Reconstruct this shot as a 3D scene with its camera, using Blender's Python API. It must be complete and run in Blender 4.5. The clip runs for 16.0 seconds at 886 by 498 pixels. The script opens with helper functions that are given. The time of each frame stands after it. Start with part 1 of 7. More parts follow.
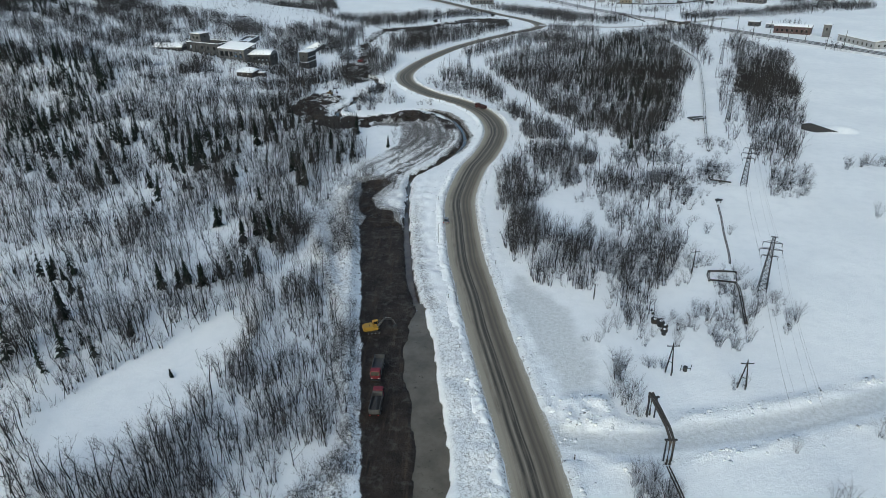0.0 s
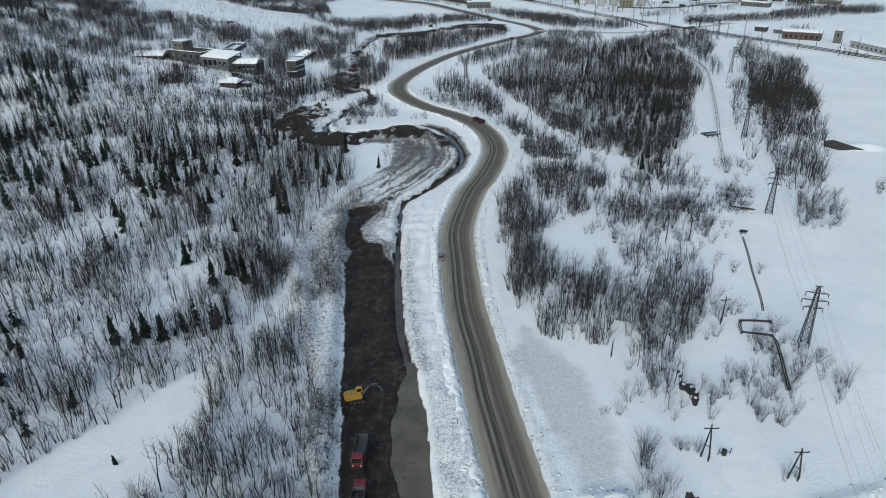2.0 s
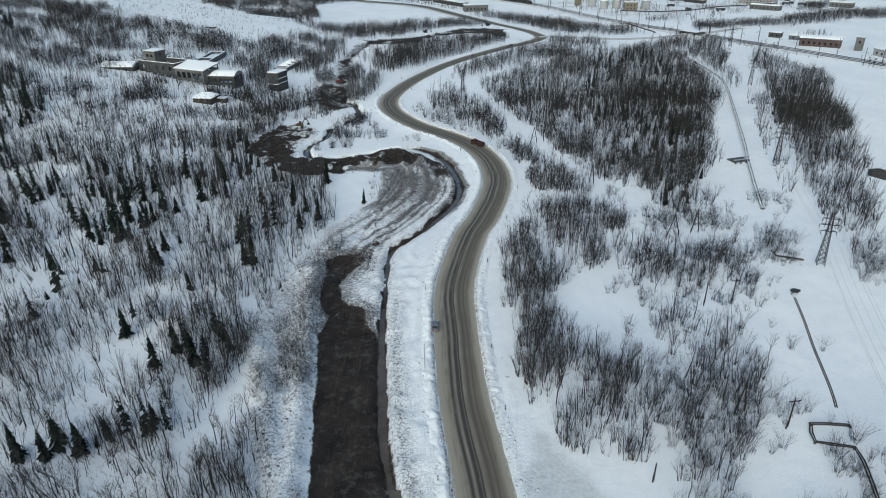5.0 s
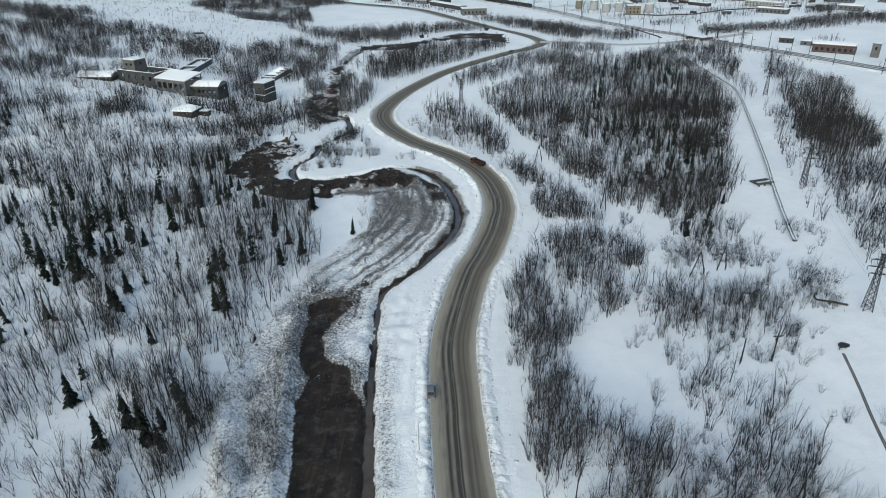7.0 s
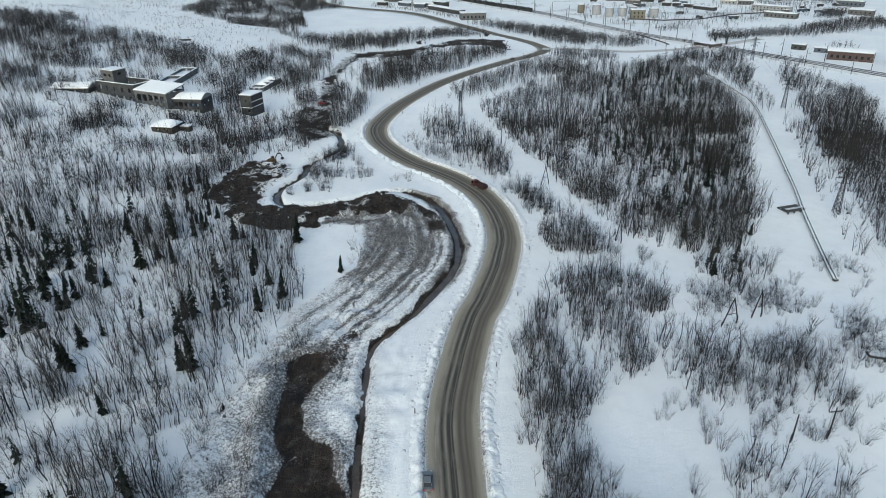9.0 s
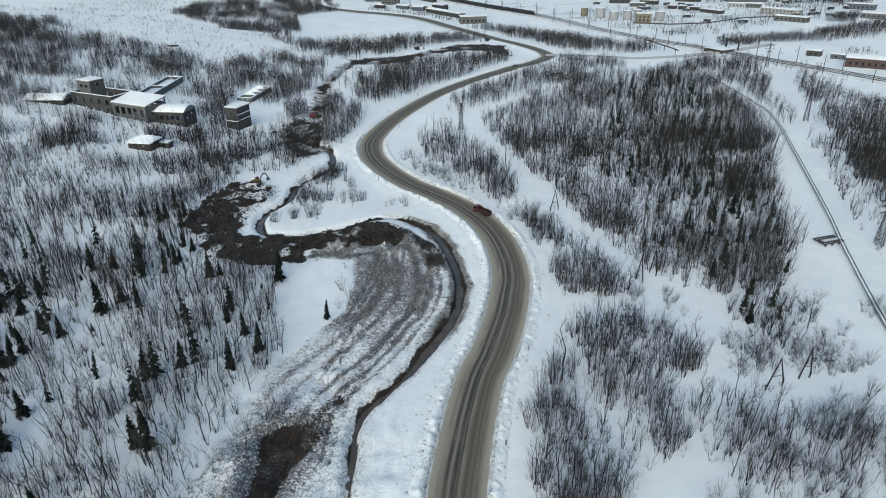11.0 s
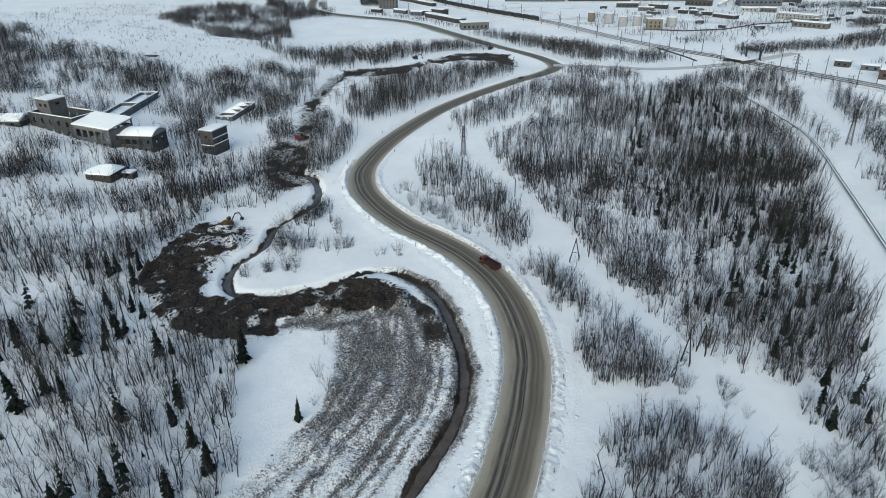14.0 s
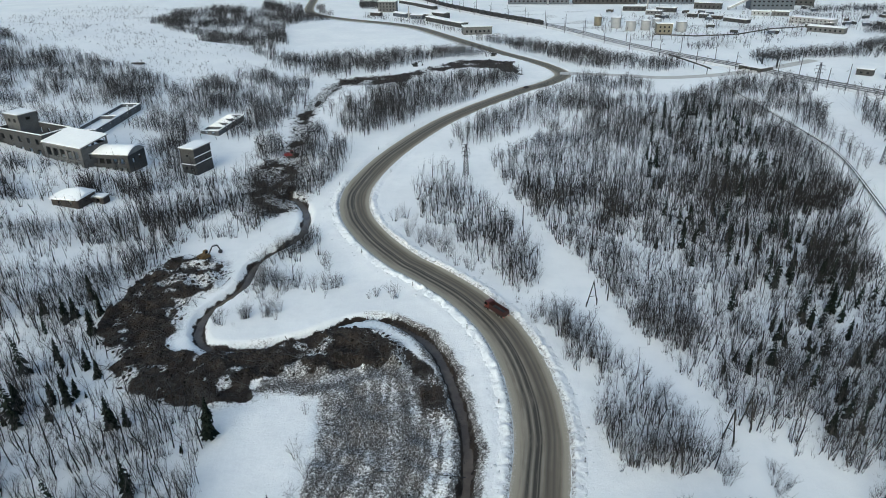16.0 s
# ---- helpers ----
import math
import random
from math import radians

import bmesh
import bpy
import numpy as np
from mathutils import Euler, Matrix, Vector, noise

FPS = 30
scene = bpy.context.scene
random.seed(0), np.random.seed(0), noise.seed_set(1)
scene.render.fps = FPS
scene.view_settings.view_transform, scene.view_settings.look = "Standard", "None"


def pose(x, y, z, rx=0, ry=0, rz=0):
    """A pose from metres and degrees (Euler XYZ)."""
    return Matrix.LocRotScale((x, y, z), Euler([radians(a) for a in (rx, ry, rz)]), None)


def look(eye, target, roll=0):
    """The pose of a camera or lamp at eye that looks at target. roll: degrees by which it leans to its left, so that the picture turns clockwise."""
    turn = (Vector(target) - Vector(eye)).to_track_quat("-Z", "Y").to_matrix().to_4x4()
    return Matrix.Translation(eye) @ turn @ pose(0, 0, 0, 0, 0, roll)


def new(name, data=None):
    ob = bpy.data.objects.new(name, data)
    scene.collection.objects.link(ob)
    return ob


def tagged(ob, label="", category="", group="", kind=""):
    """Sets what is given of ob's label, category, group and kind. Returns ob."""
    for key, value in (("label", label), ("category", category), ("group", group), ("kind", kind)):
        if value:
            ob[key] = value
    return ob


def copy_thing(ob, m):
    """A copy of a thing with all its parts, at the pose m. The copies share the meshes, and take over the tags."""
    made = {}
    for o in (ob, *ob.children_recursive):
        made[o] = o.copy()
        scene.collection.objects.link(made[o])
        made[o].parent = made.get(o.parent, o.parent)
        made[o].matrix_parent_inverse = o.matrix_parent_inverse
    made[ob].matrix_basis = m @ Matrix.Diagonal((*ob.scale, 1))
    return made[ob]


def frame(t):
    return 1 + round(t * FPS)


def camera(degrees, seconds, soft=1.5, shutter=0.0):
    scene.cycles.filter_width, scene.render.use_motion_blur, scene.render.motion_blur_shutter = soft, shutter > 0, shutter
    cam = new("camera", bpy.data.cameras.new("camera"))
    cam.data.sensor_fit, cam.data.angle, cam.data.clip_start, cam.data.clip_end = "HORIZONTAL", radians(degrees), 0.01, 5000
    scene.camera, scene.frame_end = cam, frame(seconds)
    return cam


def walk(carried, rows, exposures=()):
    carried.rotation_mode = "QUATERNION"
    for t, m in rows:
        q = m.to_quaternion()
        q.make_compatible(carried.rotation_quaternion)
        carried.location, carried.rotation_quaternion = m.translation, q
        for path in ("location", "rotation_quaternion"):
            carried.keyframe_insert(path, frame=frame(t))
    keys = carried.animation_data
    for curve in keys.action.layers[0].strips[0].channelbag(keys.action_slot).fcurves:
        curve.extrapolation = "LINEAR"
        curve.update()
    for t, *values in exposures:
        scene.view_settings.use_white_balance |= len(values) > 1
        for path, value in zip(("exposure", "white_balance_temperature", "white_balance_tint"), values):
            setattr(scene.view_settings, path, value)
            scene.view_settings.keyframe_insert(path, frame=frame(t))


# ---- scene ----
cam = camera(68.3, 16.0, soft=0.9)
PATH = [
    (0, (1.741, -0.504, 86.909), (1.685, 1.28, 86.007), -0.9),
    (0.5, (1.7, 5.563, 86.906), (1.647, 7.348, 86.006), -0.9),
    (1, (1.665, 11.647, 86.904), (1.614, 13.433, 86.004), -0.9),
    (1.5, (1.648, 17.759, 86.906), (1.599, 19.545, 86.008), -0.9),
    (2, (1.643, 23.887, 86.915), (1.597, 25.673, 86.016), -0.9),
    (2.5, (1.64, 30.013, 86.927), (1.596, 31.799, 86.027), -0.9),
    (3, (1.639, 36.123, 86.94), (1.597, 37.908, 86.039), -0.9),
    (3.5, (1.631, 42.198, 86.954), (1.592, 43.983, 86.053), -0.9),
    (4, (1.607, 48.233, 86.967), (1.569, 50.018, 86.066), -0.9),
    (6.5, (1.409, 78.224, 87.06), (1.38, 80.009, 86.159), -0.9),
    (7, (1.361, 84.208, 87.064), (1.333, 85.994, 86.164), -0.9),
    (7.5, (1.313, 90.161, 87.062), (1.286, 91.948, 86.163), -0.9),
    (8, (1.265, 96.075, 87.054), (1.24, 97.862, 86.155), -0.9),
    (8.5, (1.216, 101.959, 87.046), (1.192, 103.746, 86.148), -0.9),
    (9, (1.163, 107.834, 87.039), (1.14, 109.622, 86.143), -0.9),
    (11.5, (0.782, 137.539, 86.992), (0.762, 139.328, 86.097), -0.9),
    (12, (0.699, 143.554, 86.993), (0.679, 145.342, 86.098), -0.9),
    (12.5, (0.617, 149.633, 87.001), (0.597, 151.421, 86.105), -0.9),
    (13, (0.539, 155.789, 87.015), (0.519, 157.577, 86.118), -0.9),
    (13.5, (0.47, 162.001, 87.028), (0.45, 163.789, 86.132), -0.9),
    (14, (0.426, 168.202, 87.036), (0.407, 169.992, 86.142), -0.9),
    (14.5, (0.429, 174.297, 87.05), (0.41, 176.087, 86.158), -0.9),
    (15, (0.467, 180.276, 87.061), (0.448, 182.066, 86.168), -0.9),
    (15.5, (0.53, 186.177, 87.069), (0.51, 187.966, 86.177), -0.9),
    (16, (0.613, 192.029, 87.076), (0.59, 193.819, 86.184), -0.9),
]
walk(cam, [(t, look(eye, target, roll)) for t, eye, target, roll in PATH], [(0, -0.02, 5590, -2), (4, 0.03, 5620, -2), (6.5, 0.08, 5660, -2), (16, 0.11, 5700, -2)])

# ---- world and light ----
world = bpy.data.worlds.new("winter_sky")
scene.world = world
world.use_nodes = True
wn = world.node_tree.nodes
sky = wn.new("ShaderNodeTexSky")
sky.sky_type, sky.sun_disc = "NISHITA", False
sky.sun_elevation, sky.sun_rotation = radians(24), radians(200)
sky.air_density, sky.dust_density, sky.ozone_density = 1.0, 5.0, 1.0
wn["Background"].inputs["Strength"].default_value = 0.15
world.node_tree.links.new(sky.outputs["Color"], wn["Background"].inputs["Color"])
sun = new("sun", bpy.data.lights.new("sun", "SUN"))
sun.data.energy, sun.data.angle, sun.data.color = 0.55, radians(70), (1.0, 0.97, 0.94)
sun.matrix_world = look((0, 0, 300), (60, 170, 100))
scene.view_settings.exposure = 0.0

# ---- small tools ----
rng = np.random.default_rng(7)


def smooth(a, b, x):
    t = np.clip((np.asarray(x, float) - a) / (b - a), 0, 1)
    return t * t * (3 - 2 * t)


LATTICE = np.random.default_rng(3).random((256, 256))


def wave(x, y, size, shift=0):
    """Smooth value noise, 0 to 1, with lumps of the given size in metres."""
    u, v = np.asarray(x, float) / size + 31.7 * shift, np.asarray(y, float) / size + 17.3 * shift
    i, j = np.floor(u).astype(int), np.floor(v).astype(int)
    fu, fv = u - i, v - j
    fu, fv = fu * fu * (3 - 2 * fu), fv * fv * (3 - 2 * fv)
    g = lambda a, b: LATTICE[a % 256, b % 256]
    return (g(i, j) * (1 - fu) + g(i + 1, j) * fu) * (1 - fv) + (g(i, j + 1) * (1 - fu) + g(i + 1, j + 1) * fu) * fv


def spline(points, step=2.0):
    """A smooth line through the points, resampled at even steps."""
    p = np.array([points[0]] + list(points) + [points[-1]], float)
    out = []
    for k in range(1, len(p) - 2):
        a, b, c, d = p[k - 1], p[k], p[k + 1], p[k + 2]
        n = max(2, int(np.linalg.norm(c - b) / step))
        for t in np.arange(n) / n:
            out.append(0.5 * (2 * b + (c - a) * t + (2 * a - 5 * b + 4 * c - d) * t ** 2 + (3 * b - a - 3 * c + d) * t ** 3))
    out.append(p[-2])
    return np.array(out)


def off_line(x, y, line):
    """Distance from each place to a line, and the side (positive to the right of its way)."""
    best, side = np.full(x.shape, 1e9), np.zeros(x.shape)
    for a, b in zip(line[:-1, :2], line[1:, :2]):
        d = b - a
        n = d @ d + 1e-9
        t = np.clip(((x - a[0]) * d[0] + (y - a[1]) * d[1]) / n, 0, 1)
        r = np.hypot(x - a[0] - t * d[0], y - a[1] - t * d[1])
        near = r < best
        best[near] = r[near]
        side[near] = np.sign((x - a[0]) * d[1] - (y - a[1]) * d[0])[near]
    return best, side


def inside(x, y, poly):
    """Signed distance to a polygon's outline, positive inside."""
    p = np.array(poly, float)
    q = np.roll(p, -1, axis=0)
    odd = np.zeros(x.shape, bool)
    for (ax, ay), (bx, by) in zip(p, q):
        cross = (ay > y) != (by > y)
        if ay != by:
            odd ^= cross & (x < (bx - ax) * (y - ay) / (by - ay) + ax)
    r, _ = off_line(x, y, np.vstack([p, p[:1]]))
    return np.where(odd, r, -r)


def near_box(x, y, pts, pad):
    p = np.array(pts, float)
    return (x > p[:, 0].min() - pad) & (x < p[:, 0].max() + pad) & (y > p[:, 1].min() - pad) & (y < p[:, 1].max() + pad)


def zone(x, y, poly, pad=12.0):
    """Signed distance to a polygon, worked out only near it."""
    r = np.full(x.shape, -pad)
    m = near_box(x, y, poly, pad)
    if m.any():
        r[m] = np.maximum(inside(x[m], y[m], poly), -pad)
    return r


def line_zone(x, y, line, pad):
    r, s = np.full(x.shape, pad), np.zeros(x.shape)
    m = near_box(x, y, line, pad)
    if m.any():
        a, b = off_line(x[m], y[m], line)
        r[m], s[m] = np.minimum(a, pad), b
    return r, s


# ---- the plan, in metres ----
ROAD = spline([(22, 10), (18, 50), (15.2, 79), (14.1, 89), (11.6, 105), (8.5, 125), (5.0, 151.6), (3.0, 168), (1.9, 187.6), (1.6, 211), (6.2, 240), (10.4, 253), (14.4, 268),
    (17.1, 283), (17.6, 291), (17.5, 299), (16.4, 308.5), (14, 319), (10.1, 329), (3.3, 340.4), (-7.2, 353), (-13.7, 360), (-23.5, 375.5), (-31, 393.4), (-33.2, 414), (-29, 438.4),
    (-19.9, 467.4), (-4.6, 502.7), (14.8, 534.4), (43.3, 572), (57, 586), (68, 601), (73.5, 617), (68, 641), (55.2, 668), (37.3, 699), (3.7, 767), (-27.6, 830), (-56.7, 864), (-113, 908),
    (-154, 966), (-175, 1103), (-200, 1300)], 2.5)
TOWN_ROAD = spline([(72, 618), (92, 613), (109, 608.7), (131, 601), (153, 602.6), (181, 611), (215, 628), (250, 650)], 3)
SIDE_TRACK = spline([(16.1, 94.5), (21.1, 93.5), (26.1, 92.1), (31.1, 91.6), (39.8, 92.5), (47.6, 94.1), (59.0, 96.4), (71.1, 99.7), (86.6, 104.9), (132.3, 121.1), (224.8, 154.9)], 2.5)
DITCH = spline([(-8.4, 140.2), (-9.9, 144.1), (-12.1, 155.1), (-14.0, 171.9), (-15.9, 190.7), (-16.8, 206.3), (-17.4, 218.6), (-17.3, 231.9), (-13.4, 238.9), (-7.8, 247.8), (-3.1, 258.1), (0.9, 267.2),
    (3.3, 278.3), (3.0, 290.3), (0.9, 302.8), (-3.3, 316.5), (-9.6, 324.7), (-18.0, 329.6), (-26.0, 327.2), (-34.2, 321.3), (-43.2, 317.4), (-51.7, 316.7), (-57.6, 318.9), (-61.0, 324.8),
    (-61.6, 332.8), (-58.6, 340.0), (-56.0, 347.8), (-56.2, 358.4), (-53.1, 366.2), (-48.7, 374.1), (-46.9, 382.8), (-47.8, 394.3), (-51.3, 404.5), (-56.9, 411.8)], 1.2)
STREAM = spline([(-55, 409), (-57, 412), (-66, 421), (-66.3, 440), (-64, 450), (-70, 463), (-67, 478), (-71.5, 506), (-73, 527), (-70, 564), (-66.4, 593), (-58, 600)], 3)
MUD = [(-10.9, 31.1), (-15.5, 78.6), (-17.2, 92.1), (-20.4, 114.1), (-24.7, 145.9), (-28.8, 175.4), (-31.6, 189.3), (-29.6, 193.6), (-31.9, 199.9), (-34.4, 207.7), (-34.7, 214.5), (-36.4, 226.4), (-31.9, 230.6), (-27.4, 229.9), (-27.1, 219.6),
    (-28.4, 212.4), (-27.6, 204.9), (-21.2, 199.8), (-20.0, 195.0), (-16.8, 187.1), (-13.1, 161.2), (-10.1, 143.1), (-9.4, 138.2), (-11.0, 133.2), (-11.2, 125.2), (-10.5, 114.2), (-8.9, 105.2), (-7.3, 95.2), (-6.1, 78.2), (-4.9, 31.2)]
BROWN = [(-34.6, 212.2), (-30.1, 221.5), (-24.8, 237.3), (-18.4, 243.3), (-21.0, 233.3), (-25.5, 221.5), (-28.3, 212.2), (-27.1, 199.6), (-24.9, 185.0), (-29, 186), (-31.1, 196.5)]
POOL = [(-7.4, 140.2), (-9.1, 140.1), (-10.9, 132.2), (-10.9, 123.2), (-10.3, 112.2), (-8.6, 105.2), (-7.0, 93.2), (-6.3, 78.2), (-4.9, 41.2), (1.1, 41.2), (-0.5, 78.8), (-0.2, 85.3), (-0.5, 90.3),
    (-1.4, 97.3), (-2.8, 106.9), (-3.7, 114.3), (-5.0, 125.3), (-6.9, 136.2)]
SPOIL = [(-85.9, 327.4), (-85.2, 342.1), (-83.9, 353.4), (-82.2, 362), (-69, 362), (-61.9, 352.9), (-62.7, 343.5), (-67.2, 338.3), (-66.5, 322.7), (-64.7, 315.7), (-56.7, 313.0), (-47.1, 316.8), (-36.7, 319.4),
    (-24.8, 323.9), (-16.4, 322.3), (-12.3, 317.7), (-9.0, 309.0), (-17.2, 309.5), (-27.4, 306.8), (-36.0, 305.5), (-41.8, 302.6), (-41.4, 297.7), (-47.0, 296.7), (-55.6, 295.8), (-66.5, 300.1), (-75.2, 308.3), (-73.1, 312.0), (-81.0, 317.3)]
CUT = [(-43.2, 187.9), (-44.8, 198.1), (-45.0, 210.7), (-43.8, 223.7), (-41.0, 238.5), (-39.7, 246.5), (-33.4, 257.5), (-26.0, 270.7), (-25.8, 283.7), (-26.8, 297.4), (-41.3, 300.3), (-38.3, 308.6), (-24.7, 312.9),
    (-11.8, 317.3), (-3.7, 307.6), (0.6, 296.1), (1.2, 284.3), (0.7, 275.2), (-4.0, 264.1), (-10.7, 249.7), (-16.6, 237.9), (-18.7, 226.1), (-17.7, 211.0), (-15.7, 187.6)]
VERGE = [(-15.5, 31.1), (-24.8, 41.0), (-28.8, 78.5), (-25.3, 83.5), (-21.3, 91.1), (-24.8, 105.1), (-28.4, 116.4), (-29.7, 134.9), (-36.5, 151.7), (-45.3, 175.6), (-48.8, 187.8), (-47.0, 207.6), (-43.0, 222.9),
    (-33.2, 237.5), (-28.3, 240.6), (-34.3, 217.3), (-32.6, 203.1), (-28.5, 175.4), (-24.7, 145.9), (-20.4, 114.1), (-17.2, 92.1)]
BANK = [(-16.0, 235.9), (-15.2, 212.0), (-13.7, 179.8), (-9.6, 151.1), (-5.2, 130.3), (-2.6, 108.3), (-0.6, 93.3), (0.6, 78.2), (5.1, 31.3), (13.1, 31.3), (10.1, 78.9), (8.1, 89.4), (5.0, 114.4), (1.1, 128.3), (-2.4, 151.2),
    (-6.4, 172.1), (-8.8, 187.8), (-8.3, 216.9), (-10.6, 236.0)]
FAR_CUT = [(-69.8, 609), (-59.6, 616), (-27, 626), (-8, 650), (8, 668), (32, 666), (45, 660), (48, 630), (47, 614), (33.4, 633), (14.3, 640), (-7.6, 629), (-29.6, 597), (-53.3, 589), (-64.5, 589)]
YARD = [(118, 770), (215, 692), (300, 742), (440, 830), (520, 1000), (300, 1080), (100, 1090), (40, 980), (70, 880)]
RUTS = [spline([(-17.1, 313.8), (-13.3, 305.1), (-14.0, 296.3), (-15.8, 288.5), (-16.9, 281.5), (-19.0, 275.1), (-22, 262), (-27, 240)], 3), spline([(-8, 312), (-5, 303), (-4.5, 292), (-6, 280), (-9, 268), (-15, 254), (-21, 238), (-22, 220)], 3),
    spline([(-24, 310), (-19, 303), (-19.5, 292), (-21.5, 280), (-24, 268)], 3)]
BROOK_SOIL = [(-79.5, 436), (-75, 452), (-61, 446), (-56, 420), (-57, 411), (-52, 400), (-58, 392), (-64, 394), (-74, 412)]
PACKED = [(26.5, 141.7), (30.1, 135.1), (31, 120), (29.3, 106.2), (22.0, 103.2), (18.5, 117.6), (12.5, 141.2), (16.7, 158.2)]
LUMPY = [(20.5, 95.8), (30, 94.7), (33, 98.6), (31, 104), (27, 106), (22, 104)]



def lie(x, y):
    """The lie of the land without banks and cuts: level, with a slope that rises to the west."""
    x, y = np.asarray(x, float), np.asarray(y, float)
    rise = 0.115 * np.clip(-x - 95, 0, 260) * smooth(250, 400, y)
    rise = rise + 1.7 * np.exp(-((x + 150) / 30) ** 2 - ((y - 424) / 9) ** 2)
    return rise + 0.5 * (wave(x, y, 30) - 0.5) * smooth(8, 40, np.abs(x - 5))


def ground(x, y):
    """Height of the ground, and how muddy, dirty and trodden it is."""
    x, y = np.asarray(x, float), np.asarray(y, float)
    z = lie(x, y)
    wob = 2.0 * (wave(x, y, 5, 1) - 0.5) + 1.2 * (wave(x, y, 1.7, 2) - 0.5)
    fine = wave(x, y, 1.1, 3) - 0.5
    mid = wave(x, y, 3.2, 4) - 0.5
    road, side = line_zone(x, y, ROAD, 26.0)
    mud, pool, spoil, cut, verge, bank, far = [zone(x, y, p) for p in (MUD, POOL, SPOIL, CUT, VERGE, BANK, FAR_CUT)]
    ditch, dside = line_zone(x, y, DITCH, 24.0)
    stream, _ = line_zone(x, y, STREAM, 20.0)
    track, _ = line_zone(x, y, SIDE_TRACK, 20.0)
    town, _ = line_zone(x, y, TOWN_ROAD, 20.0)
    # level ground under the roads
    level = np.minimum(np.minimum(road, town), track)
    beyond = smooth(690, 730, y)
    z = z * smooth(4.5 + 8 * beyond, 16 + 20 * beyond, level) - 0.45 * beyond * smooth(30, 14, np.minimum(road, town))
    muddy = smooth(-1.0, 1.2, mud + wob * 0.5 + 2.2 * (pool > -3.5) * (y < 137))
    brown = smooth(-1.0, 1.5, zone(x, y, BROWN) + wob) * (0.35 + 0.5 * wave(x, y, 2.5, 31))
    dug = smooth(-1.0, 1.2, spoil + wob * 1.2)
    lumpy = smooth(-1.5, 1.5, zone(x, y, LUMPY) + wob)
    rough = np.maximum.reduce([0.55 * np.exp(-((track - 4.6) / 2.0) ** 2) * (road > 8), 0.9 * lumpy, smooth(-1.5, 1.5, cut + wob), smooth(-1.5, 1.5, verge + wob), 0.7 * smooth(-1, 1, bank + 0.5 * wob), smooth(7, 2, stream + 2 * wob), smooth(-3, 2, far + 3 * wob)])
    far_mud = smooth(-2, 3, far + 3 * wob)
    z = z - 0.7 * muddy + rough * (0.75 * fine + 0.9 * mid) + dug * (2.0 * mid + 0.9 * fine + 0.8)
    z = z + 1.3 * smooth(0.5, 3, verge) * smooth(8, 3, verge) * (1 - muddy) * (0.6 + wave(x, y, 6, 5))
    # snow banks thrown up beside the road
    e = road - 4.9
    clods = 0.4 + 0.5 * wave(x, y, 1.6, 6) + 0.15 * wave(x, y, 5, 7)
    ridge = np.exp(-((e - 1.7) / 1.0) ** 2) + 0.55 * np.exp(-((e - 4.2) / 1.8) ** 2)
    z = z + (1.25 - 0.65 * smooth(440, 420, y)) * ridge * clods * (1 - beyond) * (e > -0.4) * (track > 6) * (town > 6) - 0.3 * smooth(0.1, -0.5, e)
    t = track - 2.4
    z = z + 0.55 * np.exp(-((t - 2.6) / 1.5) ** 2) * (0.1 + 1.3 * wave(x, y, 1.3, 26) * smooth(0.3, 0.7, wave(x, y, 5, 34))) * (road > 9) + 1.1 * lumpy * wave(x, y, 1.6, 46) - 0.15 * smooth(0.3, -0.3, t)
    # the ditch and the pool
    wide = 0.4 + 0.5 * smooth(-30, -45, x) + 0.4 * smooth(240, 262, y) * smooth(335, 318, y) * smooth(-30, -10, x) + 0.5 * wave(x, y, 7, 8)
    chan = smooth(wide + 1.1, wide - 0.3, ditch + 0.5 * fine)
    brook = 0.5 * smooth(3.0, 0.8, stream + 1.5 * mid)
    pooled = smooth(-0.5, 0.8, pool + 0.6 * wob)
    z = z - 1.9 * chan - 0.9 * brook
    z = z * (1 - pooled) - 1.9 * pooled
    bend = smooth(238, 262, y) * smooth(336, 322, y) * smooth(-35, -8, x)
    strip = smooth(1.6, 2.8, ditch) * smooth(9.5, 6.5, ditch + wob) * smooth(-2, 0, cut) * smooth(283, 300, y) * (0.4 + 0.7 * wave(x, y, 4, 37))
    mudmask = np.maximum.reduce([muddy * (1 - 0.55 * smooth(178, 205, y) * wave(x, y, 5, 29)), brown, dug * (0.47 + 0.68 * wave(x, y, 4.5, 22) + 0.7 * (wave(x, y, 1.7, 28) - 0.5) - 0.2 * smooth(325, 345, y)), 0.95 * smooth(-3, 3, zone(x, y, BROOK_SOIL) + 2 * wob) * (0.1 + 0.9 * wave(x, y, 3.4, 44)), far_mud * (0.3 + 0.75 * wave(x, y, 7, 23)), 0.9 * pooled, 0.97 * smooth(wide + 0.9 + 0.9 * bend, wide - 0.3, ditch + 0.5 * wob), 0.75 * smooth(5, 1, stream + 2.5 * wob) * smooth(0.35, 0.65, wave(x, y, 8, 36)), strip])
    inner = smooth(-1.5, 1.0, cut + wob) * smooth(246, 268, y)
    rut = np.maximum.reduce([np.exp(-((line_zone(x, y, r, 6.0)[0] - 0.9 + 0.5 * fine) / 0.35) ** 2) for r in RUTS]) * smooth(-1, 2, cut)
    z = z - 0.35 * rut
    yard = smooth(-6, 6, zone(x, y, YARD, 12.0)) * smooth(0.5, 0.75, wave(x, y * 1.8, 26, 27))
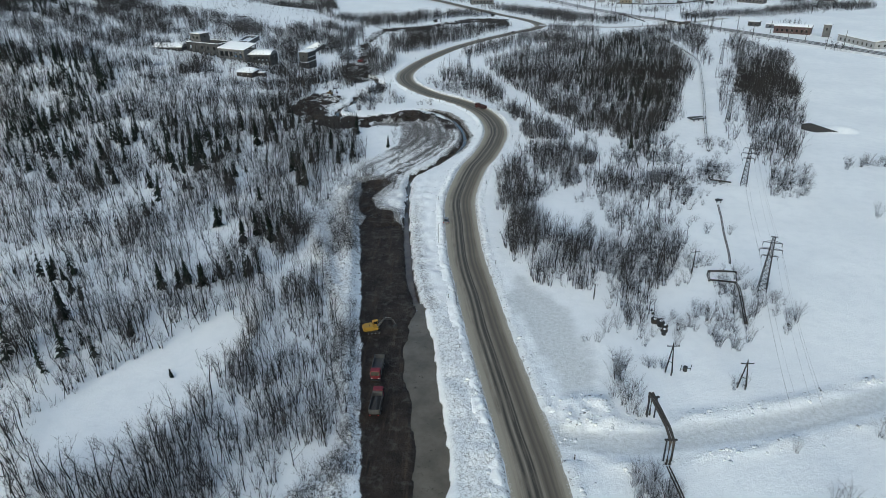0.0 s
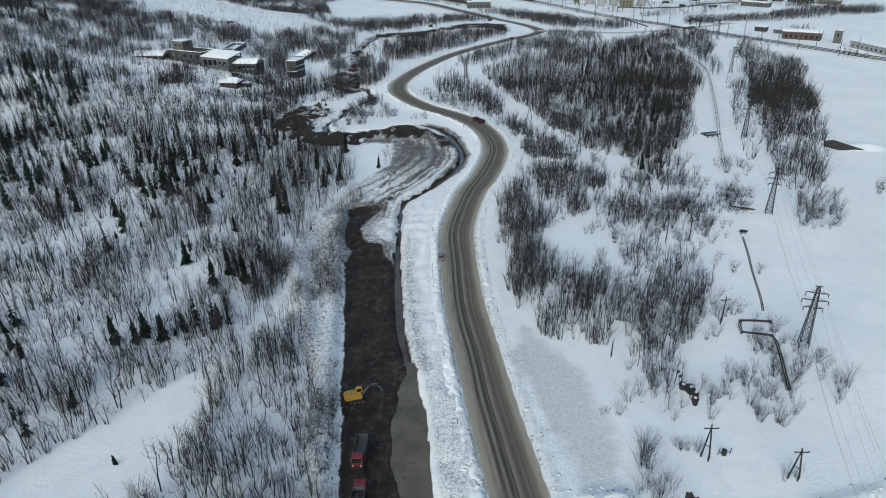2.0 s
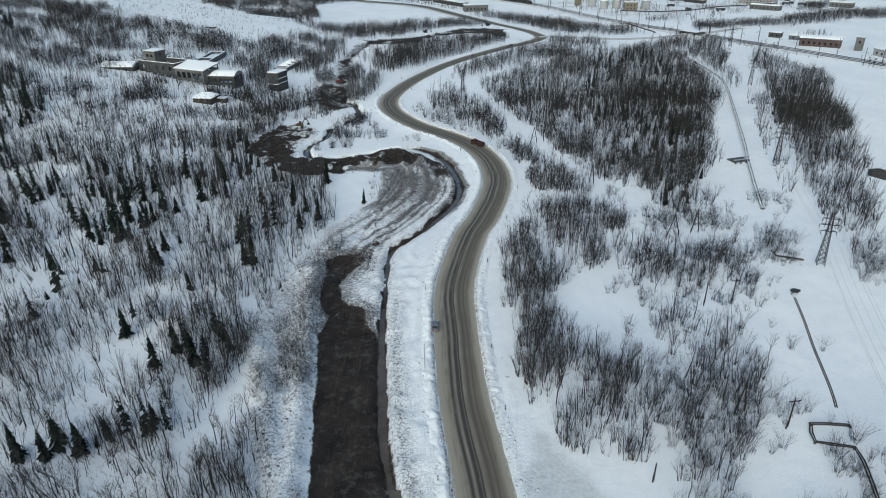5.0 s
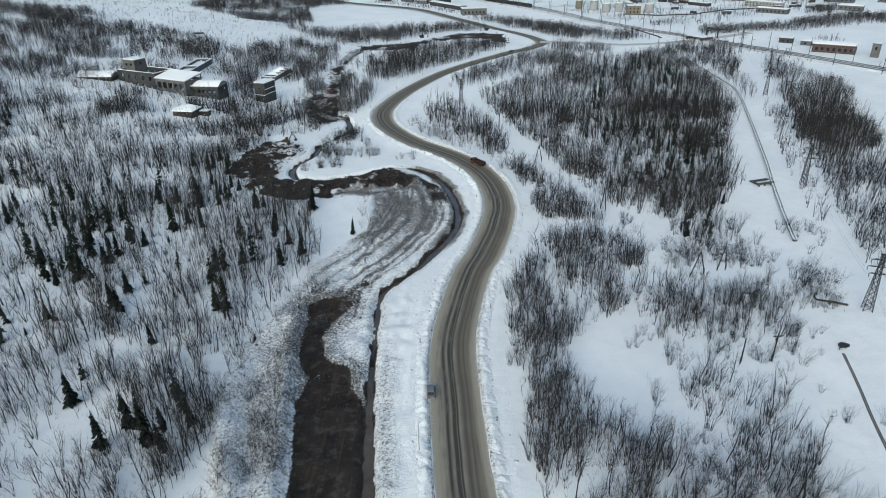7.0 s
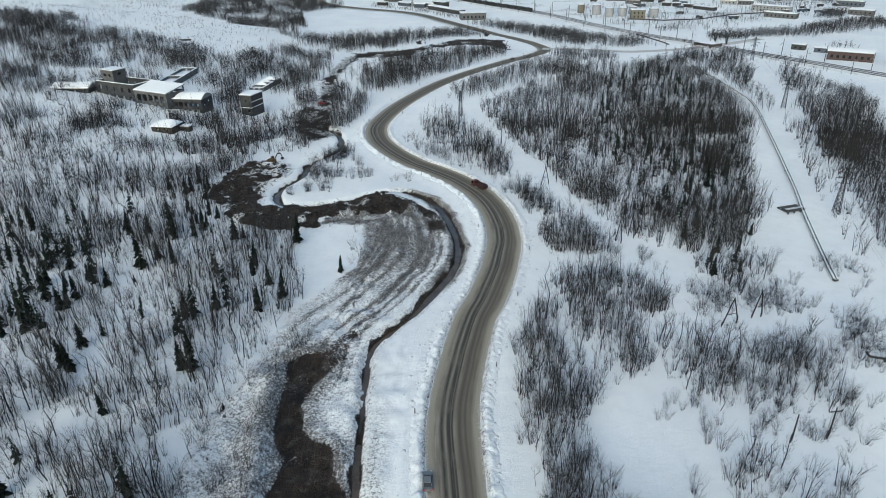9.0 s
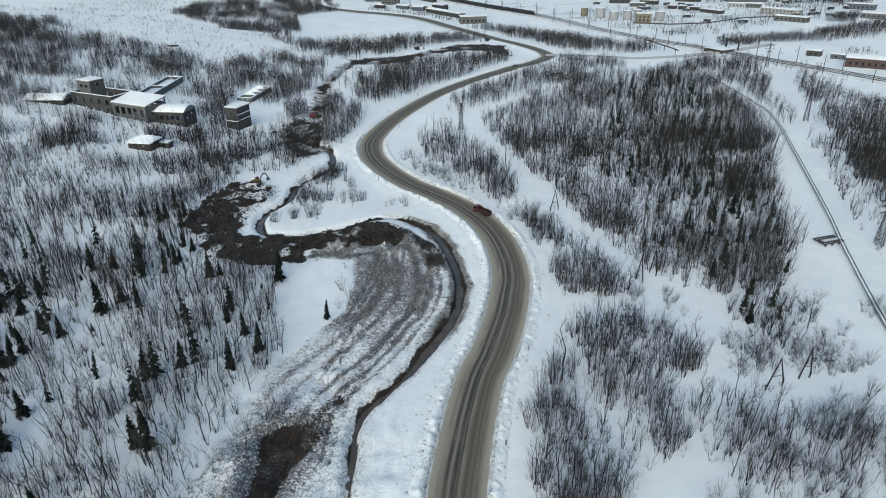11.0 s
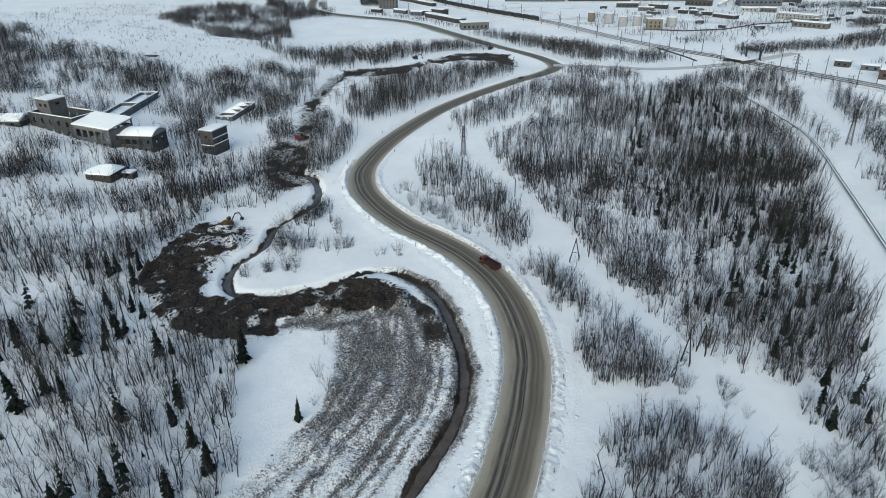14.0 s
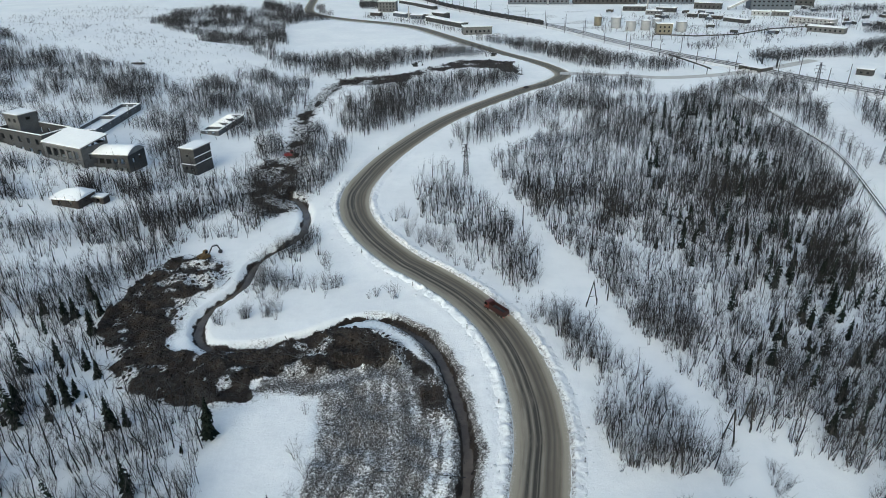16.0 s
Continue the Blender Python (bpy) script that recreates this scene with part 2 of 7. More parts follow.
    dirt = np.maximum.reduce([(0.38 + 0.13 * smooth(245, 275, y) * smooth(4, 12, ditch)) * smooth(-1.5, 1.5, cut + wob) * (0.84 + 0.3 * wave(x, y, 7, 20)) + inner * 0.1 * wave(x, y, 5, 35) + 0.2 * rut + 0.22 * smooth(-7, 0, mud + wob) * smooth(165, 190, y) * smooth(-2, 0, cut) + 0.24 * (np.exp(-((ditch - 5.2) / 0.5) ** 2) + np.exp(-((ditch - 7.6) / 0.6) ** 2) + np.exp(-((ditch - 11) / 0.7) ** 2) + 0.8 * np.exp(-((ditch - 16.5 + mid) / 0.8) ** 2) + 0.7 * np.exp(-((ditch - 21 + mid) / 0.9) ** 2)) * (cut > 0) * smooth(225, 240, y), 0.46 * smooth(-1.5, 1.5, verge + wob) * (0.8 + 0.4 * wave(x, y, 8, 21)), 0.46 * smooth(-0.5, 1, bank) * smooth(9, 3, ditch) * smooth(230, 200, y), 0.38 * smooth(-0.5, 1, bank) * smooth(165, 130, y),
        0.42 * yard, 0.22 * lumpy, 0.27 * np.exp(-((track - 5.0) / 1.5) ** 2), 0.29 * np.exp(-((e - 2.2) / 1.4) ** 2) * (y < 520), 0.5 * smooth(9, 3, stream + 2 * wob), 0.55 * smooth(-5, 2, zone(x, y, BROOK_SOIL) + 2 * wob), 0.42 * smooth(-4, 2, far + 2 * wob), 0.44 * smooth(-5, 1, spoil + 2 * wob), 0.62 * smooth(wide + 4.2, wide + 1.5, ditch + 0.7 * wob) * smooth(-22, -10, x) * smooth(240, 265, y), 0.42 * smooth(wide + 3.5, wide + 1, ditch) * (x > -22)])
    trod = np.maximum.reduce([0.95 * smooth(-1, 3, zone(x, y, PACKED) + 1.5 * wob), 0.95 * smooth(1.0, -0.4, t) * (e > 0), 0.6 * smooth(2.2, 0.2, e) * (e > -2)])
    return z, mudmask, np.clip(dirt, 0, 1), trod


def top(x, y):
    return float(ground(np.array([x]), np.array([y]))[0][0])


def mesh_of(name, verts, faces):
    """A mesh from arrays of places and of triangles or quads."""
    me = bpy.data.meshes.new(name)
    n = faces.shape[1]
    me.vertices.add(len(verts)), me.loops.add(faces.size), me.polygons.add(len(faces))
    me.vertices.foreach_set("co", np.ascontiguousarray(verts, np.float32).ravel())
    me.loops.foreach_set("vertex_index", np.ascontiguousarray(faces, np.int32).ravel())
    me.polygons.foreach_set("loop_start", np.arange(0, faces.size, n, dtype=np.int32))
    me.update(calc_edges=True)
    return me


def grid_faces(nx, ny):
    i = (np.arange(ny - 1)[:, None] * nx + np.arange(nx - 1)[None, :]).ravel()
    return np.stack([i, i + 1, i + nx + 1, i + nx], 1)


def ribbon(name, line, across, height, material, lift=0.0):
    """A strip along a line; across: offsets to the right of its way; height: a function of place and offset."""
    d = np.gradient(line[:, :2], axis=0)
    d /= np.linalg.norm(d, axis=1)[:, None] + 1e-9
    right = np.stack([d[:, 1], -d[:, 0]], 1)
    p = line[:, None, :2] + right[:, None, :] * np.asarray(across)[None, :, None]
    z = height(p[..., 0], p[..., 1], np.broadcast_to(across, p.shape[:2])) + lift
    verts = np.concatenate([p, z[..., None]], 2).reshape(-1, 3)
    me = mesh_of(name, verts, grid_faces(len(across), len(line))[:, ::-1])
    run = np.concatenate([[0], np.cumsum(np.linalg.norm(np.diff(line[:, :2], axis=0), axis=1))])
    uv = np.stack([np.broadcast_to(across, p.shape[:2]), np.broadcast_to(run[:, None], p.shape[:2])], 2).reshape(-1, 2)
    idx = np.empty(len(me.loops), np.int32)
    me.loops.foreach_get("vertex_index", idx)
    me.uv_layers.new(name="UVMap").data.foreach_set("uv", uv[idx].astype(np.float32).ravel())
    me.polygons.foreach_set("use_smooth", np.ones(len(me.polygons), bool))
    ob = new(name, me)
    me.materials.append(material)
    return ob


# ---- materials ----
def material(name, rough=0.8, metal=0.0):
    m = bpy.data.materials.new(name)
    m.use_nodes = True
    b = m.node_tree.nodes["Principled BSDF"]
    b.inputs["Roughness"].default_value, b.inputs["Metallic"].default_value = rough, metal
    return m, m.node_tree, b


def node(tree, kind, **inputs):
    n = tree.nodes.new(kind)
    for k, v in inputs.items():
        if hasattr(v, "is_linked"):
            tree.links.new(v, n.inputs[k])
        else:
            n.inputs[k].default_value = v
    return n


def noise_tex(tree, scale, detail=4.0, rough=0.6, vec=None):
    n = node(tree, "ShaderNodeTexNoise", Scale=scale, Detail=detail, Roughness=rough)
    if vec:
        tree.links.new(vec, n.inputs["Vector"])
    return n.outputs["Fac"]


def ramp(tree, fac, *stops):
    r = tree.nodes.new("ShaderNodeValToRGB")
    tree.links.new(fac, r.inputs["Fac"])
    els = r.color_ramp.elements
    while len(els) < len(stops):
        els.new(0.5)
    for e, (p, c) in zip(els, stops):
        e.position, e.color = p, (*c, 1) if isinstance(c, tuple) else (c, c, c, 1)
    return r.outputs["Color"]


def calc(tree, op, a, b=0.0, c=None, clamp=False):
    n = tree.nodes.new("ShaderNodeMath")
    n.operation, n.use_clamp = op, clamp
    for i, v in enumerate((a, b) if c is None else (a, b, c)):
        if hasattr(v, "is_linked"):
            tree.links.new(v, n.inputs[i])
        else:
            n.inputs[i].default_value = v
    return n.outputs[0]


def blend(tree, fac, a, b):
    n = tree.nodes.new("ShaderNodeMix")
    n.data_type = "RGBA"
    for i, v in ((0, fac), (6, a), (7, b)):
        if hasattr(v, "is_linked"):
            tree.links.new(v, n.inputs[i])
        elif i:
            n.inputs[i].default_value = (*v, 1)
        else:
            n.inputs[i].default_value = v
    return n.outputs[2]


def bump(tree, b, height, strength=0.5, distance=0.1):
    n = node(tree, "ShaderNodeBump", Strength=strength, Distance=distance, Height=height)
    tree.links.new(n.outputs["Normal"], b.inputs["Normal"])


def place(tree):
    return tree.nodes.new("ShaderNodeTexCoord").outputs["Object"]


def world_place(tree):
    return tree.nodes.new("ShaderNodeNewGeometry").outputs["Position"]


def simple(name, color, rough=0.7, metal=0.0, vary=0.25, scale=1.5):
    """A plain surface with worn, uneven colour and a slight relief."""
    m, tree, b = material(name, rough, metal)
    p = place(tree)
    f = calc(tree, "ADD", calc(tree, "MULTIPLY", noise_tex(tree, scale, 5, 0.65, p), 0.65), calc(tree, "MULTIPLY", noise_tex(tree, scale * 9, 3, 0.6, p), 0.35))
    dark, light = tuple(c * (1 - vary) for c in color), tuple(min(1, c * (1 + vary)) for c in color)
    tree.links.new(ramp(tree, f, (0.3, dark), (0.7, light)), b.inputs["Base Color"])
    bump(tree, b, f, 0.3, 0.03)
    return m


def ground_material():
    m, tree, b = material("snow_and_soil", 0.75)
    p = world_place(tree)
    att = tree.nodes.new("ShaderNodeAttribute")
    att.attribute_name = "zones"
    sep = tree.nodes.new("ShaderNodeSeparateColor")
    tree.links.new(att.outputs["Color"], sep.inputs[0])
    mud, dirt, trod = sep.outputs
    big, mid, fine, grit = noise_tex(tree, 0.035, 3, 0.5, p), noise_tex(tree, 0.25, 5, 0.65, p), noise_tex(tree, 1.1, 5, 0.7, p), noise_tex(tree, 4.5, 3, 0.7, p)
    snow = blend(tree, ramp(tree, big, (0.35, 0.0), (0.65, 1.0)), (0.81, 0.83, 0.85), (0.885, 0.9, 0.91))
    snow = blend(tree, ramp(tree, mid, (0.45, 0.0), (0.75, 0.6)), snow, (0.74, 0.765, 0.79))
    packed = blend(tree, ramp(tree, fine, (0.35, 0.0), (0.65, 1.0)), (0.52, 0.54, 0.54), (0.68, 0.70, 0.72))
    snow = blend(tree, trod, snow, packed)
    soil = blend(tree, ramp(tree, mid, (0.35, 0.0), (0.65, 1.0)), (0.012, 0.0093, 0.0078), (0.039, 0.030, 0.024))
    rut = noise_tex(tree, 0.9, 4, 0.65, node(tree, "ShaderNodeMapping", Vector=p, Rotation=(0, 0, radians(-7)), Scale=(1.0, 0.09, 1.0)).outputs[0])
    soil = blend(tree, ramp(tree, rut, (0.52, 0.0), (0.68, 0.7)), soil, (0.062, 0.044, 0.031))
    soil = blend(tree, ramp(tree, fine, (0.6, 0.0), (0.75, 0.5)), soil, (0.07, 0.058, 0.048))
    chips = noise_tex(tree, 2.3, 4, 0.7, p)
    grime = blend(tree, ramp(tree, grit, (0.4, 0.0), (0.65, 1.0)), (0.034, 0.031, 0.0285), (0.14, 0.13, 0.121))
    shards = noise_tex(tree, 3.1, 5, 0.75, node(tree, "ShaderNodeMapping", Vector=p, Rotation=(0, 0, 0.6), Scale=(1.0, 0.55, 1.0)).outputs[0])
    grime = blend(tree, ramp(tree, shards, (0.5, 0.0), (0.6, 0.8)), grime, (0.5, 0.505, 0.51))
    gravel = noise_tex(tree, 0.55, 4, 0.6, p)
    grime = blend(tree, ramp(tree, gravel, (0.5, 0.0), (0.62, 0.35)), grime, (0.16, 0.157, 0.153))
    soil = blend(tree, ramp(tree, gravel, (0.52, 0.0), (0.66, 0.6)), soil, (0.085, 0.075, 0.066))
    speck = calc(tree, "ADD", calc(tree, "MULTIPLY", fine, 0.28), calc(tree, "ADD", calc(tree, "MULTIPLY", chips, 0.57), calc(tree, "MULTIPLY", grit, 0.15)))
    edge = calc(tree, "ADD", calc(tree, "SUBTRACT", 0.76, calc(tree, "MULTIPLY", dirt, 0.62)), calc(tree, "MULTIPLY", calc(tree, "SUBTRACT", mid, 0.5), 0.14))
    f1 = calc(tree, "MULTIPLY", calc(tree, "SUBTRACT", speck, edge), 9.0, clamp=True)
    warp = node(tree, "ShaderNodeMixRGB", Fac=0.35, Color1=p, Color2=tree.nodes.new("ShaderNodeTexNoise").outputs["Color"]).outputs[0]
    cell = tree.nodes.new("ShaderNodeTexVoronoi")
    cell.feature = "DISTANCE_TO_EDGE"
    cell.inputs["Scale"].default_value = 1.7
    tree.links.new(warp, cell.inputs["Vector"])
    crack = calc(tree, "MULTIPLY", ramp(tree, cell.outputs["Distance"], (0.02, 1.0), (0.16, 0.0)), calc(tree, "MULTIPLY", calc(tree, "SUBTRACT", dirt, 0.18), 3.2, clamp=True))
    crack = calc(tree, "MULTIPLY", crack, ramp(tree, fine, (0.42, 0.0), (0.58, 0.85)))
    col = blend(tree, calc(tree, "MAXIMUM", f1, crack), snow, grime)
    f2 = calc(tree, "MULTIPLY", calc(tree, "SUBTRACT", calc(tree, "ADD", mud, calc(tree, "MULTIPLY", calc(tree, "SUBTRACT", speck, 0.5), 1.3)), 0.42), 6.0, clamp=True)
    col = blend(tree, f2, col, soil)
    tree.links.new(col, b.inputs["Base Color"])
    tree.links.new(ramp(tree, f2, (0.0, 0.7), (1.0, 0.8)), b.inputs["Roughness"])
    b.inputs["Specular IOR Level"].default_value = 0.25
    h = calc(tree, "ADD", calc(tree, "ADD", calc(tree, "SUBTRACT", fine, calc(tree, "MULTIPLY", crack, 0.6)), calc(tree, "MULTIPLY", mid, 1.2)), calc(tree, "ADD", calc(tree, "MULTIPLY", grit, 0.4), calc(tree, "MULTIPLY", chips, 0.8)))
    n = node(tree, "ShaderNodeBump", Strength=calc(tree, "ADD", 0.38, calc(tree, "MULTIPLY", calc(tree, "ADD", dirt, mud), 1.1), clamp=True), Distance=0.32, Height=h)
    tree.links.new(n.outputs["Normal"], b.inputs["Normal"])
    return m


def road_material():
    """Brown slush on asphalt: worn wheel tracks, wet dark lines and lighter, drier shoulders."""
    m, tree, b = material("slushy_road", 0.6)
    uv = tree.nodes.new("ShaderNodeUVMap").outputs["UV"]
    sep = tree.nodes.new("ShaderNodeSeparateXYZ")
    tree.links.new(uv, sep.inputs[0])
    u, v = sep.outputs[0], sep.outputs[1]
    stretch = node(tree, "ShaderNodeMapping", Vector=uv, Scale=(1.0, 0.05, 1.0)).outputs[0]
    p = world_place(tree)
    streak, fine, mid = noise_tex(tree, 1.6, 5, 0.7, stretch), noise_tex(tree, 2.5, 4, 0.7, p), noise_tex(tree, 0.12, 4, 0.6, p)
    wander = calc(tree, "MULTIPLY", calc(tree, "SUBTRACT", noise_tex(tree, 0.03, 2, 0.5, p), 0.5), 1.6)
    uu = calc(tree, "ADD", u, wander)

    def lane(at, wide):
        return calc(tree, "SUBTRACT", 1.0, calc(tree, "DIVIDE", calc(tree, "ABSOLUTE", calc(tree, "SUBTRACT", uu, at)), wide), clamp=True)
    tracks = [(-2.1, 0.42, 0.75), (-0.75, 0.42, 1.0), (-0.1, 0.22, 0.8), (1.3, 0.5, 0.45), (2.4, 0.3, 0.35)]
    wet = 0.0
    for at, wide, deep in tracks:
        wet = calc(tree, "MAXIMUM", wet, calc(tree, "MULTIPLY", lane(at, wide * 1.5), deep * 1.6, clamp=True))
    wet = calc(tree, "MULTIPLY", wet, calc(tree, "MULTIPLY", calc(tree, "SUBTRACT", calc(tree, "ADD", streak, calc(tree, "MULTIPLY", mid, 0.7)), 0.5), 3.0, clamp=True), clamp=True)
    slush = blend(tree, ramp(tree, streak, (0.3, 0.0), (0.7, 1.0)), (0.12, 0.104, 0.082), (0.27, 0.243, 0.196))
    slush = blend(tree, ramp(tree, mid, (0.4, 0.0), (0.7, 0.6)), slush, (0.29, 0.266, 0.217))
    right_side = calc(tree, "MULTIPLY", calc(tree, "ADD", uu, 0.2), 0.6, clamp=True)
    slush = blend(tree, calc(tree, "MULTIPLY", right_side, 0.6), slush, (0.112, 0.094, 0.072))
    edge = calc(tree, "MULTIPLY", calc(tree, "SUBTRACT", calc(tree, "ADD", calc(tree, "ABSOLUTE", u), calc(tree, "MULTIPLY", streak, 0.8)), 3.7), 1.1, clamp=True)
    slush = blend(tree, edge, slush, (0.3, 0.272, 0.218))
    rim = calc(tree, "MULTIPLY", calc(tree, "SUBTRACT", calc(tree, "ADD", calc(tree, "ABSOLUTE", u), calc(tree, "MULTIPLY", calc(tree, "SUBTRACT", fine, 0.5), 3.2)), 4.75), 0.9, clamp=True)
    slush = blend(tree, rim, slush, (0.56, 0.55, 0.53))
    col = blend(tree, wet, slush, (0.046, 0.042, 0.035))
    tree.links.new(col, b.inputs["Base Color"])
    tree.links.new(ramp(tree, wet, (0.0, 0.8), (1.0, 0.65)), b.inputs["Roughness"])
    b.inputs["Specular IOR Level"].default_value = 0.3
    bump(tree, b, calc(tree, "ADD", streak, calc(tree, "MULTIPLY", fine, 0.5)), 0.4, 0.08)
    return m


def water_material(name, low, high):
    m, tree, b = material(name, 0.12)
    p = world_place(tree)
    f = noise_tex(tree, 0.2, 5, 0.65, p)
    col = blend(tree, ramp(tree, f, (0.35, 0.0), (0.7, 1.0)), low, high)
    scum = ramp(tree, noise_tex(tree, 0.7, 6, 0.75, p), (0.6, 0.0), (0.68, 0.75))
    col = blend(tree, scum, col, tuple(0.35 * c for c in low))
    tree.links.new(col, b.inputs["Base Color"])
    bump(tree, b, noise_tex(tree, 1.5, 2, 0.5, p), 0.05, 0.05)
    return m


def bark_material(name, dark, light):
    m, tree, b = material(name, 0.9)
    g = tree.nodes.new("ShaderNodeNewGeometry")
    big = noise_tex(tree, 0.03, 2, 0.5, g.outputs["Position"])
    f = calc(tree, "ADD", calc(tree, "MULTIPLY", g.outputs["Random Per Island"], 0.6), calc(tree, "MULTIPLY", big, 0.5))
    tree.links.new(ramp(tree, f, (0.2, dark), (0.85, light)), b.inputs["Base Color"])
    b.inputs["Specular IOR Level"].default_value = 0.1
    return m


SNOW_GROUND, SLUSH = ground_material(), road_material()
WATER = water_material("muddy_water", (0.095, 0.083, 0.062), (0.15, 0.132, 0.102))
DITCH_WATER = water_material("dark_muddy_water", (0.07, 0.056, 0.044), (0.12, 0.099, 0.079))
BARK = bark_material("bare_bark", (0.009, 0.009, 0.0092), (0.036, 0.035, 0.035))
TWIG = bark_material("bare_twigs", (0.022, 0.0216, 0.022), (0.08, 0.078, 0.079))
NEEDLE = bark_material("spruce_needles", (0.006, 0.010, 0.008), (0.022, 0.03, 0.024))
GROUND_SOIL = bark_material("frozen_soil", (0.010, 0.0085, 0.0075), (0.055, 0.047, 0.04))
PLOUGHED = simple("ploughed_snow", (0.6, 0.62, 0.645), 0.85, 0, 0.16, 1.0)
GREY_SNOW = bark_material("dirty_snow_lumps", (0.04, 0.038, 0.036), (0.75, 0.76, 0.77))
FRESH_SNOW = simple("lying_snow", (0.84, 0.86, 0.88), 0.8, 0, 0.05, 0.6)

# ---- ground, road, water ----
def steps(*runs):
    out = []
    for a, b, s in runs:
        out += list(np.arange(a, b, s))
    return np.array(out + [runs[-1][1]])


gx = steps((-3500, -900, 260), (-900, -300, 30), (-300, -130, 6), (-130, -96, 2.2), (-96, 40, 0.85), (40, 92, 1.1), (92, 110, 2.2), (110, 300, 6), (300, 900, 30), (900, 3500, 260))
gy = steps((-600, 20, 40), (20, 60, 3), (60, 420, 0.95), (420, 720, 3), (720, 1000, 6), (1000, 1200, 15), (1200, 4800, 120))
X, Y = np.meshgrid(gx, gy)
Z, mud_mask, dirt_mask, trod_mask = [a.reshape(X.shape) for a in ground(X.ravel(), Y.ravel())]
me = mesh_of("ground", np.stack([X, Y, Z], 2).reshape(-1, 3), grid_faces(len(gx), len(gy)))
zones = np.stack([mud_mask, dirt_mask, trod_mask, np.ones_like(Z)], 2).reshape(-1, 4)
me.color_attributes.new("zones", "FLOAT_COLOR", "POINT").data.foreach_set("color", zones.astype(np.float32).ravel())
me.polygons.foreach_set("use_smooth", np.ones(len(me.polygons), bool))
me.materials.append(SNOW_GROUND)
tagged(new("ground", me), "snow-covered ground with dark dug soil and dirty snow", "ground", kind="structure")

tagged(ribbon("road", ROAD, np.linspace(-5.6, 5.6, 17), lambda x, y, u: 0.04 + 0.12 * smooth(680, 720, y) + 0.05 * np.cos(u / 4) + 0.05 * (wave(x, y, 3) - 0.5), SLUSH),
       "winding two-lane road covered in brown slush with dark wheel tracks", "road", kind="structure")
tagged(ribbon("road_branch", TOWN_ROAD, np.linspace(-4, 4, 7), lambda x, y, u: 0.12 + 0 * x, simple("packed_snow_road", (0.5, 0.495, 0.48), 0.8, 0, 0.25, 0.25)), "snow-packed branch road towards the railway bridge", "road", kind="structure")
tagged(ribbon("water_ditch", DITCH, np.linspace(-4.2, 4.2, 4), lambda x, y, u: -1.62 + 0 * x, DITCH_WATER), "brown muddy water in a narrow winding ditch", "water", kind="structure")
bm = bmesh.new()
bm.faces.new([bm.verts.new((x, y, -1.0)) for x, y in [(-12.9, 31.1), (3.1, 31.3), (4.1, 81.3), (1.1, 101.4), (-2.9, 129.3), (-4.9, 142.2), (-10.9, 142.1), (-12.8, 126.2), (-11.9, 101.2)]])
me = bpy.data.meshes.new("water_pool")
bm.to_mesh(me), bm.free()
me.materials.append(WATER)
tagged(new("water_pool", me), "wide pool of still brown muddy water beside the dug strip", "water", kind="structure")


def snow_bank(side):
    """Snow thrown up by the plough along the road: a low bank scalloped by the blade."""
    line = spline([tuple(p) for p in ROAD[::3] if 58 < p[1] < 432], 0.5)
    d = np.gradient(line, axis=0)
    d /= np.linalg.norm(d, axis=1)[:, None]
    right = np.stack([d[:, 1], -d[:, 0]], 1)
    run = np.concatenate([[0], np.cumsum(np.linalg.norm(np.diff(line, axis=0), axis=1))])
    u = np.linspace(4.9, 9.3, 12)
    p = line[:, None, :] + right[:, None, :] * (side * u)[None, :, None]
    x, y = p[..., 0], p[..., 1]
    e = u[None, :] - 4.9
    form = np.exp(-((e - 1.5) / 0.85) ** 2) + 0.5 * np.exp(-((e - 3.2) / 0.9) ** 2)
    scallop = np.abs(np.sin(math.pi * (run[:, None] / 1.5 + 0.35 * e + 0.8 * wave(x, y, 4, 40))))
    keen = smooth(140, 180, y) if side < 0 else 1.0
    z = form * (0.45 + 0.36 * keen * scallop * (0.3 + 0.9 * wave(x, y, 9, 41)) + 0.95 * (wave(x, y, 0.9, 42) - 0.5)) + 0.12
    if side > 0:
        z = z * (0.45 + 0.55 * smooth(150, 185, y))
    z = z - 0.7 * smooth(0.5, 0.0, e) - 0.75 * smooth(2.4, 4.4, e)
    track = line_zone(x.ravel(), y.ravel(), SIDE_TRACK, 12.0)[0].reshape(x.shape)
    z = z - 2.0 * smooth(6.5, 4.5, track)
    me = mesh_of("snow_bank", np.stack([x, y, z], 2).reshape(-1, 3), grid_faces(len(u), len(line))[:, ::-int(side)])
    dirty = 0.3 * np.exp(-((e - 0.6) / 0.7) ** 2) + 0.18 + 0 * x
    tint = np.stack([0 * x, dirty, 0.5 * np.exp(-(e / 0.9) ** 2) + 0 * x, 1 + 0 * x], 2).reshape(-1, 4)
    me.color_attributes.new("zones", "FLOAT_COLOR", "POINT").data.foreach_set("color", tint.astype(np.float32).ravel())
    me.polygons.foreach_set("use_smooth", np.ones(len(me.polygons), bool))
    me.materials.append(SNOW_GROUND)
    tagged(new("snow_bank", me), "ploughed snow bank with scalloped ridges along the road", "snow bank", kind="structure")


snow_bank(-1)
snow_bank(1)

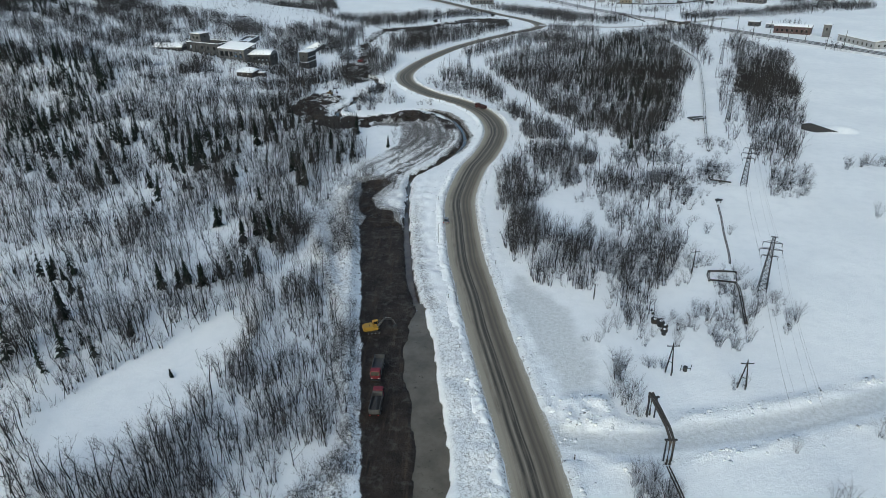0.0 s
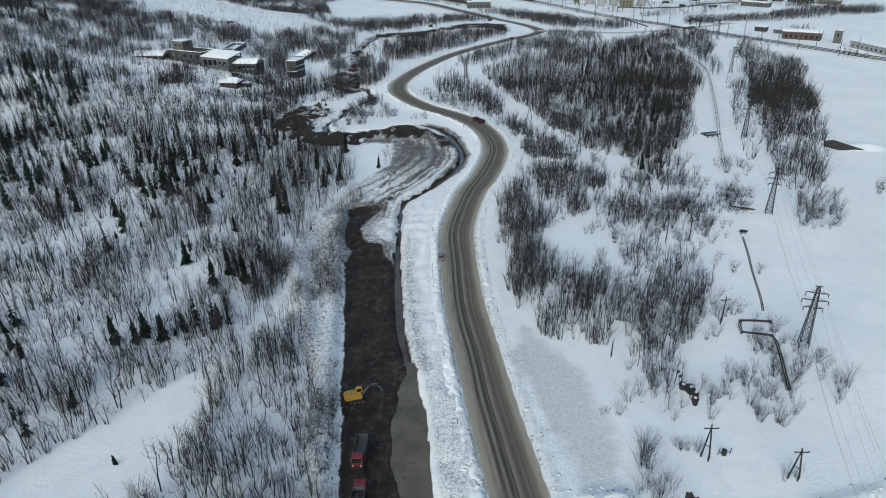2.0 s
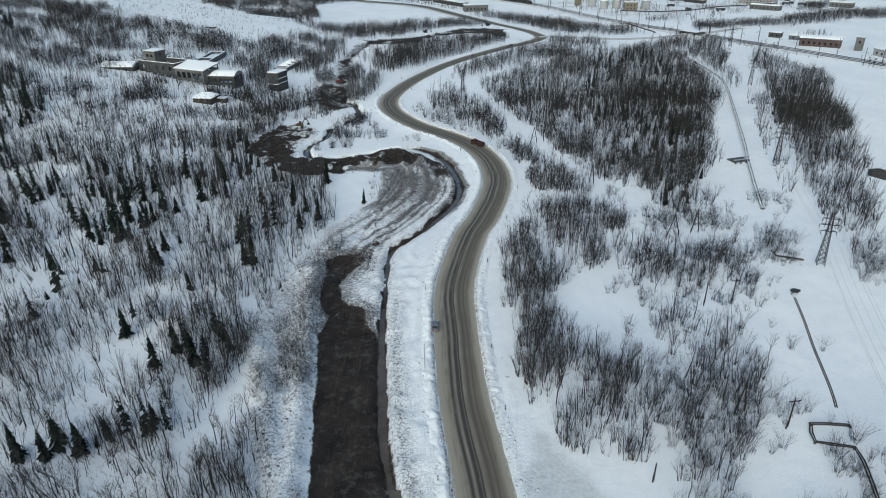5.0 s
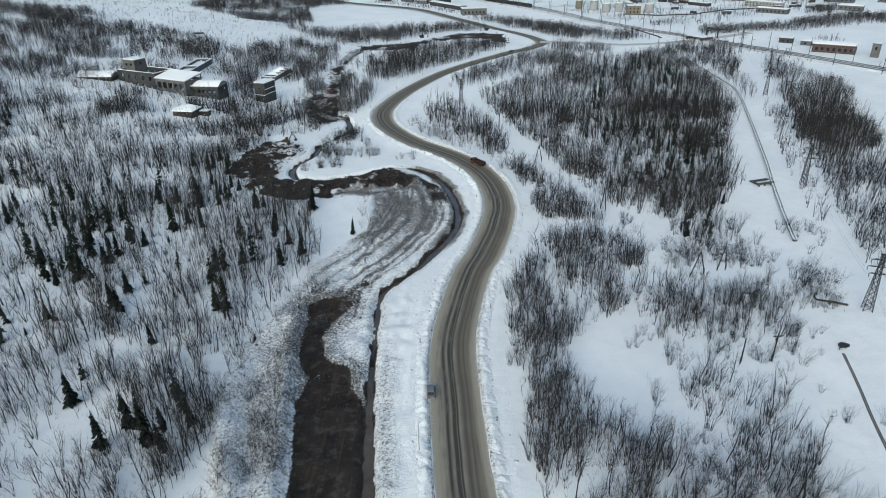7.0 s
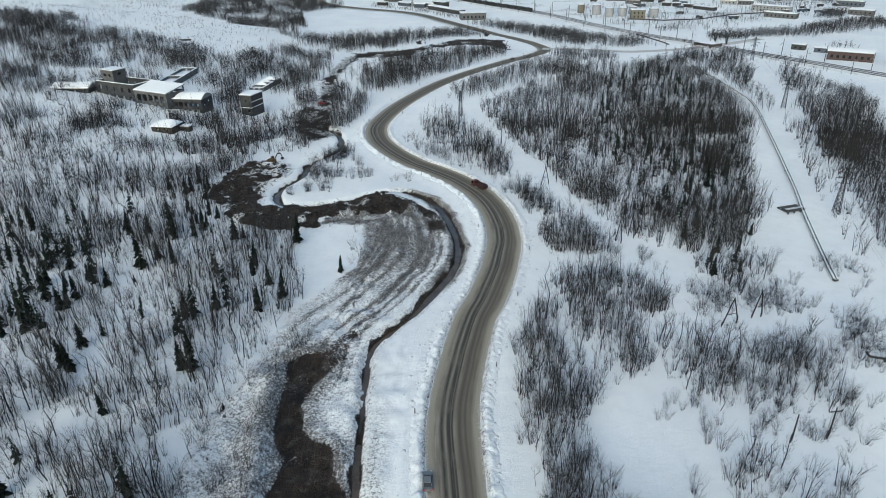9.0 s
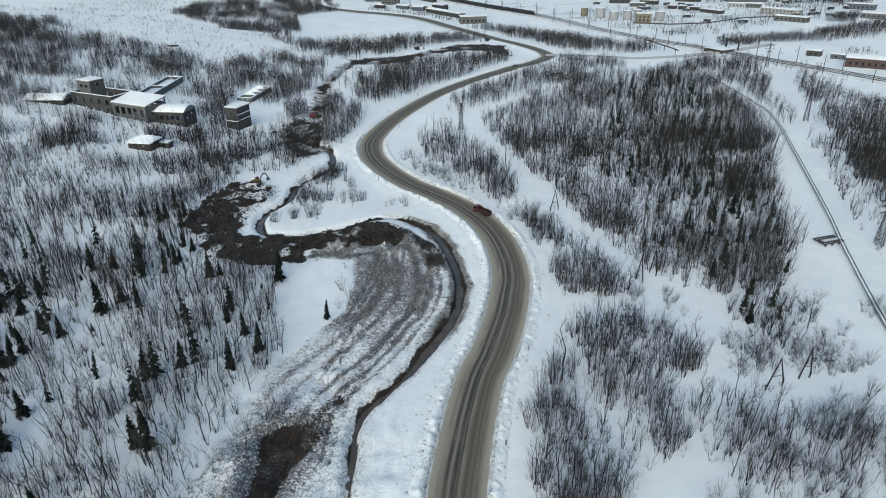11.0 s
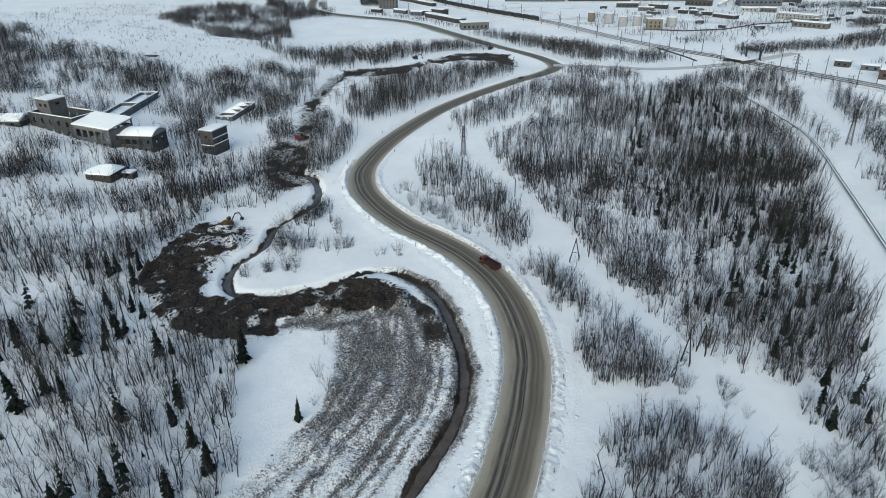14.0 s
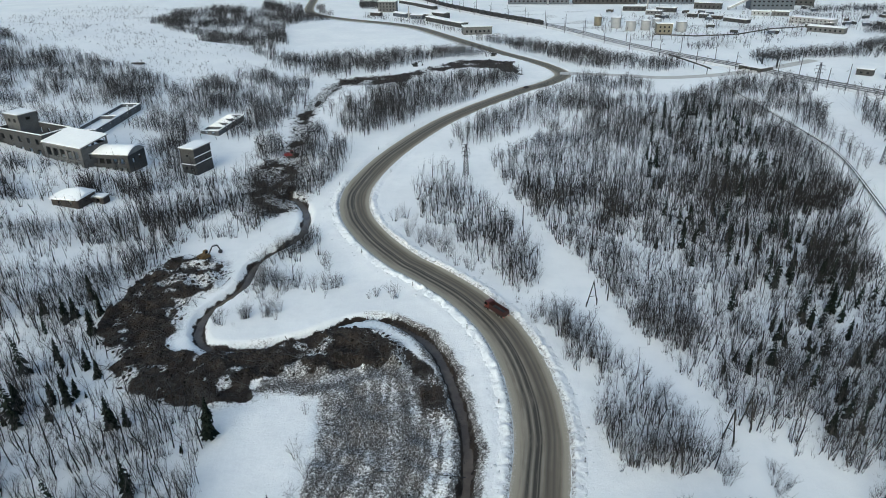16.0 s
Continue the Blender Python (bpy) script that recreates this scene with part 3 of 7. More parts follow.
# ---- trees ----
def spike(a, b, r, sides=3):
    """A tapering stick from a to b: its corners and triangles."""
    a, b = np.array(a, float), np.array(b, float)
    d = (b - a) / (np.linalg.norm(b - a) + 1e-9)
    s = np.cross(d, (0.3, 0.9, 0.2))
    s /= np.linalg.norm(s)
    w = np.cross(d, s)
    k = np.arange(sides) * 2 * math.pi / sides
    ring = a + r * (np.cos(k)[:, None] * s + np.sin(k)[:, None] * w)
    return np.vstack([ring, b]), np.array([[i, (i + 1) % sides, sides] for i in range(sides)])


def tube(pts, radii, sides=4):
    """A bent, tapering stem as quads split in two."""
    pts = np.array(pts, float)
    k = np.arange(sides) * 2 * math.pi / sides
    v = np.vstack([p + r * np.stack([np.cos(k), np.sin(k), 0 * k], 1) for p, r in zip(pts, radii)])
    t = []
    for i in range(len(pts) - 1):
        for j in range(sides):
            a, b = i * sides + j, i * sides + (j + 1) % sides
            t += [[a, b, b + sides], [a, b + sides, a + sides]]
    return v, np.array(t)


def join(pieces):
    vs, fs, n = [], [], 0
    for v, t, *_ in pieces:
        vs.append(v), fs.append(t + n)
        n += len(v)
    return np.vstack(vs), np.vstack(fs)


def blade(a, b, r, rnd):
    """A fine twig: one sliver from a to b."""
    a, b = np.array(a, float), np.array(b, float)
    d = b - a
    s = np.cross(d, rnd.normal(0, 1, 3))
    s *= r / (np.linalg.norm(s) + 1e-9)
    return np.array([a - s, a + s, b]), np.array([[0, 1, 2]])


def crown_twigs(rnd, line, count, reach, thick, low=0.35):
    """Fine twigs round a bent axis, denser and shorter towards its tip."""
    out = []
    line = np.array(line, float)
    for i in range(count):
        s = low + (1 - low) * math.sqrt((i + rnd.random()) / count)
        k = min(int(s * (len(line) - 1)), len(line) - 2)
        f = s * (len(line) - 1) - k
        p = line[k] * (1 - f) + line[k + 1] * f
        a, o = rnd.random() * 6.283, 0.4 + 0.65 * rnd.random()
        long = reach * (1.15 - 0.6 * s) * (0.6 + 0.7 * rnd.random())
        q = p + long * np.array([math.cos(a) * o, math.sin(a) * o, 0.45 + 0.6 * rnd.random()])
        out.append(blade(p, q, 0.016 * thick, rnd))
    return out


def birch(rnd, leaders, twigs, thick=1.0, high=9.0, fine=False, limbs=0):
    """A bare birch: a thin bent stem that forks into steep leaders under a haze of fine twigs. Returns stem and crown."""
    lean, bow = rnd.normal(0, 0.055, 2) * high, rnd.normal(0, 0.035, (4, 2)) * high
    axis = [np.array([lean[0] * t + bow[k, 0] * (k > 0), lean[1] * t + bow[k, 1] * (k > 0), high * t]) for k, t in enumerate((0, 0.38, 0.7, 1.0))]
    if fine:
        stem = tube(axis[:3], [0.09 * thick, 0.075 * thick, 0.045 * thick], 3)
        crown = [spike(axis[2], axis[3], 0.045 * thick)]
    else:
        stem = join([spike(axis[0], axis[2] + 0.5 * (axis[2] - axis[1]), 0.115 * thick), blade(axis[1], axis[3], 0.07 * thick, rnd)])
        crown = []
    lines = [axis[1:]]
    for i in range(leaders):
        t = 0.15 + 0.4 * (i + rnd.random()) / leaders
        p = axis[0] + (axis[1] - axis[0]) * t / 0.38 if t < 0.38 else axis[1] + (axis[2] - axis[1]) * (t - 0.38) / 0.32
        a, o = rnd.random() * 6.283, 0.26 + 0.36 * rnd.random()
        long = high * (0.92 - t) * (0.6 + 0.4 * rnd.random())
        q = p + long * 0.5 * np.array([math.cos(a) * o * 1.5, math.sin(a) * o * 1.5, 0.85])
        r = q + long * 0.5 * np.array([math.cos(a + 0.4) * o * 0.6, math.sin(a + 0.4) * o * 0.6, 0.97])
        crown += [blade(p, q + 0.25 * (q - p), 0.055 * thick, rnd), blade(q - 0.1 * (q - p), r, 0.038 * thick, rnd)]
        lines.append([p, q, r])
    for line in lines[:]:
        for i in range(limbs):
            s = 0.25 + 0.6 * (i + rnd.random()) / max(limbs, 1)
            k = min(int(s * 2), 1)
            p = line[k] + (line[k + 1] - line[k]) * (2 * s - k)
            a, o = rnd.random() * 6.283, 0.55 + 0.4 * rnd.random()
            long = high * (0.3 - 0.17 * s) * (0.7 + 0.5 * rnd.random())
            q = p + long * 0.55 * np.array([math.cos(a) * o, math.sin(a) * o, 0.6])
            r = q + long * 0.45 * np.array([math.cos(a + 0.5) * o * 0.7, math.sin(a + 0.5) * o * 0.7, 0.85])
            crown += [blade(p, q + 0.2 * (r - q), 0.034 * thick, rnd), blade(q, r, 0.024 * thick, rnd)]
            crown += crown_twigs(rnd, [p, q, r], 3, high * 0.12, thick, 0.3)
    for line in lines:
        crown += crown_twigs(rnd, line, twigs, high * 0.17, thick)
    return stem, join(crown)


def shrub(rnd, stems, twigs, high=4.6, thick=1.0, fine=True, spread=0.42):
    """A bare willow: many bent stems fanning out of one foot under a rounded haze of fine twigs. Returns stems and twigs."""
    limbs, out = [], []
    for i in range(stems):
        a, o = rnd.random() * 6.283, spread * math.sqrt(rnd.random())
        h = high * (0.7 + 0.35 * rnd.random()) * (1 - 0.4 * o)
        foot = np.array([math.cos(a), math.sin(a), 0]) * (0.1 + 0.7 * rnd.random())
        mid = foot + 0.5 * h * np.array([math.cos(a) * o * 0.6, math.sin(a) * o * 0.6, 0.95])
        q = mid + 0.5 * h * np.array([math.cos(a + rnd.normal(0, 0.5)) * o * 1.5, math.sin(a + rnd.normal(0, 0.5)) * o * 1.5, 0.85])
        if fine:
            limbs += [spike(foot, mid + 0.15 * (q - mid), 0.034 * thick), spike(mid, q, 0.022 * thick)]
        else:
            limbs += [blade(foot, mid + 0.2 * (q - mid), 0.06 * thick, rnd), blade(mid, q, 0.04 * thick, rnd)]
        out += crown_twigs(rnd, [foot, mid, q], twigs, high * 0.22, 0.85 * thick, 0.3)
    return join(limbs), join(out or limbs[:1])


def spruce(rnd, rings, blades, high=11.0, wide=0.15, lite=False):
    """A dark spruce: a straight stem with rings of drooping boughs."""
    stem = tube([(0, 0, 0), (0, 0, high * 0.6), (0, 0, high * 0.97)], [0.16, 0.09, 0.02], 3 if lite else 4)
    boughs = []
    for i in range(rings):
        t = (i + 0.3) / rings
        r = high * wide * (1 - t) ** 0.8 * (0.75 + 0.5 * rnd.random()) + 0.1
        for j in range(blades):
            a = 6.283 * (j + rnd.random()) / blades
            rr = r * (0.55 + 0.65 * rnd.random())
            z = high * (0.08 + 0.9 * t) + high * 0.8 / rings * rnd.normal() * (1 - t)
            c, s = math.cos(a), math.sin(a)
            w = 0.33 * rr + 0.1
            v = np.array([(0, 0, z + 0.3 * rr), (c * rr * 0.55 - s * w, s * rr * 0.55 + c * w, z - 0.1 * rr), (c * rr * 0.55 + s * w, s * rr * 0.55 - c * w, z - 0.1 * rr),
                          (c * rr, s * rr, z - 0.45 * rr * (0.6 + 0.6 * rnd.random())), (c * rr * 0.5, s * rr * 0.5, z - 0.38 * rr)])
            boughs.append((v[:4], np.array([[0, 1, 3], [0, 3, 2]])) if lite else (v, np.array([[0, 1, 3], [0, 3, 2], [0, 4, 1], [0, 2, 4], [1, 4, 3], [2, 3, 4]])))
    boughs.append(spike((0, 0, high * 0.9), (0, 0, high * 1.04), 0.1))
    return stem, join(boughs)


def bushy(rnd, sprays, high=7.0, thick=1.0, wide=0.3):
    """A bare tree with a rounded crown of fine sprays, for woods far off."""
    lean = rnd.normal(0, 0.04, 2) * high
    stem = spike((0, 0, 0), (lean[0], lean[1], high), 0.085 * thick)
    out = []
    for i in range(sprays):
        t = 0.12 + 0.6 * (i + rnd.random()) / sprays
        a, r = rnd.random() * 6.283, wide * high * math.sqrt(rnd.random()) * (0.55 + 0.45 * math.sin(3 * t))
        p = np.array([lean[0] * t, lean[1] * t, high * t])
        rise = high * (0.08 + 0.26 * rnd.random())
        out.append(blade(p, p + np.array([math.cos(a) * r, math.sin(a) * r, rise]), 0.056 * thick, rnd))
        out.append(blade(p + np.array([math.cos(a) * r, math.sin(a) * r, rise]) * 0.5, p + np.array([math.cos(a + 0.9) * r, math.sin(a + 0.9) * r, rise * 1.1]), 0.042 * thick, rnd))
    return stem, join(out)


def scatter(kinds, places, heights, rnd):
    """Copies of the kinds at the places, joined: corners and triangles."""
    vs, fs, ms, n = [], [], [], 0
    pick = rnd.integers(0, len(kinds), len(places))
    for k, (v, t, *stem) in enumerate(kinds):
        at = places[pick == k]
        h = heights[pick == k]
        if not len(at):
            continue
        a = rnd.random(len(at)) * 6.283
        c, s = np.cos(a)[:, None], np.sin(a)[:, None]
        lx, ly = rnd.normal(0, 0.05, (len(at), 1)), rnd.normal(0, 0.05, (len(at), 1))
        wide = h * (0.85 + 0.3 * rnd.random(len(at)))
        x = (v[None, :, 0] * c - v[None, :, 1] * s) * wide[:, None] + lx * v[None, :, 2] * h[:, None]
        y = (v[None, :, 0] * s + v[None, :, 1] * c) * wide[:, None] + ly * v[None, :, 2] * h[:, None]
        z = v[None, :, 2] * h[:, None]
        p = np.stack([x + at[:, None, 0], y + at[:, None, 1], z + at[:, None, 2]], 2).reshape(-1, 3)
        f = (t[None] + (np.arange(len(at)) * len(v))[:, None, None]).reshape(-1, 3) + n
        vs.append(p), fs.append(f)
        ms.append(np.tile(np.arange(len(t)) < (stem[0] if stem else 0), len(at)))
        n += len(p)
    return np.vstack(vs), np.vstack(fs), np.concatenate(ms).astype(np.int32)


WOODS = {  # outlines of the woods, with trees to the hundred square metres
    "west": ([(-25.8, 41.0), (-30.8, 79.0), (-26.8, 87.0), (-21.8, 93.1), (-23.7, 105.0), (-26.7, 116.0), (-28.3, 134.8), (-33.5, 151.6), (-43.5, 175.0), (-47.5, 188.8), (-45.2, 207.6), (-41.0, 223.8), (-38.1, 239.4), (-38.1, 255.4), (-42.1, 263.3),
        (-44.4, 292.2), (-57, 297), (-64, 300.5), (-71.5, 306), (-77.5, 316.5), (-83, 327), (-83, 342), (-81, 366), (-104.6, 393.2), (-298.6, 401.0), (-317.0, 38.6)], 26.5),
    "upper_west": ([(-66, 368), (-62, 385), (-64, 412), (-76, 432), (-74, 465), (-79, 510), (-80, 560), (-80, 588), (-112, 612), (-150, 565), (-193, 590), (-250, 615), (-305, 650), (-400, 640), (-420, 400), (-105, 380)], 28),
    "ditch_side": ([(-55.8, 323.9), (-28.8, 335.0), (-25.2, 344.2), (-42.5, 369.6), (-42.5, 381.1), (-54.0, 362.4), (-52.2, 348.0)], 3),
    "brook_side": ([(-59.6, 390.8), (-51.9, 415.0), (-42.4, 434.4), (-44.2, 462.6), (-55.5, 471.1), (-59.4, 433.4)], 34),
    "brook_stand": ([(-54.2, 412.5), (-62.5, 455.1), (-68.6, 492.7), (-58.0, 498.2), (-45.4, 474.7), (-44.8, 440.5), (-48.1, 414.5)], 65),
    "road_west": ([(-42, 474), (-34, 482), (-20, 506), (0, 537), (20, 562), (42, 592), (46, 622), (30, 618), (0, 608), (-30, 590), (-56, 582), (-60, 520), (-56, 486)], 28),
    "lake_side": ([(-102, 682), (-80, 696), (-33, 694), (14, 712), (30, 700), (34, 682), (-8, 672), (-32, 637), (-57, 622), (-70, 612), (-88, 612), (-118, 632)], 24),
    "lake_west": ([(-284, 850), (-231, 785), (-185, 728), (-124, 658), (-95, 628), (-88, 635), (-98, 665), (-125, 682), (-134, 730), (-141, 800), (-150, 880), (-190, 950), (-249, 960), (-288, 920)], 24),
    "yard_side": ([(22, 762), (50, 744), (86, 712), (113, 684), (135, 660), (152, 646), (150, 628), (130, 618), (108, 622), (92, 636), (71, 663), (55, 701), (35, 736), (24, 752)], 26),
    "east": ([(73.8, 532.7), (102.6, 544.6), (148.2, 553.2), (161.4, 520.5), (155.6, 461.3), (144.3, 411.1), (119, 350.1), (104, 302.5), (91, 282.3), (84, 276), (70, 277.5), (63.7, 281), (57.6, 288.4), (53.6, 295), (49.2, 306), (43, 328.7),
        (35.8, 363.4), (25.6, 394.1), (18.6, 418.9), (15.5, 445.6), (25.2, 463.5), (44.6, 483.9)], 29),
    "east_strip": ([(-12.1, 405.7), (-10.7, 428.8), (-6.9, 439.5), (1.9, 434.3), (9.8, 410.7), (16.8, 394.7), (21.8, 375.5), (24.9, 362.9), (25.0, 344.2), (21.3, 336.8), (13.5, 347.7), (4.5, 365.9), (-4.2, 382.0), (-12.0, 392.2)], 30),
    "east_far": ([(0, 462), (12, 462), (40, 490), (66, 532), (88, 552), (118, 566), (108, 592), (84, 600), (66, 578), (40, 545), (16, 512), (0, 484)], 20),
    "mid_east": ([(15.9, 223), (15.8, 230), (19.7, 240), (24, 250), (27, 261), (34, 265.4), (45, 267.5), (53.8, 263), (58, 251), (55.9, 246), (47.9, 242), (44.5, 233.6), (46.8, 225.7), (43.6, 220), (36.5, 216.2), (28.5, 207.6), (28, 197.9), (29.2, 181.7),
        (38.9, 176), (41.5, 165), (38, 150), (30.9, 146), (20, 149.5), (16.4, 171), (15.3, 178.9), (16, 196), (14.5, 198)], 60),
    "willows": ([(48.8, 196), (54.6, 198), (62, 196), (69.7, 190), (68.7, 180), (66, 169), (58, 158), (51.2, 146), (49, 134), (43, 131), (40, 140), (43, 163), (47, 168), (48, 182)], 36),
    "field_band": ([(46.7, 236.5), (59.7, 236.3), (70, 225.4), (85.5, 238.8), (83.6, 225.2), (80, 207), (65.8, 205.2), (53.1, 207.3), (45, 218)], 26),
    "line_side": ([(208, 530), (190, 478), (172, 412), (151, 361), (140, 319), (122, 265), (116, 237), (116, 219), (129, 238), (149, 275), (170, 322), (188, 366), (199, 398), (206, 427), (214, 432), (230, 466), (216, 484), (214, 512)], 32),
    "line_west": ([(113.6, 264.4), (121.4, 302.7), (140.4, 350.7), (159.9, 416.9), (168.5, 407.4), (152.9, 356.3), (132.5, 303.0), (119.6, 264.5)], 6),
    "pipe_end": ([(172, 546), (166, 520), (160, 498), (160, 472), (159, 430), (166, 448), (182, 498), (196, 540), (206, 572), (182, 584), (160, 576), (140, 556), (136, 544), (158, 552)], 20),
    "rail_side": ([(262, 498), (274, 466), (282, 476), (270, 500)], 12),
    "lake_top": ([(-150, 850), (-132, 868), (-122, 930), (-150, 1010), (-215, 1020), (-205, 940)], 22),
    "bend_east": ([(23, 329), (33, 322), (39, 308), (44, 297), (48.5, 286), (46, 279), (31, 276), (28.5, 287), (30.5, 302), (28, 314)], 38),
    "south_tip": ([(67.8, 270.6), (70.1, 260.0), (74.3, 252.6), (83.4, 251.5), (90.9, 260.8), (89.3, 270.2), (82.8, 276.7)], 26),
    "spoil_north": ([(-84, 369), (-66, 367), (-60, 376), (-57, 398), (-66, 416), (-90, 420), (-104, 396)], 30),
    "rail_corner": ([(345, 763), (372, 764), (402, 800), (372, 796)], 24),
    "far_yard": ([(380, 905), (470, 900), (480, 925), (385, 930)], 20),
    "beyond_lake": ([(-100, 985), (-72, 985), (-72, 1040), (-104, 1050)], 20),
    "beyond_rail": ([(212, 648), (242, 653), (286, 656), (326, 668), (420, 710), (440, 745), (372, 738), (318, 712), (270, 684), (240, 676), (214, 658)], 26),
}
OPEN = [  # clearings in the woods
    [(-88, 233), (-77, 233), (-70, 220), (-80, 219)],
    [(-86, 210), (-70, 210), (-66, 203), (-80, 202)],
    [(-56, 207), (-49, 205), (-47, 194), (-52, 194)],
    [(30.5, 212), (37.9, 214), (47.7, 198), (44, 181), (40, 180), (31, 184.6), (28.8, 196)],
    [(-80.0, 89.5), (-74.2, 83.6), (-63.4, 83.7), (-57.4, 88.7), (-52.5, 98.8), (-49.4, 113.7), (-48.4, 127.7), (-52.3, 135.5), (-58.2, 137.4), (-64.1, 127.4), (-70.0, 120.4), (-75.0, 112.4), (-79.9, 104.4), (-81.9, 97.5)],
    [(-51.2, 151.4), (-49.1, 160.5), (-46.1, 172.0), (-42.2, 172.1), (-37.3, 162.7), (-41.3, 155.6), (-46.4, 144.5)],
    [(-182, 432), (-120, 422), (-108, 444), (-124, 452), (-180, 462)],
    [(-150, 457), (-122, 454), (-118, 476), (-158, 484)],
    [(-112, 470), (-88, 480), (-80, 452), (-90, 425), (-106, 430)],
    [(-118, 398), (-96, 382), (-92, 374), (-112, 386)],
    [(-107, 429), (-92, 427), (-90, 446), (-106, 448)],
    [(-116, 478), (-101, 478), (-101, 522), (-116, 522)],
    [(-163, 463), (-149, 463), (-149, 512), (-163, 512)],
    [(-138, 388), (-118, 386), (-116, 402), (-135, 406)],
    [(-38, 548), (-62, 600), (-84, 600), (-80, 545)],
]


def dense(x, y):
    """Trees to the square metre at each place."""
    d = np.zeros(x.shape)
    patch = (0.62 + 0.5 * smooth(0.2, 0.65, wave(x, y, 22, 9))) * (0.42 + 0.9 * smooth(0.26, 0.66, wave(x, y, 7, 10))) * (0.65 + 0.65 * smooth(0.3, 0.7, wave(x, y, 3.4, 33))) * (1 - 0.15 * smooth(55, 65, x) * smooth(300, 275, y)) * np.where((x > 10) & (y > 290), 1 + 0.6 * smooth(335, 352, y) * smooth(428, 410, y) - 0.28 * smooth(425, 440, y) * smooth(548, 535, y), 1.0)
    far = smooth(380, 480, y)
    patch = patch * (1 + 0.45 * smooth(-66, -54, x) * smooth(190, 175, y) * (x < 0))
    patch = patch * np.where((x < -50) & (y > 350), 0.25 + 1.25 * smooth(0.32, 0.62, wave(x, y, 13, 48)), 1.0)
    for poly, rate in WOODS.values():
        s = zone(x, y, poly, 14.0) + 3.0 * (wave(x, y, 8, 11) - 0.5) + 12.0 * far * (wave(x, y, 24, 30) - 0.5)
        d = np.maximum(d, rate / 100 * smooth(-1.5, 2.5, s))
    for poly in OPEN:
        d = d * smooth(2.0, -1.5, zone(x, y, poly, 8.0) + 3.0 * (wave(x, y, 7, 12) - 0.5))
    for line, w in ((ROAD, 8.5), (TOWN_ROAD, 7), (DITCH, 3.2), (SIDE_TRACK, 6)):
        d = d * smooth(w - 1, w + 1, line_zone(x, y, line, 14.0)[0])
    for poly in (SPOIL, CUT, MUD, POOL, FAR_CUT):
        d = d * smooth(1.0, -1.0, zone(x, y, poly, 6.0))
    return d * patch * (1 - 0.2 * smooth(160, 195, y) * smooth(345, 315, y) * smooth(-42, -56, x))


def sow(x0, x1, y0, y1, cell, rnd, field):
    """Places spread by a density field, one try to a cell."""
    x, y = np.meshgrid(np.arange(x0, x1, cell), np.arange(y0, y1, cell))
    x, y = x.ravel() + rnd.random(x.size) * cell, y.ravel() + rnd.random(x.size) * cell
    keep = rnd.random(x.size) < field(x, y) * cell * cell
    return np.stack([x[keep], y[keep]], 1)


def rooted(p):
    return np.column_stack([p, ground(p[:, 0], p[:, 1])[0] - 0.1])


def seen_side(p):
    """Keeps what stands inside the wedge of land along the flight."""
    return p[np.abs(p[:, 0] - 1) < 0.76 * (p[:, 1] - 10) + 25]


def stuff(name, kinds, p, heights, materials, label, category, rnd):
    v, t, dark = scatter(kinds, p, heights, rnd)
    ob = new(name, mesh_of(name, v, t))
    ob.data.materials.append(materials)
    if dark.any():
        ob.data.materials.append(BARK)
        ob.data.polygons.foreach_set("material_index", dark)
    return tagged(ob, label, category, kind="stuff")


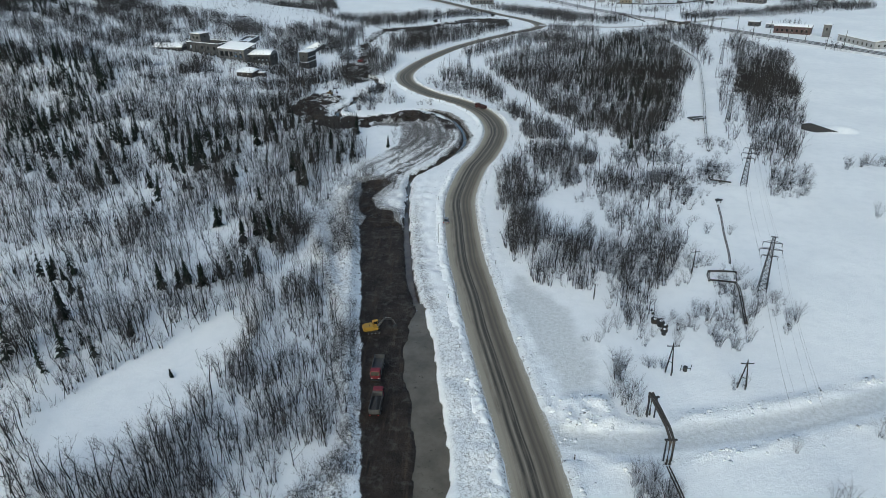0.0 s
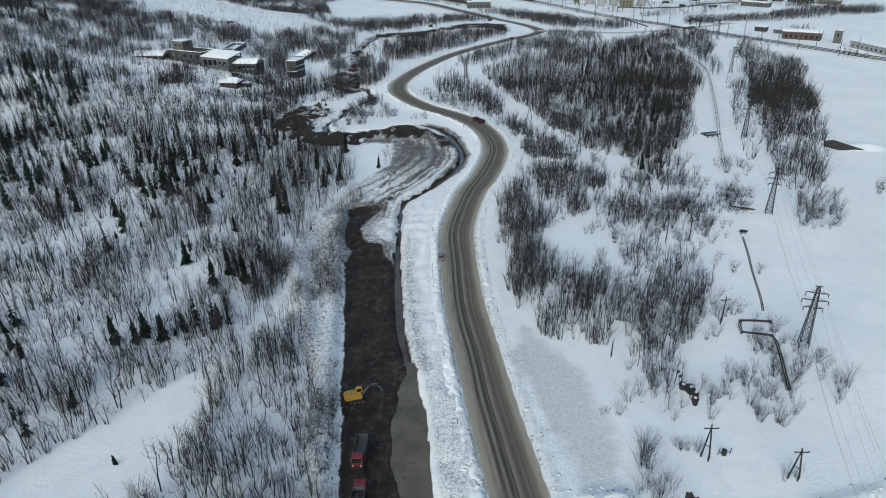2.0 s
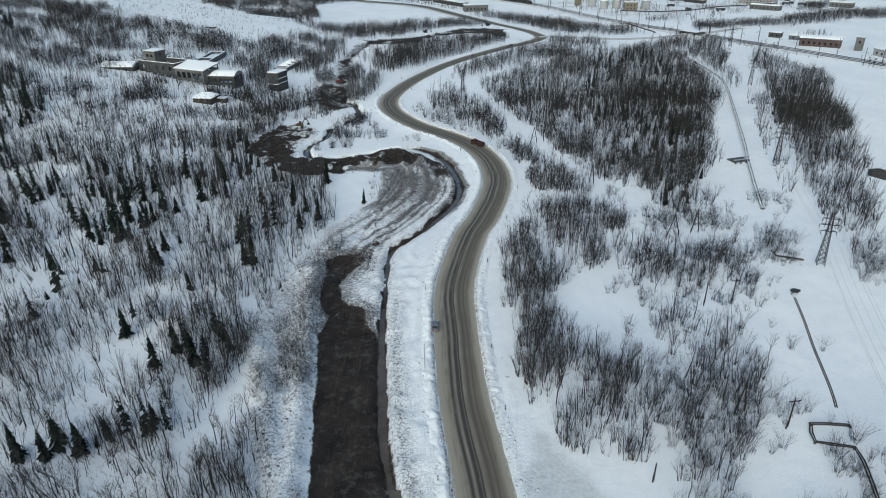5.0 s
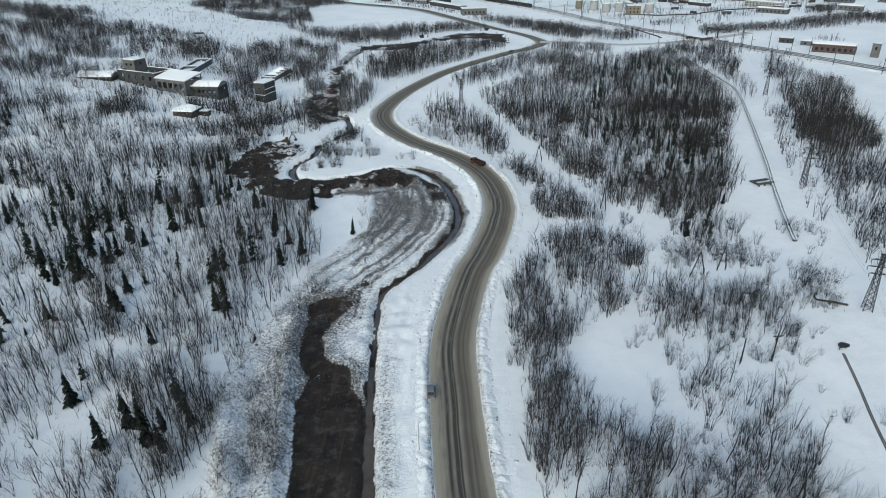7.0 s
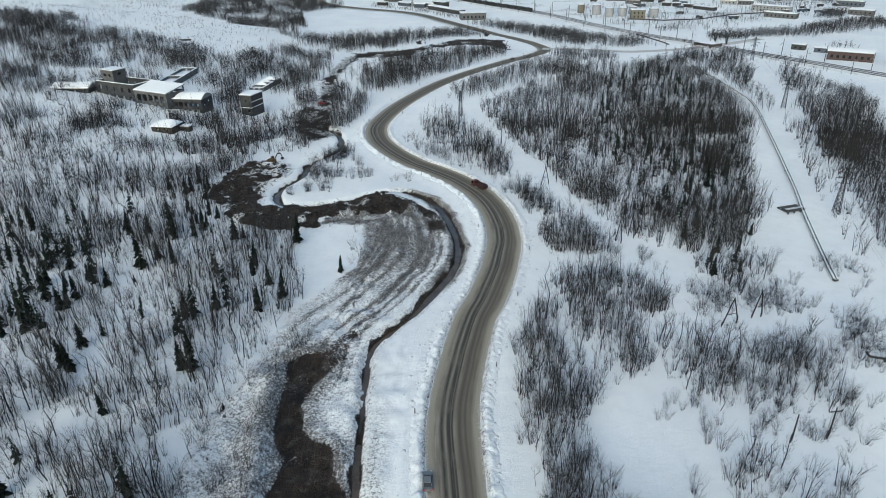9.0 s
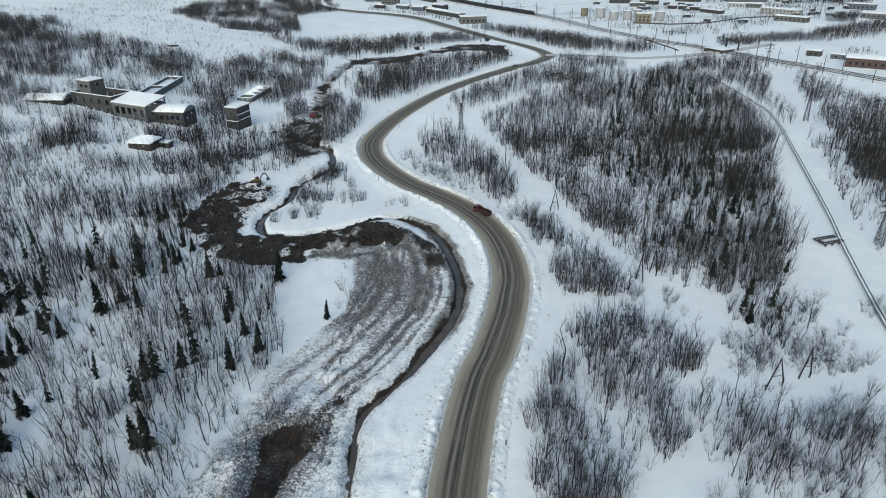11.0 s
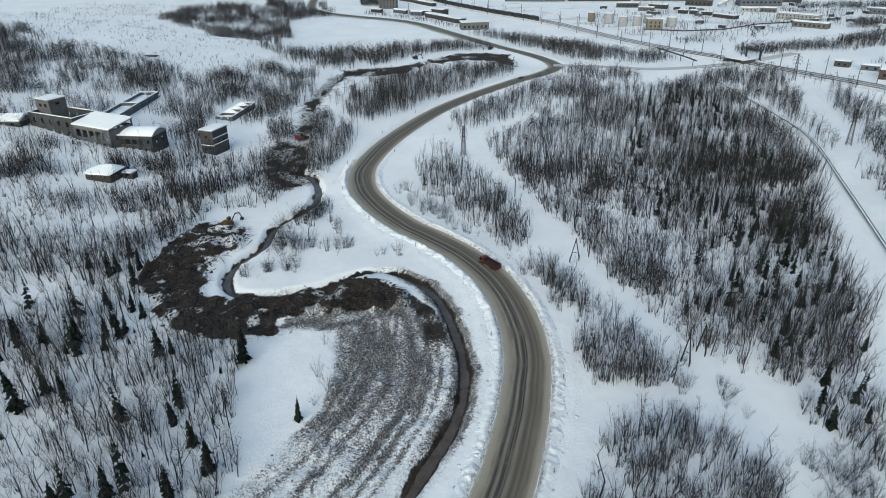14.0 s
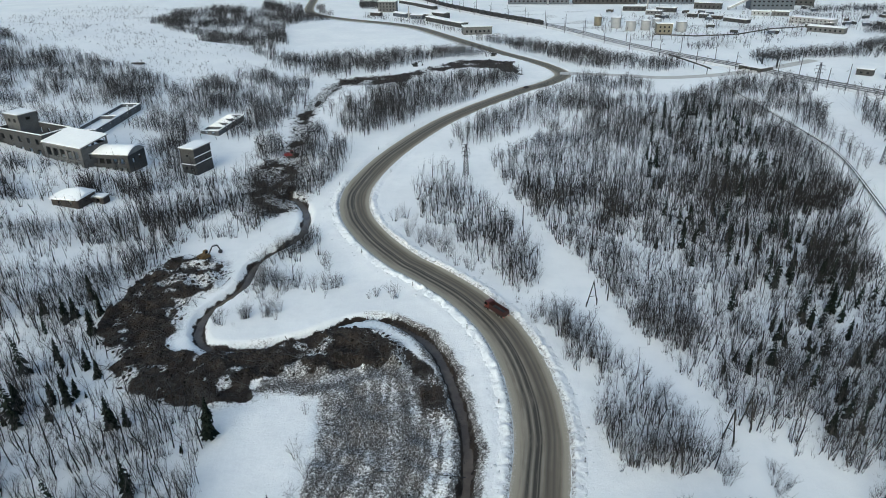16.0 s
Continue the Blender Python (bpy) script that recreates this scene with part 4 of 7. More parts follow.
SCRUB = {  # outlines where bare bushes stand, with bushes to the hundred square metres
    "field": ([(37.0, 119.8), (63.2, 120.2), (77.3, 124.4), (85.3, 142.6), (85.2, 203.6), (98.8, 242.7), (112.6, 264.4), (100.3, 280.3), (62.5, 246.3), (58.8, 217.3), (44.8, 217.0), (40.8, 192.1)], 6.5),
    "field_north": ([(58.9, 198.5), (85.2, 203.6), (98.8, 238.4), (96.4, 264.0), (76.3, 257.6), (60.6, 241.8)], 9),
    "thicket": ([(40.9, 188.1), (54.9, 192.4), (63.0, 180.8), (63.1, 160.7), (55.0, 143.1), (45.0, 129.0), (38.0, 139.9), (42.0, 168.4)], 9),
    "pipe_thicket": ([(87.2, 207.5), (98.6, 247.1), (110.5, 268.4), (116.6, 266.5), (103.8, 234.4), (93.2, 208.6)], 6),
    "track_hedge": ([(32.6, 99.7), (37.1, 98.7), (38.6, 113.8), (34.5, 117.8)], 6),
    "corner": ([(30.2, 67.4), (38.2, 69.5), (37.2, 83.6), (31.1, 85.6)], 24),
    "south_field": ([(49.4, 63.4), (73.7, 63.6), (77.7, 79.9), (51.3, 81.7)], 3),
    "pylon_foot": ([(75.2, 130.4), (83.3, 132.5), (83.2, 148.6), (78.1, 149.5)], 5),
    "east_field": ([(147.4, 237.2), (180.5, 242.4), (182.3, 247.2), (149.8, 243.9)], 12),
    "east_field_low": ([(107.5, 195.6), (124.2, 190.4), (149.0, 189.1), (148.7, 194.7), (123.9, 196.0)], 9),
    "line_foot": ([(105.4, 209.7), (119.7, 210.0), (133.2, 235.0), (121.0, 234.7)], 8),
    "verge": (VERGE, 9),
    "ditch_bend": ([(-59.6, 323.8), (-28.8, 335.0), (-26.1, 345.2), (-42.5, 369.6), (-44.4, 381.0), (-55.9, 363.2), (-54.1, 347.9)], 14),
    "ditch_north": ([(-57.0, 365.4), (-48.5, 376.3), (-46.7, 380.9), (-40.2, 377.1), (-40.3, 363.9), (-48.4, 354.0), (-52.3, 341.1), (-55.8, 352.7)], 26),
    "bend_inside": ([(-34.3, 261.5), (-24.6, 261.7), (-24.8, 299.3), (-38.4, 299.0)], 1.2),
    "hill": ([(-300, 640), (-250, 622), (-194, 597), (-150, 570), (-114, 620), (-150, 655), (-137, 700), (-201, 727), (-237, 764), (-290, 842), (-400, 810)], 11),
    "hill_high": ([(-420, 640), (-300, 700), (-285, 842), (-230, 960), (-420, 990), (-520, 760)], 12),
    "road_east": ([(22, 300), (30, 306), (22, 330), (10, 350), (-2, 372), (-14, 392), (-20, 388), (-6, 362), (10, 340), (20, 318)], 4),
    "clearing_edge": ([(30, 290), (52, 270), (62, 262), (58, 280), (46, 300), (36, 320)], 5),
    "mid_field": ([(53.2, 231.2), (57.2, 231.9), (63.1, 228.9), (65.0, 223.3), (62.2, 216.8), (47.3, 214.8), (46.3, 220.9)], 13),
    "tip_scrub": ([(59.3, 254.9), (67.7, 263.4), (73.8, 251.6), (74.4, 243.2), (67.2, 242.4), (59.2, 245.2)], 9),
    "pipe_bushes": ([(74.0, 231.7), (81.7, 232.4), (79.5, 227.3), (72.6, 227.4)], 12),
    "yard_bushes": ([(180, 694), (200, 694), (204, 712), (184, 714)], 30),
    "yard_clump": ([(256, 780), (276, 752), (292, 746), (290, 764), (266, 792)], 26),
    "yard_row": ([(346, 868), (372, 864), (366, 890), (348, 894)], 22),
    "shed_clump": ([(336, 778), (356, 776), (356, 794), (338, 794)], 26),
    "pipe_clump": ([(206, 650), (240, 648), (246, 662), (214, 668)], 22),
    "brick_clump": ([(280, 602), (300, 600), (300, 614), (282, 614)], 26),
    "lake_road": ([(-92, 912), (-40, 868), (-10, 822), (6, 796), (14, 806), (-4, 840), (-34, 886), (-88, 934)], 12),
    "open_yard": ([(120, 775), (215, 695), (300, 745), (430, 830), (470, 900), (250, 900), (150, 880)], 2.2),
    "rail_bushes": ([(150, 640), (236, 520), (268, 480), (280, 490), (246, 545), (200, 625), (160, 690)], 2),
    "east_strip_side": ([(24.2, 335.8), (34.2, 326.4), (45.0, 300.9), (52.0, 291.4), (44.1, 286.2), (30.2, 305.6), (22.3, 330.2)], 8),
    "track_banks": ([(53.3, 83.7), (122.3, 102.7), (132.4, 115.0), (61.4, 91.9)], 0.8),
}


def scrub(x, y):
    d = np.zeros(x.shape)
    for poly, rate in SCRUB.values():
        d = np.maximum(d, rate / 100 * smooth(-1, 1, zone(x, y, poly, 8.0)))
    for line, w in ((ROAD, 8), (DITCH, 3), (SIDE_TRACK, 6)):
        d = d * smooth(w - 1, w + 1, line_zone(x, y, line, 14.0)[0])
    for poly in (MUD, POOL):
        d = d * smooth(0.5, -0.5, zone(x, y, poly, 6.0))
    return d * (0.1 + 1.8 * smooth(0.3, 0.8, wave(x, y, 12, 14)))


ROW = [(-77.7, 147.5), (-65.7, 149.1), (-56.3, 152.5), (-52.3, 157.4), (-53.3, 162.4), (-57.3, 157.5), (-66.7, 154.1), (-78.7, 152.5)]
SPRUCES = {  # stands of spruce
    "west": ([(-58.0, 200.5), (-72.3, 179.2), (-106.0, 188.4), (-144.1, 217.9), (-227.6, 275.4), (-217.2, 323.7), (-152.4, 315.3), (-96.0, 327.0), (-72.4, 288.7), (-57.5, 248.8)], 0.4),
    "west_dark": ([(-95.9, 233.2), (-162.4, 246.7), (-209.0, 285.7), (-189.5, 319.2), (-124.6, 297.0), (-96.3, 283.2)], 2.2),
    "row": (ROW, 60),
    "ridge": ([(-63.6, 175.5), (-51.9, 179.7), (-52.0, 191.9), (-61.7, 191.6)], 2.2),
    "low_west": ([(-144.8, 158.6), (-106.5, 159.3), (-77.8, 120.3), (-87.7, 110.3), (-145.5, 139.0)], 0.9),
    "clearing": ([(-77.2, 290.5), (-44.4, 287.3), (-44.9, 249.1), (-59.5, 224.3), (-76.8, 248.4)], 0.45),
    "far_west": ([(-273.2, 402.5), (-186.6, 389.0), (-189.6, 324.4), (-280.4, 321.9)], 1.6),
    "hill_top": ([(-468.9, 622.1), (-348.3, 586.7), (-294.1, 524.1), (-368.9, 483.6), (-503.6, 538.2)], 1.0),
    "east": ([(70, 300), (98, 300), (124, 380), (135, 450), (140, 530), (100, 530), (78, 440), (66, 370)], 2.4),
    "east_low": ([(72.3, 263.6), (84, 264.0), (98, 302.4), (90.3, 322.0), (69.9, 301.5)], 2.2),
}


def conifers(x, y):
    d = np.zeros(x.shape)
    for poly, rate in SPRUCES.values():
        d = np.maximum(d, rate / 100 * (zone(x, y, poly, 4.0) > 0))
    for poly in OPEN[5:]:
        d = d * (zone(x, y, poly, 4.0) < -1)
    return d * (zone(x, y, SPOIL, 5.0) < -2) * (0.3 + 1.4 * smooth(0.3, 0.7, wave(x, y, 14, 15)))


rnd = np.random.default_rng(11)
whole = lambda k: (*join(k), len(k[0][1]))
both = lambda kinds: [whole(k) for k in kinds]
NEAR = [birch(rnd, 1 + k % 3, 30 // (2 + k % 3), 1.25, 8.4 + 0.3 * k, fine=True, limbs=14 // (2 + k % 3)) for k in range(8)]
BROOM = [join(shrub(rnd, 9, 8, 7.6, 1.25, fine=False, spread=0.36)) for _ in range(6)]
MID = [whole(birch(rnd, 1 + k % 3, 18 // (2 + k % 3), 1.35, 8.4 + 0.4 * k, limbs=1)) for k in range(6)] + [join(shrub(rnd, 6, 4, 5.6 + 0.45 * k, 1.75, fine=False, spread=0.46)) for k in range(8)]
FAR = [whole(bushy(rnd, 10, 6.6 + k % 3, 1.2, 0.27 + 0.03 * k)) for k in range(7)]
BUSH = [shrub(rnd, 17, 9, 5.2 + 0.25 * k, 1.0, spread=0.5) for k in range(7)]
FAR_BUSH = [whole(bushy(rnd, 7, 3.2, 1.0, 0.45)) for _ in range(4)]
STUMP = [join([blade((0, 0, 0), (0.2 * k, 0.1, 1.2), 0.22, rnd), blade((-0.4, 0, 0.1), (1.6, 0.3 * k, 0.3), 0.12, rnd), blade((0.3, 0.3, 0), (0.5, 0.2, 0.8), 0.07, rnd)]) for k in (-1, 0, 1)]
CONE = [spruce(rnd, 16, 8, wide=0.155 + 0.015 * k) for k in range(4)]
FAR_CONE = [join(spruce(rnd, 13, 6, wide=0.14, lite=True)) for _ in range(5)]


def single(kinds, names, materials, name, label, category, group, p, heights, spin):
    """Separate trees, each with its parts, sharing the meshes of a few kinds."""
    models = []
    for parts in kinds:
        ob = new(name)
        for n, (v, t), m in zip(names, parts, materials):
            c = new(n, mesh_of(n, v, t))
            c.data.materials.append(m)
            c.parent = ob
        models.append(tagged(ob, label, category, group))
    for k, (q, h) in enumerate(zip(p, heights)):
        m = Matrix.LocRotScale(Vector(q), Euler((spin.normal(0, 0.04), spin.normal(0, 0.04), spin.random() * 6.28)), Vector((h * (0.85 + 0.3 * spin.random()), h, h)))
        if k < len(models):
            models[k].matrix_basis = m
        else:
            copy_thing(models[k % len(models)], m)


tall = lambda p: (0.5 + 0.62 * rnd.random(len(p))) * (0.8 + 0.4 * wave(p[:, 0], p[:, 1], 25, 13))
trees = seen_side(sow(-340, 320, 55, 430, 1.0, rnd, dense))
order = rnd.permutation(len(trees))
trees = trees[order]
close = (trees[:, 0] > -62) & (trees[:, 0] < 62) & (trees[:, 1] > 60) & (trees[:, 1] < 290)
near = (trees[:, 0] > -100) & (trees[:, 0] < 100) & (trees[:, 1] < 345)
thin = near | (rnd.random(len(trees)) < 0.92)
trees, close, near = trees[thin], close[thin], near[thin]
own = np.zeros(len(trees), bool)
own[np.flatnonzero(close)[:280]] = True
far_trees = seen_side(sow(-500, 520, 430, 1100, 1.4, rnd, lambda x, y: 1.3 * dense(x, y)))
single(NEAR, ("trunk", "crown"), (BARK, TWIG), "birch_tree", "slender leafless birch standing in snow", "tree", "birches beside the road", rooted(trees[own]), tall(trees[own]), rnd)
pick = near & ~own & (trees[:, 0] < 0)
stuff("near_birch_woods", both(NEAR[:5]) + BROOM[:4], rooted(trees[pick]), tall(trees[pick]), TWIG, "leafless grey birch wood on snow", "trees", rnd)
east = near & ~own & (trees[:, 0] >= 0)
stuff("near_thickets", both(NEAR[5:]) + BROOM * 2, rooted(trees[east]), tall(trees[east]) * 0.95, TWIG, "dense leafless thicket of birch and willow on snow", "trees", rnd)
stuff("birch_woods", MID, rooted(trees[~near]), tall(trees[~near]), TWIG, "leafless grey birch wood on snow", "trees", rnd)
SPRIG = [join([blade((0.25 * math.cos(k + j), 0.25 * math.sin(k + 2 * j), 0), (0.7 * math.cos(2 * k + 2.1 * j), 0.7 * math.sin(3 * k + 2.1 * j), 1.0 + 0.4 * (j % 3)), 0.022, rnd) for j in range(5)]) for k in range(6)]
sprigs = seen_side(sow(-200, 170, 58, 430, 1.3, rnd, lambda x, y: 0.28 * smooth(0.03, 0.12, dense(x, y) + 0.5 * scrub(x, y)) * (0.3 + wave(x, y, 4, 47))))
stuff("undergrowth", SPRIG, rooted(sprigs), 0.5 + 1.0 * rnd.random(len(sprigs)), TWIG, "thin bare undergrowth poking out of snow", "bushes", rnd)
stuff("distant_woods", FAR, rooted(far_trees), tall(far_trees), TWIG, "distant bare woods on snow", "trees", rnd)

bushes = seen_side(sow(-160, 200, 58, 400, 1.6, rnd, scrub))
bushes = bushes[rnd.permutation(len(bushes))]
clumps = np.array([(44.3, 133.8), (69.9, 161.3), (55.0, 129.0), (70.6, 145.8), (71.7, 133.9), (64.8, 129.0), (62.8, 122.3), (35.2, 101), (35.5, 106), (36, 111), (36.2, 115), (42, 115), (45.2, 115), (57.6, 107.7), (32, 124.9), (38.1, 129), (62.1, 135), (80.6, 229.6),
    (73.2, 221.4), (78.4, 218), (60.7, 203.5), (67.5, 209), (76.2, 205.2), (67.3, 200.9), (49.8, 190.1), (56, 187.9), (66.8, 187.8), (50, 201), (40.3, 207.4), (45.6, 210.2), (51, 209.2), (60.7, 219.3), (75.3, 232.2), (56, 227.4), (83.7, 210.7), (93.5, 234.5),
    (-52.1, 330.2), (-51.0, 328.9), (-46.1, 330.7), (-44.6, 331.4), (-42.7, 330.6), (-32.8, 344.6), (-30.8, 345.5), (-28.7, 344.5), (-50.5, 370.2), (-45.6, 371.2), (-43.3, 372.8), (-18.3, 339.3), (-15.3, 338.4)])
clumps = np.repeat(clumps, 3, axis=0) + rnd.normal(0, 1.5, (3 * len(clumps), 2))
bushes = np.vstack([clumps, bushes])
size = lambda p: 0.5 + 0.65 * rnd.random(len(p)) ** 1.2
bush_size = size(bushes)
bush_size[:len(clumps)] = 0.6 + 0.45 * rnd.random(len(clumps)) + 0.35 * (np.arange(len(clumps)) // 3 < 11) * (np.arange(len(clumps)) // 3 > 6) + 0.1 * (clumps[:, 1] > 300)
single(BUSH, ("stem", "crown"), (BARK, TWIG), "willow_bush", "bare many-stemmed willow bush rising from snow", "bush", "willows on the snow field", rooted(bushes[:240]), bush_size[:240], rnd)
stuff("willow_scrub", both(BUSH), rooted(bushes[240:]), bush_size[240:], TWIG, "bare willow scrub on snow", "bushes", rnd)
far_bushes = seen_side(sow(-520, 520, 400, 1000, 3.0, rnd, scrub))
low_scrub = far_bushes[:, 0] < -100
stuff("hill_scrub", FAR_BUSH + STUMP * 2, rooted(far_bushes[low_scrub]), (0.25 + 1.0 * rnd.random(low_scrub.sum()) ** 2), TWIG, "low bare scrub and stumps on a snowy hillside", "bushes", rnd)
far_bushes = far_bushes[~low_scrub]
stuff("yard_scrub", FAR_BUSH, rooted(far_bushes), size(far_bushes) * 1.7, TWIG, "bare bushes on the snow about the railway yard", "bushes", rnd)

cones = seen_side(sow(-600, 140, 60, 720, 3.0, rnd, conifers))
lone = np.array([(-55.8, 223.7), (-64.9, 244.7), (-58.4, 248.8), (-60.3, 110.6), (-61.6, 181.4), (-53.8, 267.1), (-47.9, 261.2), (-46.1, 267.3), (-29.5, 267.6), (-94.3, 327.5), (-93.0, 329.8), (-90.7, 331.3), (-93.1, 338.8), (-81.3, 301.4), (-77.6, 299.7), (-75.2, 299.1), (-77.6, 297.0), (-65.6, 289.9), (-63.2, 290.9), (-49.7, 283.4), (-45.5, 287.0), (-54.7, 272.6)])
stand = np.array([(-101.6, 331), (-95, 331.5), (-87.2, 331), (-84.3, 290), (-79, 292), (-74.5, 294.7), (-86, 294), (-81, 297), (-91.8, 261), (-85.2, 263), (-87, 296), (-79.7, 308.7), (-76, 306), (-56.3, 258.5), (-42.8, 254.4), (-58, 224), (-99, 220),
    (-100.4, 213.3), (-55.7, 176.6), (-52.6, 175.3), (-49.6, 182.2), (-44.7, 210.5), (-64.3, 175.7), (-54.7, 180.8), (-76.5, 126.6), (-91.6, 157.8), (-97.6, 251), (-78.8, 274), (-84.1, 276.7), (-82, 318), (-85, 322), (-88, 312),
    (61.4, 365.7), (74.8, 381.6), (78, 386), (58.8, 305.9), (62.8, 310), (72.7, 318.5), (80.8, 314), (92, 318.2), (88.6, 307.5), (67.4, 312), (85.2, 325.5), (64, 306), (70, 309), (86, 319), (90, 311), (76, 322), (81, 481), (104, 416)])
lone = np.vstack([lone, stand])
cones = np.vstack([lone, cones[rnd.permutation(len(cones))]])
sized = lambda p: (0.5 + 0.65 * rnd.random(len(p)))
grow = sized(cones)
grow *= np.where(cones[:, 0] > 0, 0.72, 1.0)
grow[:9] = (1.0, 0.8, 0.7, 0.25, 0.9, 0.8, 0.9, 0.75, 0.55)
grow[9:len(lone)] = (0.6 + 0.45 * rnd.random(len(lone) - 9)) * np.where(lone[9:, 0] > 0, 0.7, 1.0)
mine = np.zeros(len(cones), bool)
mine[:len(lone)] = True
mine[np.flatnonzero((cones[:, 0] > -150) & (cones[:, 1] < 420))[:220]] = True
single(CONE, ("trunk", "crown"), (BARK, NEEDLE), "spruce_tree", "dark green spruce among bare birches", "tree", "spruces in the woods", rooted(cones[mine]), grow[mine], rnd)
stuff("spruce_woods", FAR_CONE, rooted(cones[~mine]), grow[~mine], NEEDLE, "dark spruces scattered through bare woods", "trees", rnd)

# ---- lumps of soil and snow, fallen branches ----
def lump(rnd):
    """A rough clod of twenty faces."""
    bm = bmesh.new()
    bmesh.ops.create_icosphere(bm, subdivisions=1, radius=0.5)
    v = np.array([q.co[:] for q in bm.verts]) * (0.7 + 0.6 * rnd.random((len(bm.verts), 1))) * np.array([1.2, 0.9, 0.7])
    t = np.array([[q.index for q in fc.verts] for fc in bm.faces])
    bm.free()
    return v, t


LUMPS = [lump(rnd) for _ in range(6)]


def heaps(x, y):
    return 0.75 * smooth(-1, 1, zone(x, y, SPOIL)) + 0.35 * smooth(6, 2, line_zone(x, y, STREAM, 12.0)[0]) + 0.5 * smooth(-3, 3, zone(x, y, BROOK_SOIL)) + 0.25 * smooth(-1, 1, zone(x, y, FAR_CUT))


def dirty_rows(x, y):
    clear = smooth(1.5, 3.0, line_zone(x, y, DITCH, 8.0)[0]) * (zone(x, y, POOL) < -0.5) * (zone(x, y, MUD) < 0)
    return clear * np.maximum.reduce([0.9 * smooth(-1, 1, zone(x, y, VERGE)), 0.5 * smooth(-1, 1, zone(x, y, LUMPY)),
        0.3 * np.exp(-((line_zone(x, y, SIDE_TRACK, 12.0)[0] - 5.0) / 1.3) ** 2) * wave(x, y, 8, 25)])


def cut_rows(x, y):
    return 0.4 * smooth(-1, 1, zone(x, y, CUT)) * smooth(240, 270, y) * smooth(2.0, 3.5, line_zone(x, y, DITCH, 8.0)[0]) * (zone(x, y, MUD) < 0)


def ploughed(x, y):
    """Snow lumps pushed up by ploughs along the road and the side track."""
    (road, side), track = line_zone(x, y, ROAD, 18.0), line_zone(x, y, SIDE_TRACK, 14.0)[0]
    lumpy = zone(x, y, LUMPY)
    beside = np.maximum(np.exp(-((road - 7.2) / 1.5) ** 2), 0.22 * (side < 0) * smooth(14, 8, road) * smooth(170, 190, y) * smooth(1, 3, line_zone(x, y, DITCH, 8.0)[0])) * smooth(430, 400, y) * (road > 5.6) * (0.25 + 0.8 * wave(x, y, 5, 45))
    along = np.exp(-((track - 5.0) / 1.5) ** 2) * (road > 9) * (track > 3.0) * smooth(0.3, 0.6, wave(x, y, 5, 34)) * 1.25
    return 0.95 * np.maximum.reduce([beside, along, smooth(-1.5, 1, lumpy)]) * (zone(x, y, POOL) < -1)


for name, field, mat, low, high, label in (("ploughed_lumps", ploughed, PLOUGHED, 0.25, 1.0, "broken lumps of ploughed snow beside the road"), ("cut_clods", cut_rows, GROUND_SOIL, 0.12, 0.5, "small clods of frozen soil on dirty snow"), ("soil_clods", heaps, GROUND_SOIL, 0.25, 1.1, "dark frozen clods of dug soil"), ("dirty_snow_lumps", dirty_rows, GREY_SNOW, 0.25, 0.8, "lumps of dirty dug snow")):
    q = seen_side(sow(-110, 110, 62, 700 if field is heaps else 430, 0.9, rnd, field))
    at = rooted(q)
    at[:, 2] += 0.12 if field is heaps else -0.02
    stuff(name, LUMPS, at, low + (high - low) * rnd.random(len(q)) ** 2, mat, label, "rubble", rnd)
STICKS = [join([blade((-2.2, 0, 0.15), (2.2, 0.4, 0.25), 0.09, rnd), spike((-2.2, 0, 0.1), (2.4, 0.4, 0.3), 0.1)] + [blade((k, 0.1, 0.2), (k + 1.2, 0.9 * math.sin(7 * k), 0.6), 0.05, rnd) for k in (-1.2, -0.4, 0.3, 1.0)]) for _ in range(4)]
q = seen_side(sow(-110, 20, 200, 620, 2.0, rnd, lambda x, y: 0.3 * smooth(-2, 2, zone(x, y, BROOK_SOIL)) + 0.16 * smooth(-2, 1, zone(x, y, SPOIL)) + 0.1 * smooth(8, 3, line_zone(x, y, STREAM, 12.0)[0]) + 0.03 * smooth(-1, 1, zone(x, y, CUT)) * (y > 255)))
stuff("fallen_branches", STICKS, rooted(q) + np.array([0, 0, 0.15]), 0.5 + 0.7 * rnd.random(len(q)), TWIG, "bare fallen branches on dug soil", "branches", rnd)

# ---- tools for things ----
def thing(name, label, category, at, turn=0.0, group="", z=None):
    ob = new(name)
    ob.matrix_basis = pose(at[0], at[1], top(*at[:2]) if z is None else z, 0, 0, turn)
    return tagged(ob, label, category, group)


def part(name, bm, material, parent, label=""):
    me = bpy.data.meshes.new(name)
    bm.to_mesh(me), bm.free()
    ob = new(name, me)
    ob.parent = parent
    me.materials.append(material)
    return tagged(ob, label)


def box(bm, x0, x1, y0, y1, z0, z1, m=None):
    c = [bm.verts.new(p) for p in ((x0, y0, z0), (x1, y0, z0), (x1, y1, z0), (x0, y1, z0), (x0, y0, z1), (x1, y0, z1), (x1, y1, z1), (x0, y1, z1))]
    for f in ((0, 3, 2, 1), (4, 5, 6, 7), (0, 1, 5, 4), (1, 2, 6, 5), (2, 3, 7, 6), (3, 0, 4, 7)):
        bm.faces.new([c[i] for i in f])
    if m is not None:
        bmesh.ops.transform(bm, matrix=m, verts=c)
    return bm


def boxes(*rows):
    bm = bmesh.new()
    for r in rows:
        box(bm, *r)
    return bm


def soft(bm, width=0.06):
    bmesh.ops.bevel(bm, geom=bm.edges[:], offset=width, segments=2, affect="EDGES", clamp_overlap=True)
    return bm


